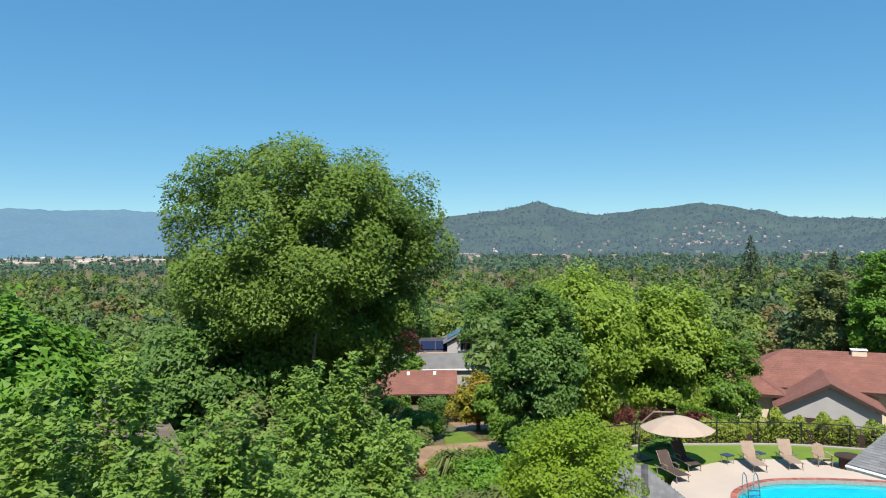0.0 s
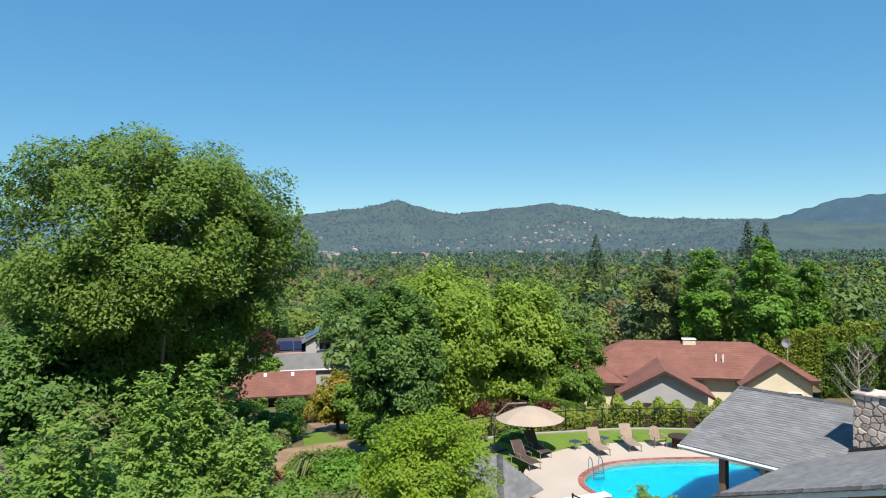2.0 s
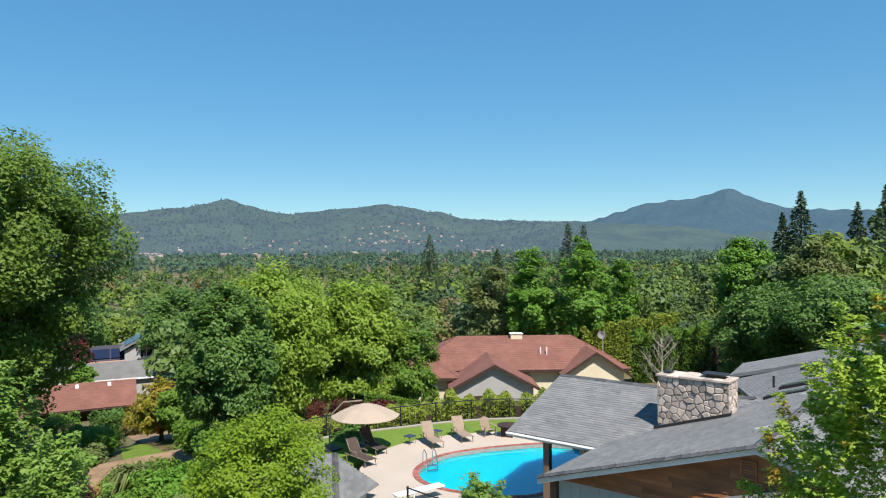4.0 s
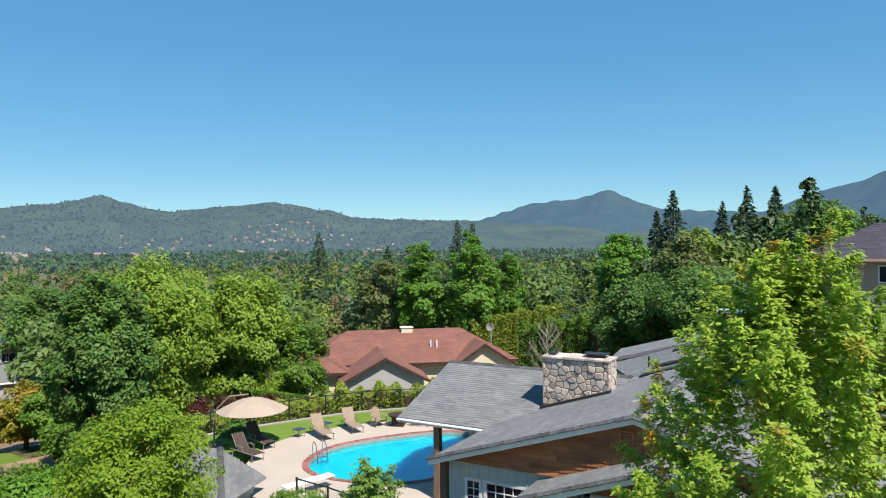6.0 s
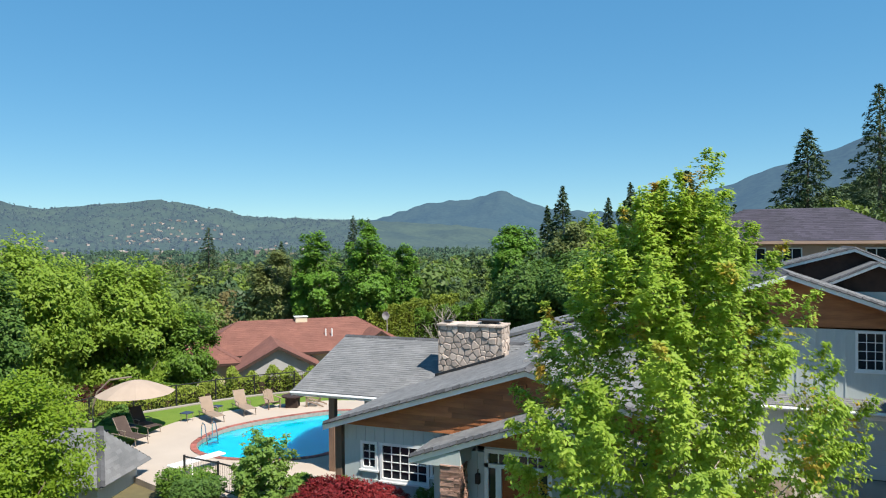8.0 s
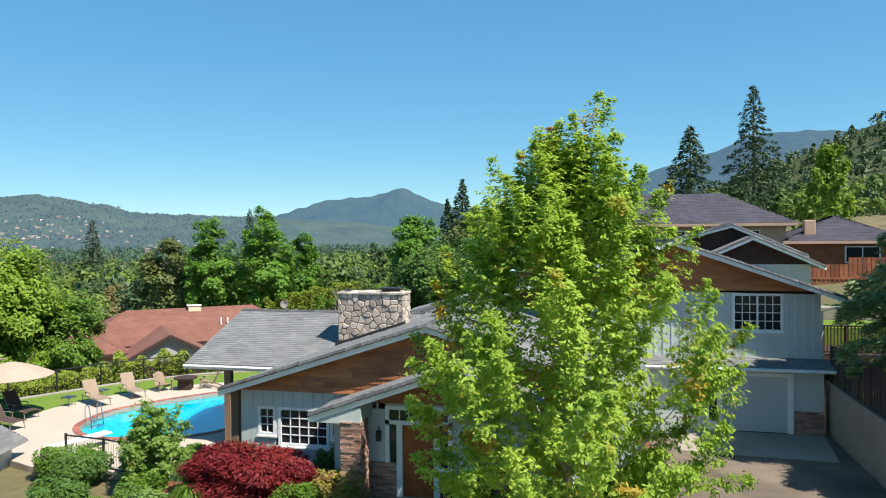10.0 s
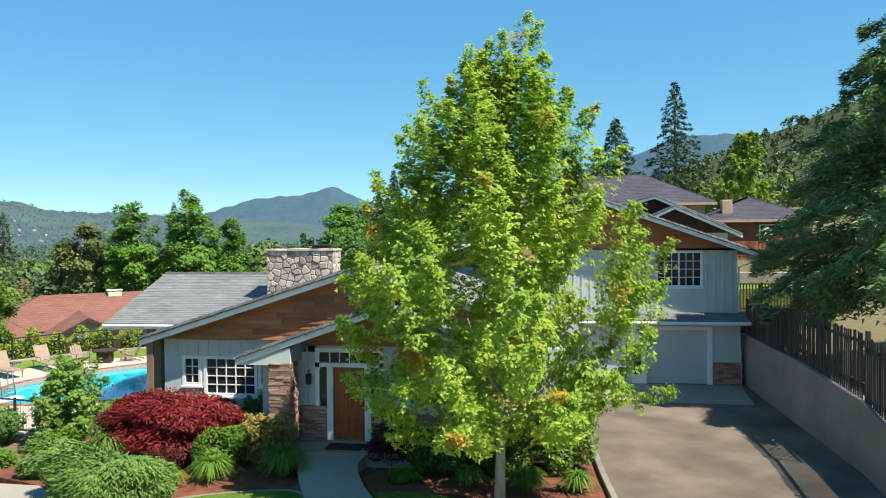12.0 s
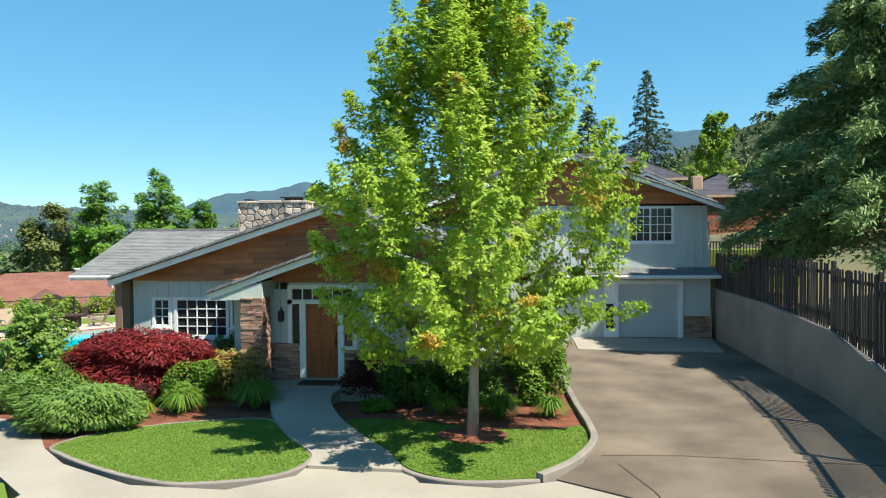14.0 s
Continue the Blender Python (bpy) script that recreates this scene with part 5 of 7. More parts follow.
# small pump house roof below the terrace
hut = thing("pump_house", "small shed with a grey shingle hip roof", "shed", (-17.2, 0.6, -1.7), 15)
part("wall", box_bm((-1.7, -1.3, 0), (1.7, 1.3, 1.7)), M_SIDING, hut)
bm = bmesh.new()
ev, rv = [bm.verts.new(p) for p in ((-2.1, -1.7, 1.62), (2.1, -1.7, 1.62), (2.1, 1.7, 1.62), (-2.1, 1.7, 1.62))], [bm.verts.new(p) for p in ((-0.7, 0, 3.25), (1.0, 0, 3.25))]
for q in ((ev[0], ev[1], rv[1], rv[0]), (ev[1], ev[2], rv[1]), (ev[2], ev[3], rv[0], rv[1]), (ev[3], ev[0], rv[0]), (ev[3], ev[2], ev[1], ev[0])):
    bm.faces.new(q)
hr = part("roof", bm, M_SHINGLE, hut, "grey shingle hip roof")
for cs in ([(-2.1, -1.7, 1.64), (2.1, -1.7, 1.64), (1.0, 0, 3.27), (-0.7, 0, 3.27)], [(2.1, -1.7, 1.64), (2.1, 1.7, 1.64), (1.0, 0, 3.27)], [(2.1, 1.7, 1.64), (-2.1, 1.7, 1.64), (-0.7, 0, 3.27), (1.0, 0, 3.27)], [(-2.1, 1.7, 1.64), (-2.1, -1.7, 1.64), (-0.7, 0, 3.27)]):
    shingles(hr, cs)
caps(hr, (2.1, -1.7, 1.66), (1.0, 0, 3.29))
caps(hr, (-2.1, -1.7, 1.66), (-0.7, 0, 3.29))

# ---- trees and shrubs ----


def limbs(base, height, radius, lean=(0, 0), count=9, start=0.3, mat=M_BARK, spread=0.55, crown_r=3.0, seed=1):
    """A tapered trunk with limbs, as one mesh about the base."""
    r = random.Random(seed)
    bm = bmesh.new()
    pts = [Vector((lean[0] * k / 6 + r.uniform(-0.02, 0.02) * height * 0.3, lean[1] * k / 6 + r.uniform(-0.02, 0.02) * height * 0.3, height * k / 6)) for k in range(7)]
    pts[0] = Vector((0, 0, -0.2))
    tube(bm, pts, [radius * (1.25 if k == 0 else 1 - 0.8 * k / 6) for k in range(7)], 9)
    for i in range(count):
        f = start + (0.9 - start) * (i + r.random() * 0.6) / count
        k = min(int(f * 6), 5)
        p = pts[k].lerp(pts[k + 1], f * 6 - k)
        a = i * 2.4 + r.uniform(-0.4, 0.4)
        ln = crown_r * (0.55 + 0.45 * r.random()) * (1.15 - 0.75 * f)
        d = Vector((math.cos(a), math.sin(a), 0)) * ln
        q = p + d * 0.5 + Vector((0, 0, ln * spread * 0.5))
        e = p + d + Vector((0, 0, ln * spread * 1.2))
        rr = radius * (1 - 0.8 * f) * 0.5
        tube(bm, [p, q, e], [rr, rr * 0.6, rr * 0.2], 6)
        tube(bm, [q, q + Vector((-d.y, d.x, ln * 0.6)) * 0.45], [rr * 0.5, rr * 0.15], 5)
        tube(bm, [q, q + Vector((d.y, -d.x, ln * 0.7)) * 0.4], [rr * 0.5, rr * 0.15], 5)
    return finish(bm, "trunk", mat, True)


def spire_tree(name, at, height, crown_r, base_h, leaf, n, mat, label, category="tree", seed=1, trunk_r=0.12, shoots=60, bark=M_BARK, shoot_len=1.0, upright=1.0, loose=1.0, leaders=0, tuft=1, slim=0.5):
    """A young upright tree: a trunk, rising shoots, and leaves set along the shoots, so that the outline is uneven."""
    e = thing(name, label, category, at)
    r = np.random.default_rng(seed)
    part("trunk", limbs((0, 0, 0), height * 0.92, trunk_r, count=16, start=base_h / height, mat=bark, spread=0.9, crown_r=crown_r * 0.6, seed=seed), None, e)
    pts = []
    per = n // shoots // tuft
    fs, ws = [0, 0.12, 0.3, 0.5, 0.7, 0.85, 1.0], [0.62, 0.92, 1.0, 0.88, 0.6, 0.34, 0.1]
    for i in range(shoots):
        f = (i + r.random()) / shoots
        z = base_h + (height - base_h) * f * 0.9
        rad = crown_r * float(np.interp(f, fs, ws))
        a = i * 2.399 + r.normal() * 0.3
        ro = rad * (0.35 + 0.62 * r.random() ** 0.6)
        ln = shoot_len * (0.7 + 0.9 * r.random()) * (1.0 if f > 0.25 else 0.7)
        lean = (0.75 - 0.45 * f) * upright
        direction = np.array([lean * np.cos(a), lean * np.sin(a), 0.9 if f > 0.2 else 0.35]) + 0.18 * r.normal(size=3)
        direction /= np.linalg.norm(direction)
        root = np.array([ro * 0.8 * np.cos(a), ro * 0.8 * np.sin(a), z - 0.3 * ln])
        t = r.random(per) ** 0.8
        w = (0.36 * np.sin(np.pi * np.clip(t * 0.85 + 0.15, 0, 1)) + 0.05) * shoot_len
        p = root + direction * ln * t[:, None] * 1.25 + r.normal(size=(per, 3)) * w[:, None] * 0.62 * loose
        fill = r.random(per) < 0.16
        p[fill] = np.array([0, 0, z - 0.3]) + (root - np.array([0, 0, z - 0.3])) * r.random((fill.sum(), 1)) + r.normal(size=(fill.sum(), 3)) * 0.25
        pts.append(p)
    for i in range(leaders):
        a = i * 2.399 + 0.5
        ro = crown_r * (0.08 + 0.36 * r.random()) * (i > 0)
        z0, z1 = height * (0.55 + 0.1 * r.random()), height * (1.0 - 0.33 * ro / crown_r - 0.1 * r.random())
        t = r.random(per * 2)
        w = 0.30 * np.sqrt(1.02 - t) * (1 + 0.5 * np.sin(t * 21 + i))
        pts.append(np.stack([ro * np.cos(a) * (1 + 0.2 * t), ro * np.sin(a) * (1 + 0.2 * t), z0 + (z1 - z0) * t], 1) + r.normal(size=(per * 2, 3)) * w[:, None])
    pts = np.concatenate(pts)
    pts = pts[pts[:, 2] > base_h * 0.75]
    axis = None
    if tuft > 1:  # leaves spread like stars from the ends of the twigs
        pts = np.repeat(pts, tuft, 0)
        axis = r.normal(size=pts.shape)
        axis[:, 2] = 0.35 * axis[:, 2] - 0.35
        axis /= np.linalg.norm(axis, axis=1, keepdims=True)
        pts = pts + axis * leaf * 0.62
    part("crown", leaves("crown", pts, leaf, mat, lift=0.35 if tuft > 1 else 0.1, slim=slim, out_from=np.array([0, 0, height * 0.45]), droop=0.0 if tuft > 1 else 1.0, axis=axis, loose=0.55 if tuft > 1 else 0.85), None, e)
    return e


def round_tree(name, at, height, crown_r, leaf, n, mat, label, category="tree", seed=1, clumps=26, bottom=0.2, trunk_r=0.2, flat=0.8, bark=M_BARK, droop=0.0, inner=0.5, top=1.0, slim=0.6, core=0.62, low=0.12, high=0.18, lump=0.85, ruffle=0.022, square=2.0, loose=0.55):
    """A broad tree: trunk, limbs and a crown of many clumps of leaves with gaps between them."""
    e = thing(name, label, category, at)
    r = np.random.default_rng(seed)
    part("trunk", limbs((0, 0, 0), height * 0.85, trunk_r, count=12, start=max(0.15, bottom), mat=bark, spread=0.7, crown_r=crown_r * 0.9, seed=seed), None, e)
    zc, hz = height * (bottom + top) / 2, height * (top - bottom) / 2
    blobs = [(0, 0, zc, crown_r * core, crown_r * core, hz * core)]
    for i in range(int(clumps * 2.6)):
        d = r.normal(size=3)
        d /= (np.abs(d) ** square).sum() ** (1 / square)
        k = 0.72 + 0.33 * r.random()
        s = crown_r * lump * (0.15 + 0.19 * r.random())
        wide = 1.0 - high * max(0, d[2]) - low * max(0, -d[2])
        blobs.append((d[0] * (crown_r - s) * k * wide, d[1] * (crown_r - s) * k * wide, zc + d[2] * (hz - s * flat) * k, s, s, s * flat))
    pts = blob_points(blobs, n, inner)
    pts = pts + r.normal(size=pts.shape) * crown_r * ruffle
    part("crown", leaves("crown", pts, leaf, mat, lift=0.4, out_from=np.array([0, 0, zc]), droop=droop, slim=slim, three=leaf > 0.2, loose=loose), None, e)
    return e


def conifer(name, at, height, radius, n, mat, label, leaf=0.35, seed=1, base=0.08, tiers=22, droop=0.25, category="conifer", ragged=0.25, slim=0.28):
    """A conifer: a straight trunk and whorls of drooping branches thick with needles."""
    e = thing(name, label, category, at)
    r = np.random.default_rng(seed)
    bm = tube_bm([(0, 0, -0.3), (0, 0, height * 0.5), (0, 0, height * 0.98)], [height * 0.016, height * 0.01, height * 0.002], 7)
    part("trunk", bm, M_BARK, e)
    bn = tiers * 9
    f = (np.arange(bn) + r.random(bn)) / bn
    a = np.arange(bn) * 2.399 + r.normal(size=bn) * 0.3
    ln = radius * (1 - f) ** 0.85 * (1 - ragged + 2 * ragged * r.random(bn)) + 0.05 * radius
    z = height * (base + (0.98 - base) * f)
    w = ln / ln.sum()
    k = r.choice(bn, n, p=w)
    t = np.sqrt(r.random(n))
    side = r.normal(size=n) * 0.16 * ln[k] * (1.15 - t)
    x = ln[k] * t * np.cos(a[k]) - side * np.sin(a[k])
    y = ln[k] * t * np.sin(a[k]) + side * np.cos(a[k])
    zz = z[k] - droop * ln[k] * t ** 1.5 + 0.12 * ln[k] * t + r.normal(size=n) * 0.025 * radius - 0.1 * np.abs(side)
    axis = np.stack([np.cos(a[k]), np.sin(a[k]), np.full(n, -0.35)], 1) + 0.5 * np.sign(side)[:, None] * np.stack([-np.sin(a[k]), np.cos(a[k]), 0 * t], 1)
    part("crown", leaves("crown", np.stack([x, y, zz], 1), leaf, mat, lift=0.9, slim=slim, axis=axis, three=True), None, e)
    return e


def shrub(name, at, rx, ry, h, leaf, n, mat, label, category="shrub", seed=1, clumps=14, flat=0.7, spray=False):
    """A shrub: short stems and a mound of small leaf clumps, resting on the ground."""
    e = thing(name, label, category, at)
    r = np.random.default_rng(seed)
    bm = bmesh.new()
    for i in range(6):
        a = i * 1.05
        tube(bm, [(0.05 * math.cos(a), 0.05 * math.sin(a), -0.05), (rx * 0.5 * math.cos(a), ry * 0.5 * math.sin(a), h * 0.6)], [0.03, 0.01], 5)
    part("stems", bm, M_BARK, e)
    blobs = [(0, 0, h * 0.45, rx * 0.75, ry * 0.75, h * 0.42)]
    for i in range(clumps):
        a = r.random() * 2 * np.pi
        k = 0.45 + 0.25 * r.random()
        z = h * (0.22 + 0.5 * r.random())
        s = 0.30 + 0.1 * r.random()
        blobs.append((rx * k * np.cos(a), ry * k * np.sin(a), z, rx * s, ry * s, h * s * flat))
    pts = blob_points(blobs, n, 0.75)
    pts[:, 2] = np.maximum(pts[:, 2], 0.02)
    axis = None
    if spray:  # narrow sprays that point outwards
        axis = pts / (np.linalg.norm(pts, axis=1, keepdims=True) + 1e-6) * np.array([1.0, 1.0, 0.5]) + np.array([0, 0, -0.15])
        pts = pts + axis * leaf * 0.9 * r.random((n, 1))
    part("foliage", leaves("foliage", pts, leaf, mat, lift=0.6, slim=0.28 if spray else 0.55, out_from=np.array([0, 0, 0.0]), three=leaf > 0.083, axis=axis), None, e)
    return e


def clump_grass(name, at, r0, h, n, mat, label, category="ornamental grass", seed=1, width=0.03):
    """A tuft of arching strap leaves from one foot."""
    e = thing(name, label, category, at)
    r = np.random.default_rng(seed)
    a, ln = r.random(n) * 2 * np.pi, 0.6 + 0.5 * r.random(n)
    d = np.stack([np.cos(a), np.sin(a), 0 * a], 1)
    s = np.stack([-np.sin(a), np.cos(a), 0 * a], 1) * width / 2
    spread = r.random(n)[:, None]
    p0 = d * 0.12 * r0 * r.random((n, 1))
    p1 = p0 + d * r0 * 0.5 * ln[:, None] * spread + np.array([0, 0, 1]) * h * (0.85 * ln)[:, None]
    p2 = p0 + d * r0 * 1.05 * ln[:, None] * (0.3 + 0.7 * spread) + np.array([0, 0, 1]) * h * (0.95 * ln * (1.05 - 0.75 * spread[:, 0]))[:, None]
    q = np.concatenate([np.stack([p0 - s, p0 + s, p1 + s, p1 - s], 1), np.stack([p1 - s, p1 + s, p2 + s * 0.15, p2 - s * 0.15], 1)])
    me = mesh_from("foliage", q.reshape(-1, 3), len(q), mat)
    part("foliage", me, None, e)
    return e


# the bright tree before the house
hero = spire_tree("maple_tree", (4.36, -3.95, YARD - 0.02), 10.15, 3.8, 1.95, 0.116, 138000, L_HERO, "tall bright yellow-green maple in the front lawn", seed=11, trunk_r=0.115, shoots=205, loose=0.62, leaders=9, bark=M_PALEBARK, shoot_len=0.95, tuft=6, slim=0.42)
ring_b = [(4.36 + 0.75 * math.cos(a), -3.95 + 0.62 * math.sin(a)) for a in np.arange(0, 2 * math.pi, 0.4)]
slab("mulch_ring", ring_b, -0.7, YARD + 0.035, M_MULCH, "ring of red bark mulch round the maple", "flower bed")

# planting before the house
def yz(x, y):
    return YARD - 0.03


shrub("japanese_maple", (-4.75, -0.75, yz(0, 0)), 2.05, 1.2, 2.15, 0.14, 30000, L_RED, "low spreading crimson laceleaf maple", seed=3, clumps=34, flat=0.42, spray=True)
shrub("juniper", (-4.75, -3.85, yz(0, 0)), 1.65, 1.05, 1.15, 0.125, 30000, L_JUNIPER, "spreading soft green juniper beside the pavement", seed=4, clumps=34, spray=True)
shrub("juniper", (-7.3, -2.2, yz(0, 0)), 0.85, 0.75, 0.95, 0.15, 9000, L_JUNIPER, "rounded grey-green juniper beside the pavement", seed=5, spray=True)
shrub("boxwood", (-3.15, -1.55, yz(0, 0)), 0.78, 0.75, 1.3, 0.075, 9000, L_SHRUB, "rounded fresh green shrub in the mulch bed", seed=6)
shrub("red_barberry", (-4.35, -1.95, yz(0, 0)), 0.5, 0.45, 0.8, 0.06, 5000, L_PURPLE, "small clipped dark red shrub", seed=7)
shrub("nandina", (-2.1, -0.95, yz(0, 0)), 0.95, 0.75, 1.55, 0.09, 9000, L_ROSE, "loose shrub with yellow-green and pink leaves", seed=8, clumps=18)
clump_grass("day_lily", (-2.9, -2.35, yz(0, 0)), 0.75, 0.6, 420, L_SHRUB, "tuft of strap-shaped green leaves", seed=1)
clump_grass("day_lily", (-1.25, -1.8, yz(0, 0)), 0.8, 0.75, 520, L_SHRUB, "tuft of strap-shaped green leaves", seed=2)
clump_grass("day_lily", (-6.2, -1.6, yz(0, 0)), 0.75, 0.9, 420, L_SHRUB, "tuft of strap-shaped green leaves", seed=3)
clump_grass("iris", (-7.3, 0.1, yz(0, 0)), 0.6, 1.1, 300, L_JUNIPER, "upright green iris leaves in the bed", seed=4, width=0.04)
clump_grass("yellow_grass", (-3.55, -3.0, yz(0, 0)), 0.35, 0.45, 200, L_MAPLE, "small yellow-green grass tuft", seed=5)
clump_grass("day_lily", (4.9, -2.2, yz(0, 0)), 0.7, 0.55, 460, L_SHRUB, "tuft of strap-shaped green leaves", seed=6)
clump_grass("day_lily", (6.1, -2.1, yz(0, 0)), 0.55, 0.5, 360, L_SHRUB, "tuft of strap-shaped green leaves", seed=7)
clump_grass("day_lily", (3.5, -2.0, yz(0, 0)), 0.55, 0.5, 300, L_SHRUB, "tuft of strap-shaped green leaves", seed=8)
shrub("barberry", (1.35, -0.75, yz(0, 0)), 0.8, 0.6, 1.25, 0.07, 7000, L_PURPLE, "dark purple shrub beside the walk", seed=9)
shrub("rhododendron", (2.7, -1.05, yz(0, 0)), 1.0, 0.75, 1.2, 0.10, 8000, L_DARK, "dark green rounded shrub under the window", seed=10)
shrub("rhododendron", (4.1, -0.9, yz(0, 0)), 0.9, 0.7, 1.2, 0.10, 7000, L_DARK, "dark green rounded shrub under the window", seed=12)
shrub("laurel", (5.75, -0.3, yz(0, 0)), 1.0, 0.95, 2.0, 0.09, 10000, L_SHRUB, "tall fresh green shrub beside the driveway kerb", seed=13)
shrub("laurel", (5.9, 2.2, yz(0, 0)), 0.8, 1.3, 1.6, 0.09, 8000, L_DARK, "dark green shrub along the kerb", seed=14)
shrub("holly", (-5.25, 0.35, yz(0, 0)), 0.75, 0.45, 1.75, 0.08, 7000, L_DARK, "rounded dark green shrub under the window", seed=15)
shrub("holly", (-2.85, 0.35, yz(0, 0)), 0.55, 0.4, 1.7, 0.08, 5000, L_DARK, "rounded dark green shrub beside the pillar", seed=16)
shrub("ground_cover", (1.9, -1.9, yz(0, 0)), 0.5, 0.35, 0.4, 0.07, 2500, L_SHRUB, "low green ground cover", seed=17)
round_tree("small_maple", (-7.7, 1.3, -0.75), 1.5, 0.8, 0.11, 8000, L_FRONT, "small green maple beside the low fence", seed=18, clumps=14, bottom=0.3, trunk_r=0.05)
spire_tree("small_maple", (-9.1, 0.9, -0.8), 2.5, 1.15, 0.6, 0.15, 9000, L_FRONT, "small upright green maple beside the low fence", seed=19, trunk_r=0.06, shoots=34, shoot_len=0.6, tuft=6, slim=0.4)
for i, (x, y, s) in enumerate(((-7.3, 1.5, 0.8), (-8.9, 0.2, 0.9), (-11.8, 0.9, 1.1), (-12.8, 1.6, 1.2), (-10.8, -1.2, 1.0), (-9.4, -2.0, 0.8))):
    shrub("shrub", (x, y, gz(x, y)), s, s * 0.9, s * 1.0, 0.10, 5000, L_SHRUB if i % 2 else L_DARK, "rounded green shrub beside the terrace", seed=20 + i)


def polar(px_bearing, d):
    """A place from a bearing to the right of north and a distance from the middle of the forecourt."""
    b = radians(px_bearing)
    return EYE_X + d * math.sin(b), EYE_Y + d * math.cos(b)


def tree_at(kind, bearing, d, top, crown, leaf, n, mat, label, seed, **kw):
    x, y = polar(bearing, d)
    z = gz(x, y) - 0.05
    return kind(kw.pop("name", "tree"), (x, y, z), top - z, crown, *( () if kind is not spire_tree else (kw.pop("base_h", 1.5),)), leaf, n, mat, label, seed=seed, **kw)


# west of the house, nearest first
for i, (b, d, top, cr) in enumerate(((-87.0, 15.5, 8.3, 1.5), (-80.0, 15.0, 7.0, 1.25), (-92.5, 14.5, 7.7, 1.5), (-73.8, 20, 7.0, 1.6), (-70.2, 21, 6.9, 1.5), (-67.0, 20, 5.0, 1.2), (-84.0, 13.5, 6.6, 1.3), (-77.0, 15.5, 5.8, 1.4), (-89.5, 12.5, 6.3, 1.4), (-98.5, 15, 8.0, 1.8), (-71.5, 16.5, 4.6, 1.3), (-75.0, 13.0, 4.3, 1.2), (-81.5, 12.0, 4.6, 1.2))):
    tree_at(spire_tree, b, d, top, cr, 0.155, 11600, L_FRONT, "young maple with large green leaves below the terrace", 31 + i, shoots=62, shoot_len=0.95, upright=0.35, loose=0.7, trunk_r=0.08, base_h=1.6, tuft=4, slim=0.45)
tree_at(round_tree, -96, 30, 9.6, 5.0, 0.3, 22000, L_POPLAR, "broad green tree on the slope", 37, bottom=0.15)
tree_at(round_tree, -73.4, 56, 18.4, 10.7, 0.26, 190000, L_OAK, "great old oak with a broad uneven crown", 38, name="oak_tree", clumps=125, bottom=0.18, trunk_r=0.7, flat=0.75, inner=0.62, core=0.46, low=0.30, high=-0.10, lump=0.60, ruffle=0.015, square=2.9, loose=0.62)
tree_at(round_tree, -81.5, 52, 6.0, 6.0, 0.34, 22000, L_DARK, "dark green tree below the oak", 39, bottom=0.1)
tree_at(round_tree, -78.0, 46, 1.5, 3.0, 0.3, 9000, L_OLIVE, "brownish green shrubby tree below the oak", 40, bottom=0.05)
tree_at(round_tree, -52.6, 25, 4.7, 2.75, 0.14, 32000, L_MAPLE, "lime-green japanese maple below the terrace", 41, name="green_laceleaf_maple", bottom=0.06, clumps=52, trunk_r=0.12, flat=0.55, slim=0.5)
tree_at(round_tree, -57.5, 20, 1.6, 1.5, 0.13, 12000, L_MAPLE, "low yellow-green japanese maple", 42, name="green_laceleaf_maple", bottom=0.1, clumps=18, trunk_r=0.08, flat=0.5)
tree_at(round_tree, -55.1, 45, 8.2, 3.35, 0.23, 42000, L_DARK, "dense dark green garden tree", 43, bottom=0.02, clumps=60)
tree_at(round_tree, -51.8, 58, 9.4, 6.0, 0.30, 46000, L_WILLOW, "yellow-green willow with hanging branches", 44, name="willow", bottom=0.02, clumps=70, droop=1.2)
tree_at(round_tree, -45.2, 60, 7.9, 4.8, 0.30, 38000, L_WILLOW, "yellow-green willow with hanging branches", 45, name="willow", bottom=0.02, clumps=56, droop=1.0)
tree_at(round_tree, -41.2, 61, 4.2, 3.3, 0.26, 18000, L_SHRUB, "light green small tree beside the red-roofed house", 46, bottom=0.05)
tree_at(round_tree, -34.3, 88, 8.0, 4.4, 0.32, 24000, L_OLIVE, "brownish olive tree behind the red roof", 47, bottom=0.05)
tree_at(round_tree, -31.2, 84, 11.2, 3.4, 0.32, 16000, L_POPLAR, "tall fresh green poplar", 48, name="poplar", bottom=0.05, clumps=30)
tree_at(round_tree, -27.3, 82, 11.0, 3.8, 0.32, 18000, L_POPLAR, "tall fresh green poplar", 49, name="poplar", bottom=0.05, clumps=32)
tree_at(round_tree, -24.5, 90, 8.2, 3.0, 0.32, 12000, L_POPLAR, "fresh green tree behind the hedge", 50, bottom=0.05)
tree_at(round_tree, -9.0, 62, 8.2, 6.0, 0.30, 26000, L_DARK, "broad dark green tree behind the roof", 51, bottom=0.05, clumps=36)
tree_at(round_tree, -14.0, 66, 7.0, 5.0, 0.30, 20000, L_DARK, "broad dark green tree behind the roof", 52, bottom=0.05, clumps=30)
tree_at(round_tree, -17.5, 48, 1.2, 3.0, 0.24, 12000, L_DARK, "dark green shrubby tree behind the roof", 53, bottom=0.05)
tree_at(round_tree, -10.8, 88, 11.0, 4.6, 0.4, 14000, L_OLIVE, "olive green tree up the slope", 54, bottom=0.05)
tree_at(round_tree, -2.0, 95, 15, 6.0, 0.4, 16000, L_DARK, "dark tree up the slope", 55, bottom=0.05)
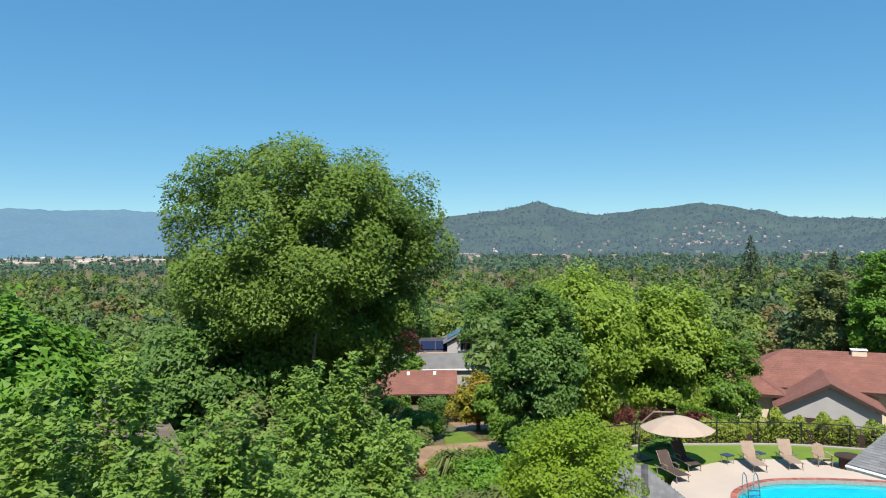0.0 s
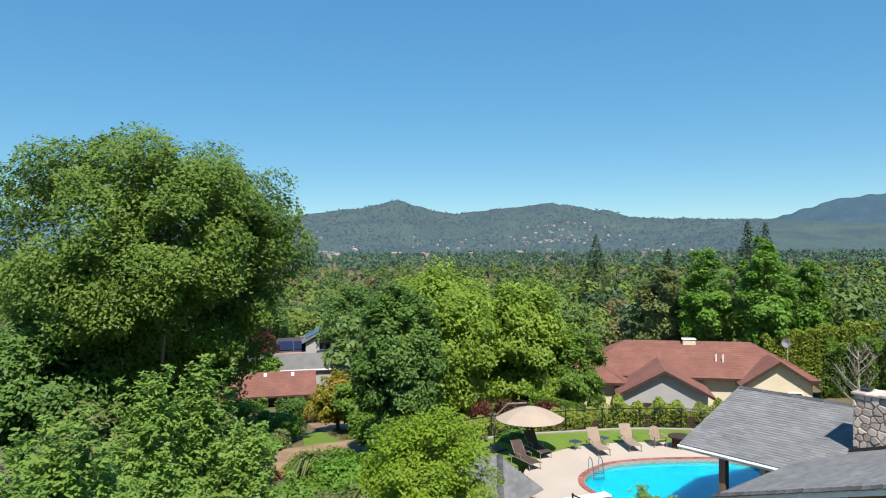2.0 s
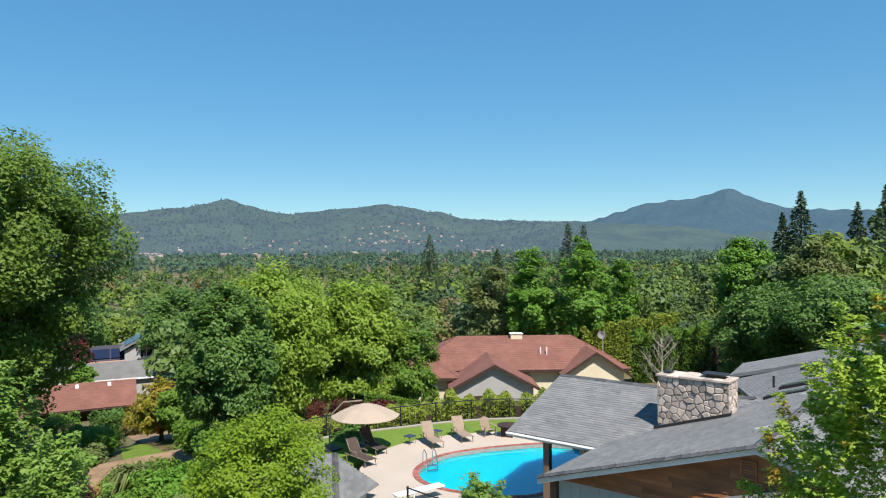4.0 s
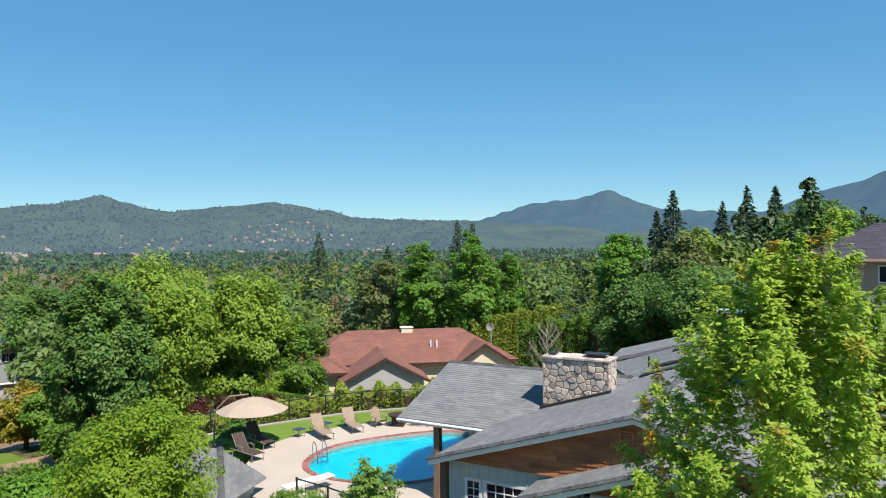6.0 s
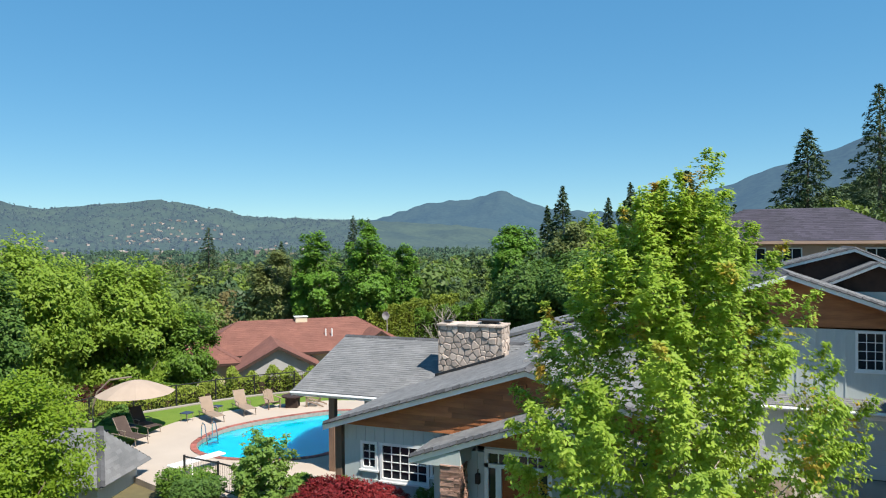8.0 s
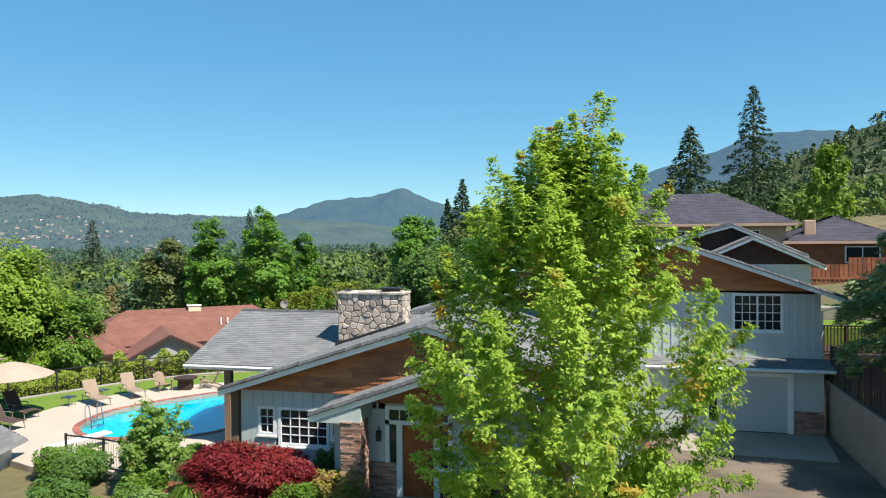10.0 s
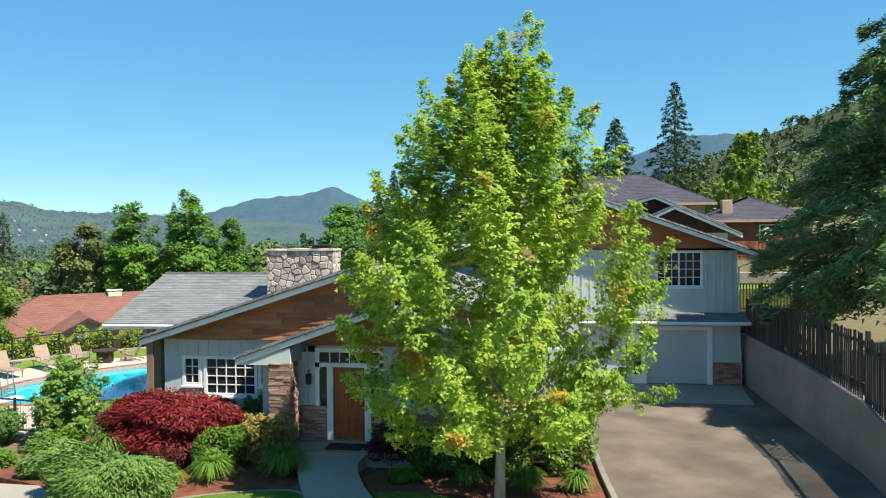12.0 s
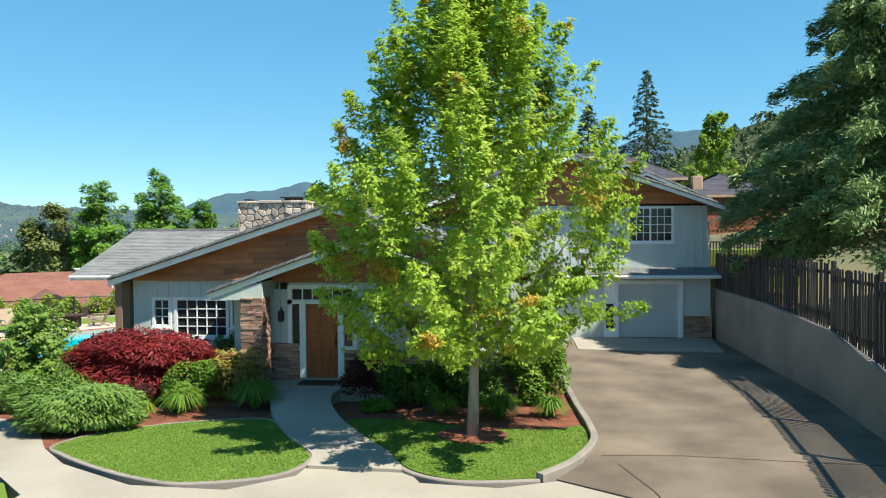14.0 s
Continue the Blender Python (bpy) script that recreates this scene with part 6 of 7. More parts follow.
tree_at(round_tree, -15.5, 110, 11.5, 5.5, 0.45, 14000, L_POPLAR, "green tree up the slope", 56, bottom=0.05)
tree_at(round_tree, -57.8, 62, -0.5, 3.0, 0.3, 12000, L_SHRUB, "green garden tree near the brown-roofed house", 57, bottom=0.05)
tree_at(round_tree, -60.0, 66, -1.2, 2.6, 0.26, 9000, L_ORANGE, "orange and yellow-green small tree", 58, bottom=0.05)
tree_at(round_tree, -66.0, 112, -1.6, 4.0, 0.4, 9000, L_PURPLE, "dark purple plum tree beside the far house", 59, name="purple_plum", bottom=0.05)
tree_at(round_tree, -65.3, 105, -5.0, 2.8, 0.36, 7000, L_SHRUB, "green tree before the grey roof", 60, bottom=0.05)
tree_at(round_tree, -59.0, 130, 3.5, 7.0, 0.5, 14000, L_DARK, "dark green trees behind the far house", 61, bottom=0.05)
tree_at(round_tree, -66.0, 150, 4.5, 8.0, 0.5, 14000, L_DARK, "dark green trees behind the far house", 62, bottom=0.05)
for i, (b, d, s, m) in enumerate(((-61.5, 40, 2.3, L_SHRUB), (-59, 36, 2.2, L_POPLAR), (-63, 33, 1.8, L_SHRUB), (-57, 33, 2.0, L_POPLAR), (-65, 30, 1.8, L_OLIVE), (-61, 27, 1.6, L_OLIVE), (-58.5, 24.5, 1.4, L_ROSE), (-63, 24, 1.6, L_OLIVE), (-66, 26, 1.5, L_DARK), (-60, 30, 1.5, L_OLIVE), (-55, 38, 2.0, L_SHRUB), (-69, 34, 2.4, L_DARK), (-75, 34, 3.0, L_DARK), (-83, 36, 3.5, L_DARK), (-90, 36, 3.0, L_POPLAR), (-47.5, 44, 1.4, L_OLIVE), (-44.5, 45, 1.2, L_PURPLE))):
    x, y = polar(b, d)
    shrub("shrub", (x, y, gz(x, y) - 0.05), s, s, s * (0.75 if -66.5 < b < -56 else 1.5), 0.2 if d > 30 else 0.14, 5500, m, "loose garden shrub on the slope", seed=70 + i)
for i, (b, d, hh) in enumerate(((-62, 38, 1.9), (-46.6, 49, 2.2), (-43.0, 56, 2.6), (-58.0, 29, 1.5))):
    x, y = polar(b, d)
    clump_grass("flax", (x, y, gz(x, y)), hh * 0.9, hh, 260, L_OLIVE, "bronze-green spiky flax in a garden bed", seed=90 + i, width=0.12)

for b, d in ((-48.5, 47), (-46.7, 47.5)):
    x, y = polar(b, d)
    shrub("clipped_barberry", (x, y, gz(x, y) - 0.05), 0.75, 0.75, 0.75 - 0.35 - gz(x, y), 0.1, 5000, L_PURPLE, "clipped dark red and green shrub beside the garden path", seed=int(90 - b))

# hedges
def hedge(name, a, b, width, height, leaf, n, mat, label, base=None, lumps=0.0):
    e = thing(name, label, "hedge", (a[0], a[1], base if base is not None else gz(*a)))
    a2, b2 = Vector((0, 0)), Vector((b[0] - a[0], b[1] - a[1]))
    d = b2.normalized()
    s = np.array([-d.y, d.x])
    t = rng.random(n)
    face = rng.random(n)
    across = np.where(face < 0.4, rng.uniform(-1, 1, n), np.where(rng.random(n) < 0.5, -1, 1) * (1 - 0.15 * rng.random(n) ** 2))
    up = np.where(face < 0.4, 1 - 0.06 * rng.random(n), rng.random(n))
    L = b2.length
    wob = 1 + lumps * (np.sin(t * L * 5.2) + 0.8 * np.sin(t * L * 2.1 + 1.3))
    p = np.stack([d.x * t * L, d.y * t * L, up * height * wob], 1)
    p[:, :2] += (across * width / 2 * wob)[:, None] * s
    dz = (base if base is not None else gz(*b)) - (base if base is not None else gz(*a))
    p[:, 2] += t * dz
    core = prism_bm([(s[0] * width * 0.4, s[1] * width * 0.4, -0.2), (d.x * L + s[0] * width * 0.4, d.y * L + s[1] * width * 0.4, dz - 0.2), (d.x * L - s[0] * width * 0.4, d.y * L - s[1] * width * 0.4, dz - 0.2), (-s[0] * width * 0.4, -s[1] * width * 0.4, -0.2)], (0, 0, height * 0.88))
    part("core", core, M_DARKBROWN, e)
    part("foliage", leaves("foliage", p, leaf, mat, lift=0.3, three=True), None, e)
    return e


hedge("hedge", (-27.3, 5.2), (-22.9, 16.7), 1.9, 1.05, 0.15, 16000, L_HEDGE, "loose yellow-green hedge behind the terrace fence", base=-1.2, lumps=0.16)
hedge("hedge", (-22.9, 16.7), (-14.0, 23.6), 2.0, 1.45, 0.15, 16000, L_HEDGE, "loose yellow-green hedge behind the terrace fence", base=-1.2, lumps=0.16)
hedge("clipped_hedge", polar(-45.5, 56), polar(-41.0, 60), 2.4, 3.2, 0.16, 14000, L_SHRUB, "clipped green hedge beside the garden path")
hedge("arborvitae_hedge", polar(-27.6, 80), polar(-20.3, 84), 2.2, 5.6, 0.30, 26000, L_HEDGE, "tall yellow-green arborvitae hedge", lumps=0.05)
hedge("shrub_row", polar(-23.3, 73), polar(-17.5, 71), 2.4, 4.6, 0.24, 13000, L_SHRUB, "loose row of green shrubs before the tall hedge", lumps=0.09)
hedge("arborvitae_hedge", polar(-12.4, 72), polar(-8.2, 74), 1.8, 5.2, 0.3, 9000, L_HEDGE, "tall yellow-green arborvitae hedge", lumps=0.05)

# conifers
def conifer_at(b, d, top, radius, n, label, seed, mat=L_CONIF, name="conifer", **kw):
    x, y = polar(b, d)
    z = gz(x, y) - 0.1
    return conifer(name, (x, y, z), top - z, radius, n, mat, label, seed=seed, **kw)


conifer_at(26.8, 28, 15.6, 5.6, 125000, "great blue-green spruce behind the fence", 101, L_SPRUCE, "spruce", leaf=0.23, droop=0.32, tiers=22, base=0.19)
conifer_at(41, 36, 18, 5.5, 12000, "great dark spruce behind the fence", 102, L_SPRUCE, "spruce", leaf=0.5, droop=0.35)
for i, (b, d, top, r) in enumerate(((10.2, 142, 35.0, 7.0), (5.8, 120, 25.0, 7.0), (-11.7, 150, 20, 5.0), (-6.5, 160, 21.0, 4.2), (-4.6, 155, 20.5, 3.8), (-8.2, 170, 18.5, 3.8), (-12.9, 165, 16.5, 4), (-28.4, 240, 17.5, 6.0), (-27.2, 240, 16.5, 6.0), (-39.4, 230, 13.5, 6.5), (-34.0, 230, 9.0, 5), (-73.5, 260, 6, 6), (-47.0, 120, 4.5, 4.5), (-71.0, 62, 2.5, 3.0))):
    conifer_at(b, d, top, r, 8500, "tall dark conifer standing above the trees", 110 + i, leaf=0.62 if d > 100 else 0.42, tiers=16, slim=0.35)
spire_tree("young_tree", (*polar(15.0, 78), gz(*polar(15.0, 78))), 11, 2.5, 1.0, 0.4, 7000, L_WILLOW, "bright green young tree on the slope", seed=140, shoots=30)

# bare pale tree before the red roof
bt = thing("bare_tree", "bare pale-branched small tree", "tree", (*polar(-21.4, 58), gz(*polar(-21.4, 58))))
bm = bmesh.new()
rr_ = random.Random(5)
tube(bm, [(0, 0, 0), (0.1, 0, 2.5), (0, 0.1, 5.5)], [0.12, 0.08, 0.02], 6)
for i in range(26):
    z = 1.5 + 3.6 * rr_.random()
    a = rr_.random() * 6.28
    ln = 0.6 + 1.4 * (1 - (z - 1.5) / 4.5)
    p, q = Vector((0.05, 0, z)), Vector((0.05 + ln * math.cos(a), ln * math.sin(a), z + ln * 1.1))
    tube(bm, [p, p.lerp(q, 0.5) + Vector((0, 0, -0.1)), q], [0.035, 0.022, 0.008], 4)
    for k in range(3):
        s = p.lerp(q, 0.4 + 0.2 * k)
        tube(bm, [s, s + Vector((rr_.uniform(-0.5, 0.5), rr_.uniform(-0.5, 0.5), 0.6))], [0.014, 0.005], 3)
part("branches", bm, M_PALEBARK, bt)

# ---- neighbouring houses ----


def hip_block(parent, x0, x1, y0, y1, eave, ridge, mat, over=0.5, gable_left=False, gable_right=False, label="", courses=True):
    """A hip or gable roof over a rectangle, ridge along x, with eave boards; coordinates of the parent."""
    a0, a1, b0, b1 = x0 - over, x1 + over, y0 - over, y1 + over
    run = (b1 - b0) / 2
    rl = a0 if gable_left else a0 + run
    rr = a1 if gable_right else a1 - run
    ym = (b0 + b1) / 2
    bm = bmesh.new()
    e = [bm.verts.new(p) for p in ((a0, b0, eave), (a1, b0, eave), (a1, b1, eave), (a0, b1, eave))]
    r = [bm.verts.new((rl, ym, ridge)), bm.verts.new((rr, ym, ridge))]
    for q in ((e[0], e[1], r[1], r[0]), (e[2], e[3], r[0], r[1]), (e[1], e[2], r[1]), (e[3], e[0], r[0]), (e[3], e[2], e[1], e[0])):
        bm.faces.new(q)
    o = part("roof", bm, mat, parent, label)
    if courses:
        for cs in ([(a0, b0, eave + 0.02), (a1, b0, eave + 0.02), (rr, ym, ridge + 0.02), (rl, ym, ridge + 0.02)], [(a1, b1, eave + 0.02), (a0, b1, eave + 0.02), (rl, ym, ridge + 0.02), (rr, ym, ridge + 0.02)],
                   [(a1, b0, eave + 0.02), (a1, b1, eave + 0.02), (rr, ym, ridge + 0.02)], [(a0, b1, eave + 0.02), (a0, b0, eave + 0.02), (rl, ym, ridge + 0.02)]):
            if abs(Vector(cs[-1]).x - cs[0][0]) > 0.1 or len(cs) == 4:
                shingles(o, cs, 0.3, mat, 0.6)
    for p, q in (((a0, b0), (a1, b0)), ((a1, b0), (a1, b1)), ((a1, b1), (a0, b1)), ((a0, b1), (a0, b0))):
        d = (Vector(q) - Vector(p)).normalized()
        s = Vector((-d.y, d.x, 0)) * 0.06
        part("eave_board", prism_bm([(p[0], p[1], eave - 0.22), (q[0], q[1], eave - 0.22), (q[0], q[1], eave + 0.01), (p[0], p[1], eave + 0.01)], s), M_DARKBROWN if mat is M_REDSHINGLE else M_PEACH if mat is M_DARKSHINGLE else M_WHITE, o)
    return o


def plain_window(parent, x, y, z, w, h, turn=0, name="window"):
    """A framed window on a wall face, turned about the upright."""
    p = part(name, box_bm((-w / 2, -0.03, 0), (w / 2, 0.01, h)), M_GLASS, parent, "dark window with pale frame")
    p.matrix_basis = pose(x, y, z, 0, 0, turn)
    bm = bmesh.new()
    t = 0.09
    for a, b in (((-w / 2 - t, -t), (w / 2 + t, 0)), ((-w / 2 - t, h), (w / 2 + t, h + t)), ((-w / 2 - t, 0), (-w / 2, h)), ((w / 2, 0), (w / 2 + t, h)), ((-0.03, 0), (0.03, h))):
        box(bm, (a[0], -0.07, a[1]), (b[0], 0.01, b[1]))
    part("frame", bm, M_WHITE, p)
    return p


# red-roofed bungalow below the terrace
rh = thing("bungalow", "cream stucco bungalow with red-brown shingle hip roofs", "house", (-39.1, 39.1, -5.4), 40)
part("wall", box_bm((-4.2, -4.1, -3.0), (16.0, 4.3, 3.2)), M_CREAM, rh)
hip_block(rh, -4.2, 16.0, -4.1, 4.3, 3.3, 6.0, M_REDSHINGLE, 0.7, label="red-brown shingle hip roof")
part("wall", box_bm((-6.4, -6.8, -3.0), (-1.0, -2.0, 3.0)), M_CREAM, rh)
hip_block(rh, -6.4, -0.8, -6.8, -1.4, 3.1, 4.9, M_REDSHINGLE, 0.7, label="red-brown shingle hip roof")
# front gable with a grey wall, and a cream gable further on
for gx0, gx1, gy, gh, ge, wmat in ((-0.6, 6.4, -9.6, 4.75, 2.75, M_GREYWALL), (10.2, 15.6, -6.0, 5.2, 3.2, M_CREAM)):
    gm, half = (gx0 + gx1) / 2, (gx1 - gx0) / 2 + 0.6
    for s in (-1, 1):
        cs = [(gm + s * half, gy - 0.5, ge - 0.2), (gm + s * half, -2.0, ge - 0.2), (gm, -2.0, gh), (gm, gy - 0.5, gh)]
        rp = part("roof", prism_bm([Vector(c) - Vector((0, 0, 0.16)) for c in cs], (0, 0, 0.15)), M_REDSHINGLE, rh, "red-brown shingle gable roof")
        shingles(rp, cs if s > 0 else [cs[1], cs[0], cs[3], cs[2]], 0.3, M_REDSHINGLE, 0.6)
        part("rake_board", prism_bm([Vector(cs[0]) - Vector((0, 0.03, 0.24)), Vector(cs[3]) - Vector((0, 0.03, 0.24)), Vector(cs[3]) - Vector((0, 0.03, -0.02)), Vector(cs[0]) - Vector((0, 0.03, -0.02))], (0, 0.06, 0)), M_DARKBROWN, rp)
    part("gable", prism_bm([(gx0, gy, -3.0), (gx1, gy, -3.0), (gx1, gy, ge), (gm, gy, gh - 0.25), (gx0, gy, ge)], (0, 0.2, 0)), wmat, rh, "gable wall")
    part("wall", box_bm((gx0, gy + 0.2, -3.0), (gx0 + 0.2, -3.8, ge)), M_CREAM, rh)
    part("wall", box_bm((gx1 - 0.2, gy + 0.2, -3.0), (gx1, -3.8, ge)), M_CREAM, rh)
part("garden_wall", box_bm((4.0, -11.0, -3.0), (11.5, -10.8, 1.3)), M_WHITE, rh, "white garden wall")
# Dark panel on the solid gable, put in for the carport's shaded depth.
part("carport_opening", box_bm((0.2, -9.62, -0.2), (4.2, -9.59, 1.9)), M_DARKBROWN, rh)
part("chimney", box_bm((5.5, -0.5, 5.4), (6.7, 0.4, 6.2), 0.05), M_CREAM, rh, "cream chimney")
part("chimney_cap", box_bm((5.42, -0.58, 6.2), (6.78, 0.48, 6.28), 0.03), M_WHITE, rh)
plain_window(rh, -5.0, -6.82, 0.9, 0.8, 1.4)
plain_window(rh, -2.6, -6.82, 0.9, 0.8, 1.4)
plain_window(rh, -4.22, -1.0, 0.9, 2.0, 1.4, -90)
plain_window(rh, 12.0, -6.02, 0.9, 1.2, 1.5)
plain_window(rh, 14.2, -6.02, 0.9, 1.0, 1.5)
for x, y in ((8.2, -2.6), (8.8, -2.7)):
    part("vent_pipe", tube_bm([(x, y, 4.2), (x, y, 5.2)], 0.07, 6), M_WHITE, rh)
sd = thing("satellite_dish", "grey satellite dish on a pole", "satellite dish", (-28.3, 50.4, -4.5))
part("pole", tube_bm([(0, 0, 0), (0, 0, 4.6)], 0.05, 6), M_GREYWALL, sd)
bm = bmesh.new()
c = bm.verts.new((0, -0.2, 4.9))
rg = [bm.verts.new((0.45 * math.cos(a), -0.3, 4.9 + 0.45 * math.sin(a))) for a in np.arange(0, 6.28, 0.45)]
for i in range(len(rg)):
    bm.faces.new((c, rg[i], rg[(i + 1) % len(rg)]))
dd = part("dish", bm, M_GREYWALL, sd)
dd.modifiers.new("thick", "SOLIDIFY").thickness = 0.02

# house with solar panels, far down the slope
sh = thing("far_house", "two-storey grey house with solar panels on its roofs", "house", (*polar(-63.0, 133), -13.2), 64)
part("wall", box_bm((-7, -4, -1.0), (7, 4, 4.6)), M_GREYWALL, sh)
hip_block(sh, -7, 7, -4, 4, 4.6, 6.6, M_DARKSHINGLE, 0.6, label="grey shingle roof", courses=False)
part("wall", box_bm((1.2, -5.0, 3.0), (7.8, 3.0, 6.2)), M_GREYWALL, sh)
for s in (-1, 1):
    cs = [(4.5 + s * 4.0, -5.6, 6.1), (4.5 + s * 4.0, 3.5, 6.1), (4.5, 3.5, 8.2), (4.5, -5.6, 8.2)]
    part("roof", prism_bm(cs, (0, 0, 0.15)), M_GREYROOF, sh, "grey gable roof")
    part("solar_panel", prism_bm([Vector(cs[0]).lerp(Vector(cs[3]), 0.2) + Vector((0, 2, 0.22)), Vector(cs[1]).lerp(Vector(cs[2]), 0.2) + Vector((0, -1, 0.22)), Vector(cs[1]).lerp(Vector(cs[2]), 0.85) + Vector((0, -1, 0.22)), Vector(cs[0]).lerp(Vector(cs[3]), 0.85) + Vector((0, 2, 0.22))], (0, 0, 0.06)), M_SOLAR, sh)
part("gable", prism_bm([(1.2, -5.02, 6.1), (7.8, -5.02, 6.1), (4.5, -5.02, 7.9)], (0, 0.1, 0)), M_GREYWALL, sh)
plain_window(sh, 4.5, -5.04, 5.0, 1.8, 1.2)
for x in (-6.4, -3.6, -0.8):
    part("solar_panel", prism_bm([(x, -4.2, 4.98), (x + 2.6, -4.2, 4.98), (x + 2.6, -1.4, 6.1), (x, -1.4, 6.1)], (0, 0, 0.06)), M_SOLAR, sh)
gr = thing("grey_outbuilding", "long low building with a pale grey roof", "house", (-91.5, 27.5, -12.0), 64)
part("wall", box_bm((-9.5, -3, -1), (9.5, 3, 4.5)), M_GREYWALL, gr)
hip_block(gr, -9.5, 9.5, -3, 3, 4.5, 6.3, M_GREYROOF, 0.5, True, True, "pale grey roof", courses=False)
# low brown-roofed house
bh = thing("brown_house", "low dark house with a red-brown roof and deep porch", "house", (-82.3, 21.0, -11.4), 64)
part("wall", box_bm((-5.5, -2.5, -1), (5.5, 4, 2.7)), M_DARKBROWN, bh)
hip_block(bh, -5.8, 5.8, -3.8, 4.5, 2.7, 5.0, M_REDSHINGLE, 0.4, True, True, "red-brown shingle roof")
for x in (-5.5, -2, 2, 5.5):
    part("post", box_bm((x - 0.1, -3.9, -1), (x + 0.1, -3.7, 2.7)), M_DARKBROWN, bh)
for x in (-4, -0.5, 3):
    part("roof_vent", box_bm((x, -0.6, 4.3), (x + 0.4, -0.2, 4.95)), M_WHITE, bh)
pu = thing("patio_umbrella", "closed-in brown patio umbrella", "umbrella", (-76.6, 12.6, gz(-76.6, 12.6)))
part("pole", tube_bm([(0, 0, 0), (0, 0, 3.0)], 0.04, 6), M_DARKBROWN, pu)
bm = bmesh.new()
bmesh.ops.create_cone(bm, cap_ends=True, segments=8, radius1=1.9, radius2=0.05, depth=0.8, matrix=Matrix.Translation((0, 0, 2.7)))
part("canopy", bm, M_REDSHINGLE, pu)
# garden shed with a blue roof
bs = thing("garden_shed", "small shed with a dark blue roof", "shed", (-53.4, 27.8, gz(-53.4, 27.8)), 40)
part("wall", box_bm((-2.0, -1.5, -0.5), (2.0, 1.5, 2.6)), M_DARKBROWN, bs)
hip_block(bs, -2.0, 2.0, -1.5, 1.5, 2.6, 3.9, M_TOWEL, 0.4, True, True, "dark blue roof", courses=False)
rs = thing("garden_shed", "small shed with a red-brown wall", "shed", (-50.5, 30.8, gz(-50.5, 30.8)), 40)
part("wall", box_bm((-1.2, -1.0, -0.5), (1.2, 1.0, 2.3)), M_ORANGEWOOD, rs)
hip_block(rs, -1.2, 1.2, -1.0, 1.0, 2.3, 3.1, M_GREYWALL, 0.3, True, True, "grey roof", courses=False)
tq = thing("shade_sail", "turquoise canvas shade on four poles", "shade sail", (-52.5, 43.2, gz(-52.5, 43.2)), 30)
part("canvas", prism_bm([(-2.0, -0.9, 6.9), (2.0, -0.9, 7.3), (2.0, 0.9, 7.5), (-2.0, 0.9, 7.1)], (0, 0, 0.05)), M_TURQ, tq)
for x, y in ((-2, -0.9), (2, -0.9), (2, 0.9), (-2, 0.9)):
    part("pole", tube_bm([(x, y, 0), (x, y, 7.1)], 0.06, 5), M_GREYWALL, tq)

# uphill house
nh = thing("uphill_house", "peach stucco house with charcoal hip roofs", "house", (17.0, 44.0, gz(17, 44)), -3)
b0 = 7.4 - gz(17, 44)
part("wall", box_bm((-14.2, -3.5, -1), (1.5, 5, b0 + 0.8)), M_PEACH, nh)
hip_block(nh, -14.2, 1.5, -3.5, 5, b0 + 0.8, b0 + 3.4, M_DARKSHINGLE, 0.8, label="charcoal shingle hip roof")
part("wall", box_bm((1.5, -3.3, -1), (9.5, 4.8, b0 - 0.6)), M_ORANGEWOOD, nh, "orange-brown timber wall")
hip_block(nh, 1.9, 9.5, -3.3, 4.8, b0 - 0.6, b0 + 1.4, M_DARKSHINGLE, 0.7, label="charcoal shingle hip roof")
for x in (-12, -9, -6.5, -3.5, -1):
    plain_window(nh, x, -3.52, b0 - 0.9, 1.2, 1.1)
plain_window(nh, 6.8, -3.32, b0 - 2.2, 2.2, 1.1)
part("chimney", box_bm((2.9, -2.9, b0 - 0.4), (3.7, -2.1, b0 + 1.0), 0.04), M_PEACH, nh, "peach stucco chimney")
# Board row stands in for the uphill house's orange lower storey.
bf = thing("lower_storey_boards", "orange-brown timber boards standing in for a lower storey", "fence", (21.0, 38.0, gz(21, 38)))
z_t = 4.6 - gz(21, 38)
for i in range(26):
    part("board", box_bm((-2.0 + i * 0.3, 0, -0.5), (-1.74 + i * 0.3, 0.04, z_t + (1.0 if i > 9 else 0.5))), M_ORANGEWOOD, bf)
part("rail", box_bm((-2.1, -0.05, z_t - 0.6), (6, 0.0, z_t - 0.45)), M_ORANGEWOOD, bf)

# timber deck railing behind the garage and the path beyond it
dk = thing("deck_railing", "brown timber deck railing behind the garage", "railing", (13.2, 13.6, 2.2))
part("deck", box_bm((0, 0, -0.3), (4.6, 4.0, 0.0)), M_DARKBROWN, dk)
part("top_rail", box_bm((0.0, -0.06, 1.22), (4.6, 0.08, 1.28), 0.008), M_DARKBROWN, dk)
part("bottom_rail", box_bm((0.0, -0.03, 0.12), (4.6, 0.03, 0.2)), M_DARKBROWN, dk)
bal = finish(box_bm((-0.022, -0.022, 0.2), (0.022, 0.022, 1.22)), "baluster", M_DARKBROWN)
for i in range(35):
    o = part("baluster", bal, None, dk)
    o.location = (0.08 + i * 0.13, 0, 0)
for x in (0.05, 1.6, 3.1, 4.55):
    part("post", box_bm((x - 0.05, -0.05, -0.3), (x + 0.05, 0.05, 1.32)), M_DARKBROWN, dk)
for x in (0.3, 2.3, 4.3):
    part("post", box_bm((x - 0.07, 3.7, -3.0), (x + 0.07, 3.84, 0.0)), M_DARKBROWN, dk)
    part("post", box_bm((x - 0.07, 0.1, -3.0), (x + 0.07, 0.24, -0.3)), M_DARKBROWN, dk)

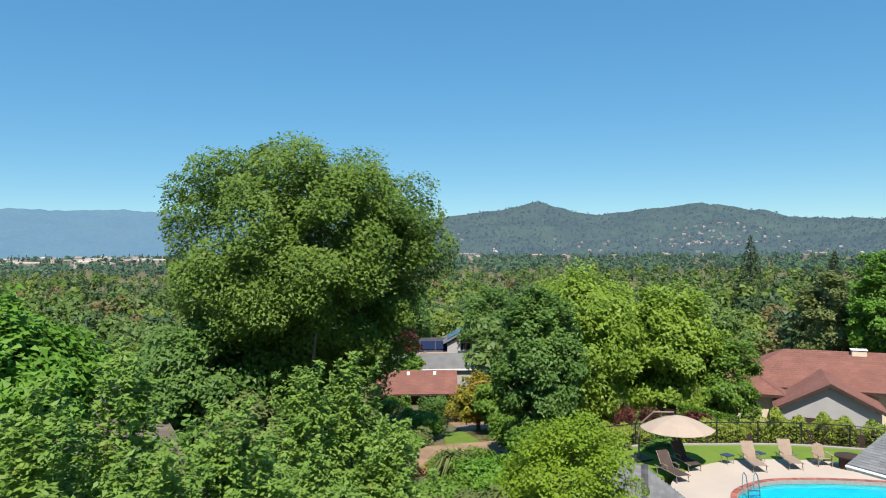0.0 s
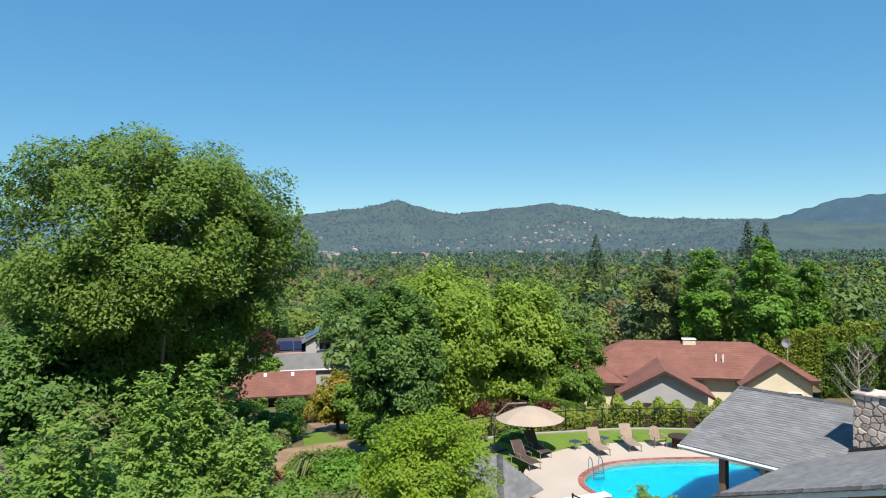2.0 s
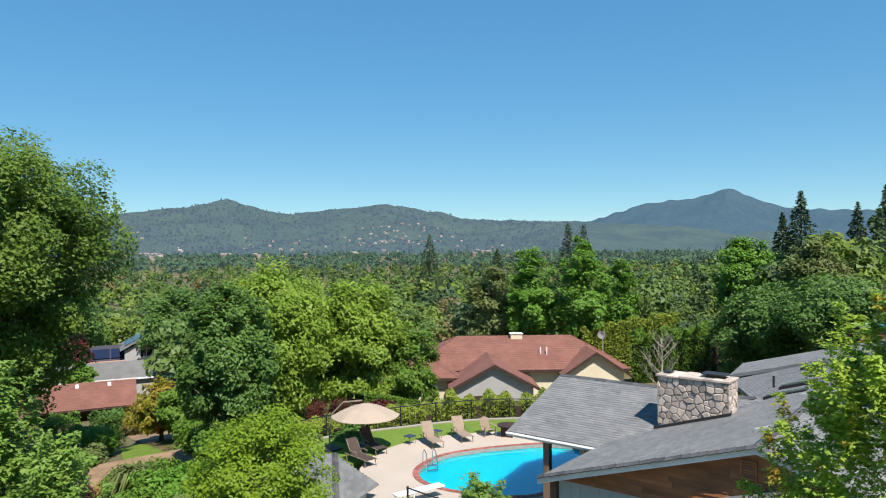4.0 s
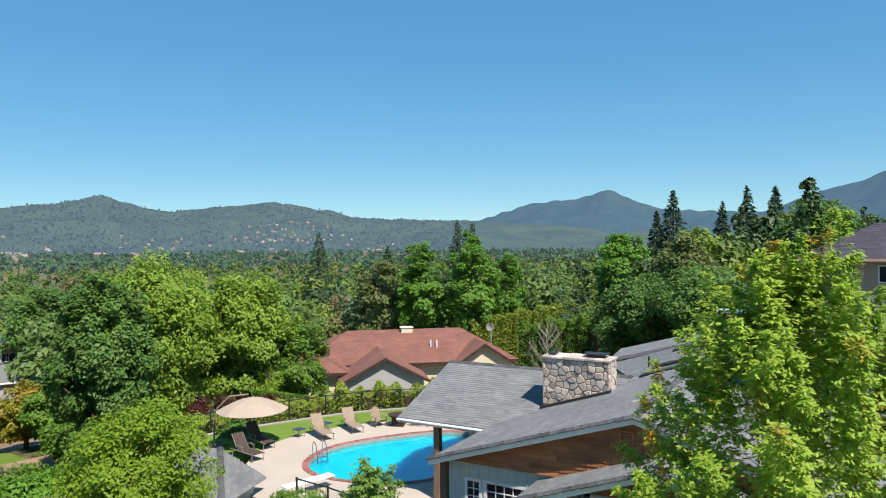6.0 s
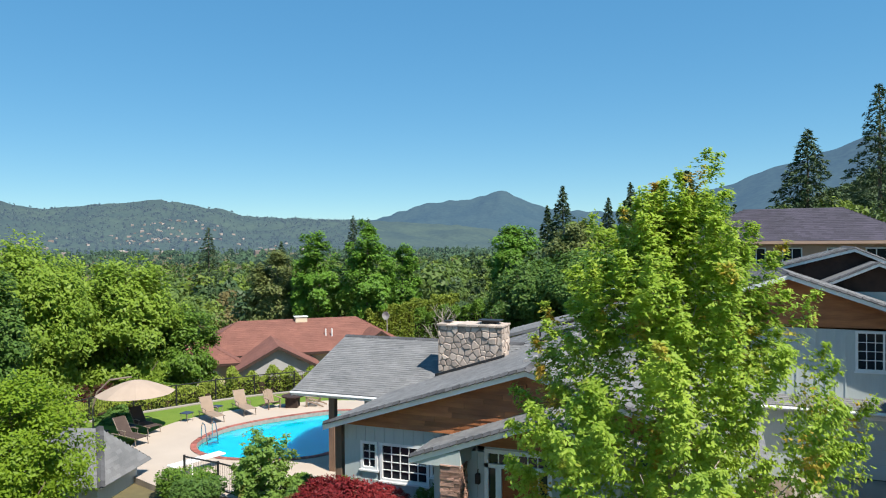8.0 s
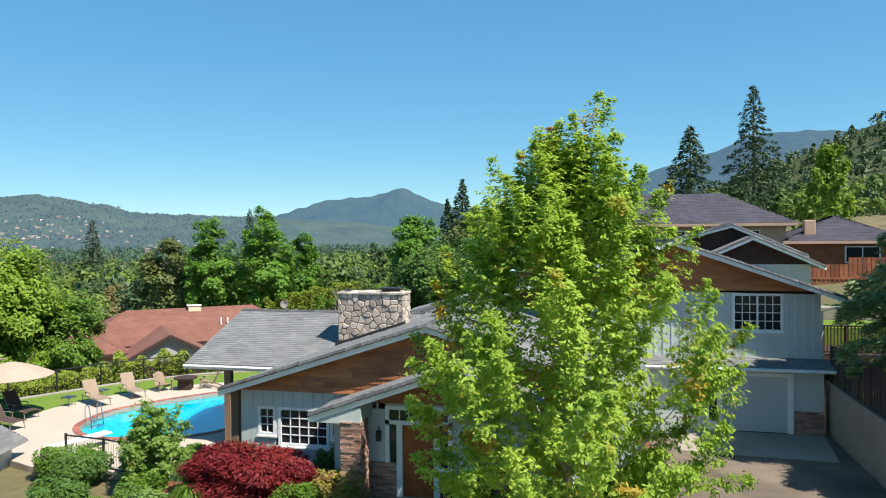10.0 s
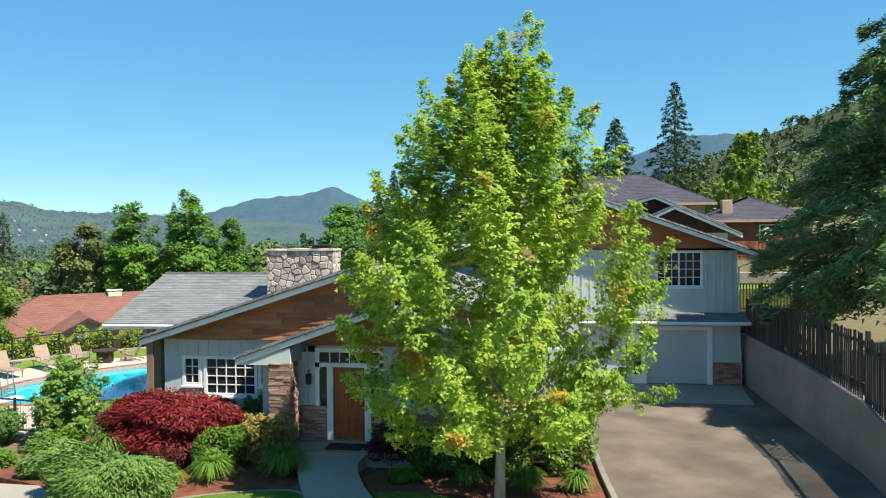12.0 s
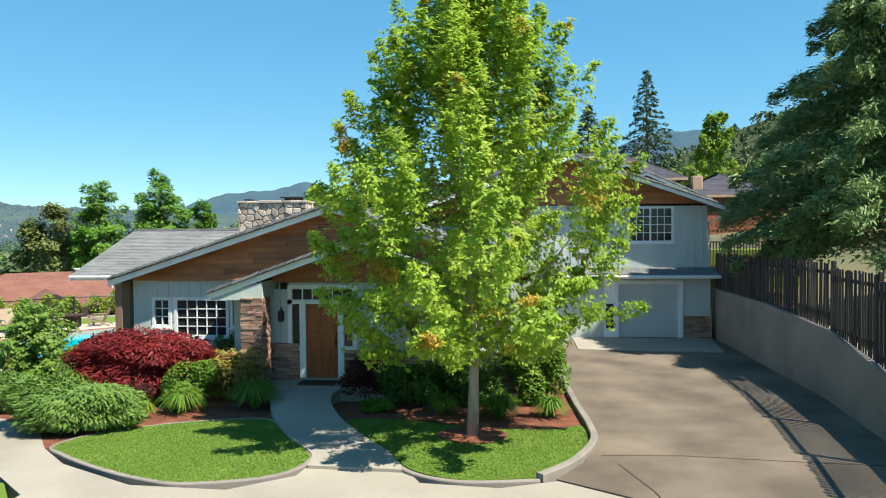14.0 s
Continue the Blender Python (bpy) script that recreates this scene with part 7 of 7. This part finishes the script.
# above-ground pool on a timber deck
ap = thing("above_ground_pool", "round above-ground pool with turquoise water and timber deck", "pool", (-1.5, 32.0, gz(-1.5, 32)))
ap.matrix_basis = ap.matrix_basis @ Matrix.Diagonal((0.5, 0.5, 1, 1))
zt = 4.9 - gz(-1.5, 32)
bm = bmesh.new()
bmesh.ops.create_cone(bm, cap_ends=True, segments=32, radius1=2.3, radius2=2.3, depth=1.3, matrix=Matrix.Translation((0, 0, zt - 0.75)))
part("wall", bm, M_DARKBROWN, ap)
bm = bmesh.new()
bmesh.ops.create_cone(bm, cap_ends=True, segments=32, radius1=2.1, radius2=2.1, depth=0.1, matrix=Matrix.Translation((0, 0, zt - 0.12)))
part("water", bm, material("pale_pool_water", (0.10, 0.45, 0.48), 0.05, (0.12, 0.5, 0.52), 1.5), ap)
bm = bmesh.new()
for i in range(32):
    a, b = 2 * math.pi * i / 32, 2 * math.pi * (i + 1) / 32
    prism(bm, [(2.1 * math.cos(a), 2.1 * math.sin(a), zt - 0.1), (2.38 * math.cos(a), 2.38 * math.sin(a), zt - 0.1), (2.38 * math.cos(b), 2.38 * math.sin(b), zt - 0.1), (2.1 * math.cos(b), 2.1 * math.sin(b), zt - 0.1)], (0, 0, 0.08))
part("rim", bm, M_WHITE, ap, "pale rim")
for i in range(16):
    part("board", box_bm((-0.6 + i * 0.27, -2.9, -1.0), (-0.35 + i * 0.27, -2.86, zt - 0.5)), M_ORANGEWOOD, ap)
part("deck", box_bm((-0.6, -2.86, zt - 0.6), (3.7, -2.2, zt - 0.5)), M_ORANGEWOOD, ap)

# gravel bank and paths on the western slope
for pts, m, nm, lb in (([(-62, 16), (-58, 22), (-30, 7), (-30, 4.5)], M_DRYGRASS, "dry_bank", "dry earth bank below the terrace"), ([(-45, 21), (-40, 33), (-37.8, 31), (-41, 19)], M_CONCRETE, "garden_path", "pale garden path beside the hedge"), ([(-58, 23), (-50, 32), (-44, 27), (-50, 19)], M_DRYGRASS, "garden_bed", "dry mulched garden bed"), ([polar(-62.8, 66), polar(-57.5, 66), polar(-57.8, 52), polar(-62.5, 51)], M_LAWN, "garden_lawn", "green lawn of a neighbouring garden")):
    quad = [Vector((*p, gz(*p))) for p in pts]
    bm = bmesh.new()
    n = 10
    grid = [[None] * (n + 1) for _ in range(n + 1)]
    for i in range(n + 1):
        for j in range(n + 1):
            q = quad[0].lerp(quad[1], i / n).lerp(quad[3].lerp(quad[2], i / n), j / n)
            grid[i][j] = bm.verts.new((q.x, q.y, gz(q.x, q.y) + 0.12))
    for i in range(n):
        for j in range(n):
            bm.faces.new((grid[i][j], grid[i + 1][j], grid[i + 1][j + 1], grid[i][j + 1]))
    tagged(part(nm, bm, m), lb, "ground", kind="structure")

# low retaining wall of the terraced garden, with dry grass on top
tb = thing("garden_terrace", "low brown earth-coloured retaining wall with dry grass on top", "retaining wall", (*polar(-66.5, 44.5), -5.2))
q0, q1, q2, q3 = (Vector((*polar(b, d), 0)) - Vector((*polar(-66.5, 44.5), 0)) for b, d in ((-67.5, 44.5), (-58.0, 47.0), (-58.5, 51.5), (-67.0, 49.5)))
for i in range(18):
    a_, c_ = q0.lerp(q1, i / 18), q0.lerp(q1, (i + 1) / 18 - 0.002)
    d_ = (q3 - q0).normalized() * 0.4
    hgt = 1.35 + random.uniform(-0.08, 0.08) + 0.25 * math.sin(i * 0.5)
    part("block", prism_bm([a_, c_, c_ + d_, a_ + d_], (0, 0, hgt)), M_BANK, tb)
part("dry_grass", prism_bm([q0 + Vector((0, 0, 0.9)), q1 + Vector((0, 0, 0.9)), q2 + Vector((0, 0, 1.2)), q3 + Vector((0, 0, 1.2))], (0, 0, 0.35)), M_DRYGRASS, tb, "dry straw-coloured grass")
for i, (b, d, s, m) in enumerate(((-65.4, 42.5, 0.9, L_PURPLE), (-63.6, 43.0, 0.8, L_ROSE), (-61.2, 42.0, 1.0, L_OLIVE), (-59.6, 41.5, 0.9, L_ROSE), (-62.4, 39.5, 0.8, L_PURPLE), (-60.4, 37.5, 0.9, L_ROSE))):
    x, y = polar(b, d)
    shrub("barberry", (x, y, gz(x, y) - 0.05), s, s, s * 1.0, 0.1, 3000, m, "low reddish shrub before the garden wall", seed=230 + i)

# ---- woods, hills ----


def woods(name, spots, mat, label, per=70, leaf=0.34, clumps=9):
    """Many trees seen from afar: each a handful of rounded leaf clumps. spots: x, y, z of the foot, height, radius, pointedness."""
    s = np.array(spots, float)
    n = len(s)
    d = rng.normal(size=(n, clumps, 3))
    d /= np.linalg.norm(d, axis=2, keepdims=True)
    zf = 0.14 + 0.66 * ((np.arange(clumps)[None, :] + rng.random((n, clumps))) / clumps) ** 0.8
    shrink = np.where(s[:, 5:6] > 0.5, 1.05 - zf * 1.15, 1.0 - 0.55 * np.clip(zf - 0.45, 0, 1) ** 1.3 * 2.0)
    reach = s[:, 4:5] * shrink * (0.35 + 0.4 * rng.random((n, clumps)))
    a = np.arctan2(d[:, :, 1], d[:, :, 0])
    cx, cy, cz = s[:, 0:1] + reach * np.cos(a), s[:, 1:2] + reach * np.sin(a), s[:, 2:3] + s[:, 3:4] * zf
    cr = s[:, 4:5] * (0.22 + 0.30 * rng.random((n, clumps))) * np.where(s[:, 5:6] > 0.5, 0.35 + 0.6 * shrink, 1.0)
    ch = np.minimum(cr * 0.9, s[:, 3:4] * 0.3) * np.where(s[:, 5:6] > 0.5, 1.5, 1.0)
    k = np.repeat(np.arange(n), per)
    c = rng.integers(0, clumps, n * per)
    o = rng.normal(size=(n * per, 3))
    o /= np.linalg.norm(o, axis=1, keepdims=True)
    o[:, 2] = np.where(rng.random(n * per) < 0.6, np.abs(o[:, 2]), o[:, 2])
    ctr = np.stack([cx[k, c], cy[k, c], cz[k, c]], 1)
    p = ctr + o * np.stack([cr[k, c], cr[k, c], ch[k, c]], 1) * (0.8 + 0.28 * rng.random((n * per, 1)))
    me = leaves(name, p, s[k, 4] * leaf * 1.6, mat, lift=-0.1, slim=0.75, loose=0.42, three=True, out_from=ctr)
    return tagged(new(name, me), label, "woods", kind="stuff")


def scatter(count, b0, b1, d0, d1, h, seed, clear=(), pointed=0.15, tall=1.3):
    r = np.random.default_rng(seed)
    out = []
    while len(out) < count:
        b, u = r.uniform(b0, b1), r.random()
        d = math.sqrt(d0 * d0 + u * (d1 * d1 - d0 * d0)) if d1 < 3 * d0 else d0 * (d1 / d0) ** u
        x, y = polar(b, d)
        if any((x - cx) ** 2 + (y - cy) ** 2 < cr * cr for cx, cy, cr in clear):
            continue
        hh = h * r.uniform(0.6, 1.25)
        point = 0.75 if r.random() < pointed else 0.1
        out.append((x, y, gz(x, y) - 0.5, hh * (tall if point > 0.5 else 1.0), hh * (0.27 if point > 0.5 else 0.52), point))
    return out


def mixed_woods(name, spots, label, per, leaf, seed):
    """Trees of four leaf colours growing among one another."""
    r = random.Random(seed)
    bins = [[], [], [], []]
    for p in spots:
        u = r.random()
        bins[1 if p[5] > 0.5 or u < 0.22 else 2 if u < 0.42 else 3 if u < 0.47 else 0].append(p)
    for mat, word, b in zip((L_WOODS, L_WOODS_DARK, L_WOODS_LIGHT, L_WOODS_BROWN), ("green", "dark green", "light green", "brownish"), bins):
        if b:
            woods(name, b, mat, word + " " + label, per, leaf)


CLEAR = ((-111, 45, 16), (-91, 27, 13), (-82, 20, 13), (-53, 28, 8), (-33, 41, 17), (17, 44, 20), (-1, 32, 9), (-68, 12, 14), (-45, 25, 12), (-101, 36, 13), (-96, 28, 10))
mixed_woods("near_woods", scatter(190, -100, -16, 92, 160, 9.5, 1, CLEAR), "green trees of the valley gardens", 1000, 0.080, 1)
mixed_woods("middle_woods", scatter(420, -100, -16, 160, 310, 11, 8, CLEAR), "green trees of the valley", 440, 0.118, 2)
mixed_woods("valley_woods", scatter(1500, -100, -12, 310, 950, 12, 2, CLEAR, 0.22, 1.5), "trees filling the valley floor", 140, 0.185, 6)
mixed_woods("slope_woods", scatter(64, -16, -1.5, 85, 190, 10.5, 4, CLEAR, 0.3, 1.4) + scatter(26, -1.5, 8, 90, 190, 6.5, 24, CLEAR, 0.3, 1.4) + scatter(60, 8, 45, 100, 190, 6.5, 14, CLEAR), "trees up the slope", 700, 0.096, 3)
mixed_woods("upper_woods", scatter(160, -16, 45, 190, 420, 10, 15, CLEAR), "trees further up the slope", 500, 0.115, 4)
mixed_woods("garden_trees", scatter(44, -100, -70, 60, 100, 8, 6, CLEAR), "garden trees on the slope", 1100, 0.07, 5)
mixed_woods("garden_trees", scatter(12, -30, -20, 92, 112, 6, 7, CLEAR) + scatter(12, -19.5, -14, 66, 100, 6, 17, CLEAR), "garden trees behind the hedge", 1500, 0.07, 5)


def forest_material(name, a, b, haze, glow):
    """Far wooded hills: a patchy canopy, with haze painted in as surface emission."""
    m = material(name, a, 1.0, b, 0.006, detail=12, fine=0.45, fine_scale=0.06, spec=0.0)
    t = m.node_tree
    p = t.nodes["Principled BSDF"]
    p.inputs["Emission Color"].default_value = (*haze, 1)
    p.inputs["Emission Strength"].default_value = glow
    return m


def hills(name, profile, dist, depth, mat, label, rough=0.0, foot=-30.0, n=240, rows=26, seed=0):
    """A range of hills along bearings: profile of (bearing, elevation angle) as seen from the forecourt."""
    bs, es = [p[0] for p in profile], [p[1] for p in profile]
    bm = bmesh.new()
    grid = []
    for i in range(n + 1):
        b = bs[0] + (bs[-1] - bs[0]) * i / n
        e = float(np.interp(b, bs, es))
        e = sum(float(np.interp(b + o, bs, es)) for o in (-0.4, 0, 0.4)) / 3
        col = []
        for j in range(rows + 1):
            u = j / rows
            d = dist - depth * (1 - u) if u <= 1 else dist
            top = 9.0 + dist * math.tan(radians(e))
            x, y = polar(b, d)
            nz = noise.fractal(Vector((x * 0.0022, y * 0.0022, seed)), 1.0, 2.0, 5) 
            fine = noise.noise(Vector((x * 0.02, y * 0.02, seed + 3.0)))
            z = foot + (top - foot) * (u ** 1.25) + rough * depth * nz * math.sin(math.pi * min(u, 1)) * 0.5 + fine * 0.0018 * dist * (0.3 + u)
            col.append(bm.verts.new((x, y, z)))
        x, y = polar(b, dist + depth * 0.6)
        col.append(bm.verts.new((x, y, foot)))
        grid.append(col)
    for a, c in zip(grid, grid[1:]):
        for j in range(len(a) - 1):
            bm.faces.new((a[j], c[j], c[j + 1], a[j + 1]))
    o = part(name, bm, mat, smooth=True)
    return tagged(o, label, "hills", kind="structure")


# Bluish emission puts the distance haze into the surfaces of trees and hills.
M_FARTREES = forest_material("painted_haze_distant_trees", (0.070, 0.115, 0.055), (0.040, 0.075, 0.042), (0.12, 0.19, 0.22), 0.13)
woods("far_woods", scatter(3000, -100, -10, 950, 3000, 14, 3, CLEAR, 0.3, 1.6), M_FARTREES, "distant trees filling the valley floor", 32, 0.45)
M_HILLTREES = forest_material("painted_haze_hill_trees", (0.062, 0.086, 0.050), (0.044, 0.066, 0.044), (0.118, 0.172, 0.285), 0.42)
M_FAR = forest_material("far_hills_painted_haze", (0.035, 0.06, 0.06), (0.025, 0.05, 0.055), (0.16, 0.29, 0.46), 0.62)
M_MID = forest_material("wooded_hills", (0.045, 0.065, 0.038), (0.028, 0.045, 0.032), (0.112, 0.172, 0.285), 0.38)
M_PEAK = forest_material("mountain_painted_haze", (0.035, 0.055, 0.042), (0.024, 0.042, 0.036), (0.085, 0.160, 0.32), 0.42)
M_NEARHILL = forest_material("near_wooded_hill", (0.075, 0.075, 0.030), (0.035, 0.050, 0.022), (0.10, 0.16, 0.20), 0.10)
# The blue of far hills, mountain and ridge is haze painted as glow.
hills("far_hills", [(-112, 2.6), (-94.5, 2.88), (-90.4, 2.76), (-87.5, 2.9), (-83.6, 2.73), (-70, 2.5), (-60, 2.3)], 4300, 900, M_FAR, "far wooded hills, blue with painted haze", 0.05, seed=1)
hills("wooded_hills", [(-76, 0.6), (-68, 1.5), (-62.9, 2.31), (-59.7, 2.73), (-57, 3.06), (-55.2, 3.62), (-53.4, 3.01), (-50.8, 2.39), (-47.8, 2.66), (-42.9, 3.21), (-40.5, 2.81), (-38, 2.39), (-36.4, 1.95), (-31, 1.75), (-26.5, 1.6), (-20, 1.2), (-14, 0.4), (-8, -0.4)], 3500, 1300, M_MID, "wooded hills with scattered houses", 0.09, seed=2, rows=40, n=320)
hills("mountain", [(-34, 0.8), (-28, 1.5), (-26.3, 1.75), (-22.9, 2.91), (-18.7, 3.33), (-16.5, 3.99), (-14.7, 3.14), (-13.0, 2.45), (-10.2, 2.2), (-2, 1.9)], 4000, 900, M_PEAK, "wooded mountain with a peak, blue-green with painted haze", 0.06, seed=3)
hills("hazy_ridge", [(-8, 1.0), (-1.8, 3.4), (1.0, 4.0), (2.9, 4.95), (7.7, 6.2), (9.7, 7.1), (12.1, 7.4), (17.3, 7.15), (24, 7.0), (40, 7.5)], 2600, 900, M_PEAK, "wooded ridge with painted haze", 0.05, seed=4)
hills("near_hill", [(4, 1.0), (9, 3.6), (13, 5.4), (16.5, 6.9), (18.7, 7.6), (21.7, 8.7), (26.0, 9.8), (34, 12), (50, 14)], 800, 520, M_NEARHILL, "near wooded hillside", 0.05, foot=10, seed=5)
# houses scattered on the far hillside and the town in the valley
r_ = np.random.default_rng(9)
quads = []


def tiny_house(x, y, z, w, d, h, a):
    c, s = math.cos(a), math.sin(a)
    p = [(x + c * u - s * v, y + s * u + c * v) for u, v in ((-w, -d), (w, -d), (w, d), (-w, d))]
    lo, hi = [(*q, z - 6) for q in p], [(*q, z + h) for q in p]
    for i in range(4):
        quads.extend([lo[i], lo[(i + 1) % 4], hi[(i + 1) % 4], hi[i]])
    r0, r1 = ((p[0][0] + p[3][0]) / 2, (p[0][1] + p[3][1]) / 2, z + h * 1.5), ((p[1][0] + p[2][0]) / 2, (p[1][1] + p[2][1]) / 2, z + h * 1.5)
    quads.extend([hi[0], hi[1], r1, r0, hi[2], hi[3], r0, r1])


bpy.context.view_layer.update()
dg = bpy.context.evaluated_depsgraph_get()
hill_ob = bpy.data.objects["wooded_hills"]
near_hill = bpy.data.objects["near_hill"]
spots = []
for i in range(1100):
    x, y = polar(r_.uniform(4, 48), r_.uniform(330, 800))
    hit, loc, _, _ = near_hill.ray_cast(Vector((x, y, 900)), Vector((0, 0, -1)))
    if hit and r_.random() < 0.9:
        h = r_.uniform(6, 14)
        spots.append((x, y, loc.z - 1, h, h * r_.uniform(0.3, 0.5), 0.6 if r_.random() < 0.35 else 0.1))
woods("hill_woods", spots, L_FARWOODS, "mixed trees covering the hillside", 60, 0.32)
spots = []
for i in range(5200):
    x, y = polar(r_.uniform(-66, -27), r_.uniform(2250, 3490))
    hit, loc, _, _ = hill_ob.ray_cast(Vector((x, y, 900)), Vector((0, 0, -1)))
    if hit:
        h = r_.uniform(6, 14)
        spots.append((x, y, loc.z - 2, h, h * r_.uniform(0.3, 0.6), 0.6 if r_.random() < 0.4 else 0.1))
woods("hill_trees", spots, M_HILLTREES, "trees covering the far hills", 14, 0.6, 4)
for i in range(110):
    b = -42.5 + r_.normal() * 2.2 if i < 60 else r_.uniform(-62, -33)
    d = r_.uniform(2450, 2900) if i < 60 else r_.uniform(2300, 2800)
    x, y = polar(b, d)
    hit, loc, _, _ = hill_ob.ray_cast(Vector((x, y, 900)), Vector((0, 0, -1)))
    if hit:
        tiny_house(x, y, loc.z, r_.uniform(3.5, 7), r_.uniform(3, 4.5), r_.uniform(3, 4.5), r_.uniform(0, 3))
for i in range(70):
    b = r_.uniform(-95, -84) if i < 45 else r_.uniform(-70, -30)
    x, y = polar(b, r_.uniform(1400, 2600))
    tiny_house(x, y, gz(x, y) + 6, r_.uniform(6, 20), r_.uniform(5, 9), r_.uniform(3, 6), r_.uniform(0, 3))
me = mesh_from("distant_houses", np.array(quads), len(quads) // 4, material("distant_walls", (0.36, 0.31, 0.28), 0.9, (0.24, 0.19, 0.17), 0.01, island=0.4))
tagged(new("distant_houses", me), "pale distant houses on the hillside and in the valley", "houses", kind="stuff")

# planting up the slope behind the garage
for i, (x, y, s, m) in enumerate(((15.5, 19, 0.9, L_HEDGE), (17.5, 20.5, 1.0, L_SHRUB), (19.5, 22, 1.1, L_HEDGE), (16.0, 24, 1.0, L_OLIVE), (18.5, 27, 1.2, L_SHRUB), (21.5, 26, 1.3, L_HEDGE), (14.8, 30, 1.3, L_SHRUB), (24, 30, 1.6, L_OLIVE), (27, 34, 1.8, L_SHRUB), (12.5, 33, 1.2, L_SHRUB))):
    shrub("slope_shrub", (x, y, gz(x, y) - 0.05), s, s, s * 0.9, 0.14, 4000, m, "loose green shrub on the slope", seed=160 + i)
slab("slope_lawn", [(13.6, 16.8), (19.0, 16.8), (19.5, 20), (13.6, 20)], 1.0, 3.0, M_LAWN, "small green lawn behind the deck", "lawn")
slab("slope_path", [(13.6, 20.1), (20.0, 20.1), (20.5, 21.2), (13.6, 21.2)], 1.0, 3.6, M_CONCRETE, "pale path behind the deck", "path")

for i, (b, d, s, m) in enumerate(((-66.5, 78, 2.2, L_SHRUB), (-63.5, 80, 2.0, L_DARK), (-61.0, 76, 2.4, L_ORANGE), (-64.8, 68, 1.9, L_SHRUB), (-64.2, 62, 2.0, L_POPLAR), (-66.8, 60, 2.2, L_DARK), (-57.3, 54, 2.0, L_SHRUB), (-65.2, 52, 1.6, L_OLIVE), (-67.0, 48, 2.0, L_SHRUB), (-66.0, 50, 1.5, L_POPLAR), (-49.5, 40, 1.3, L_OLIVE), (-46.0, 40, 1.2, L_DARK), (-43.5, 50, 1.3, L_PURPLE), (-42.0, 47, 1.2, L_DARK))):
    x, y = polar(b, d)
    shrub("garden_shrub", (x, y, gz(x, y) - 0.05), s, s, s * 1.4, 0.22, 4500, m, "rounded shrub in a neighbouring garden", seed=190 + i)
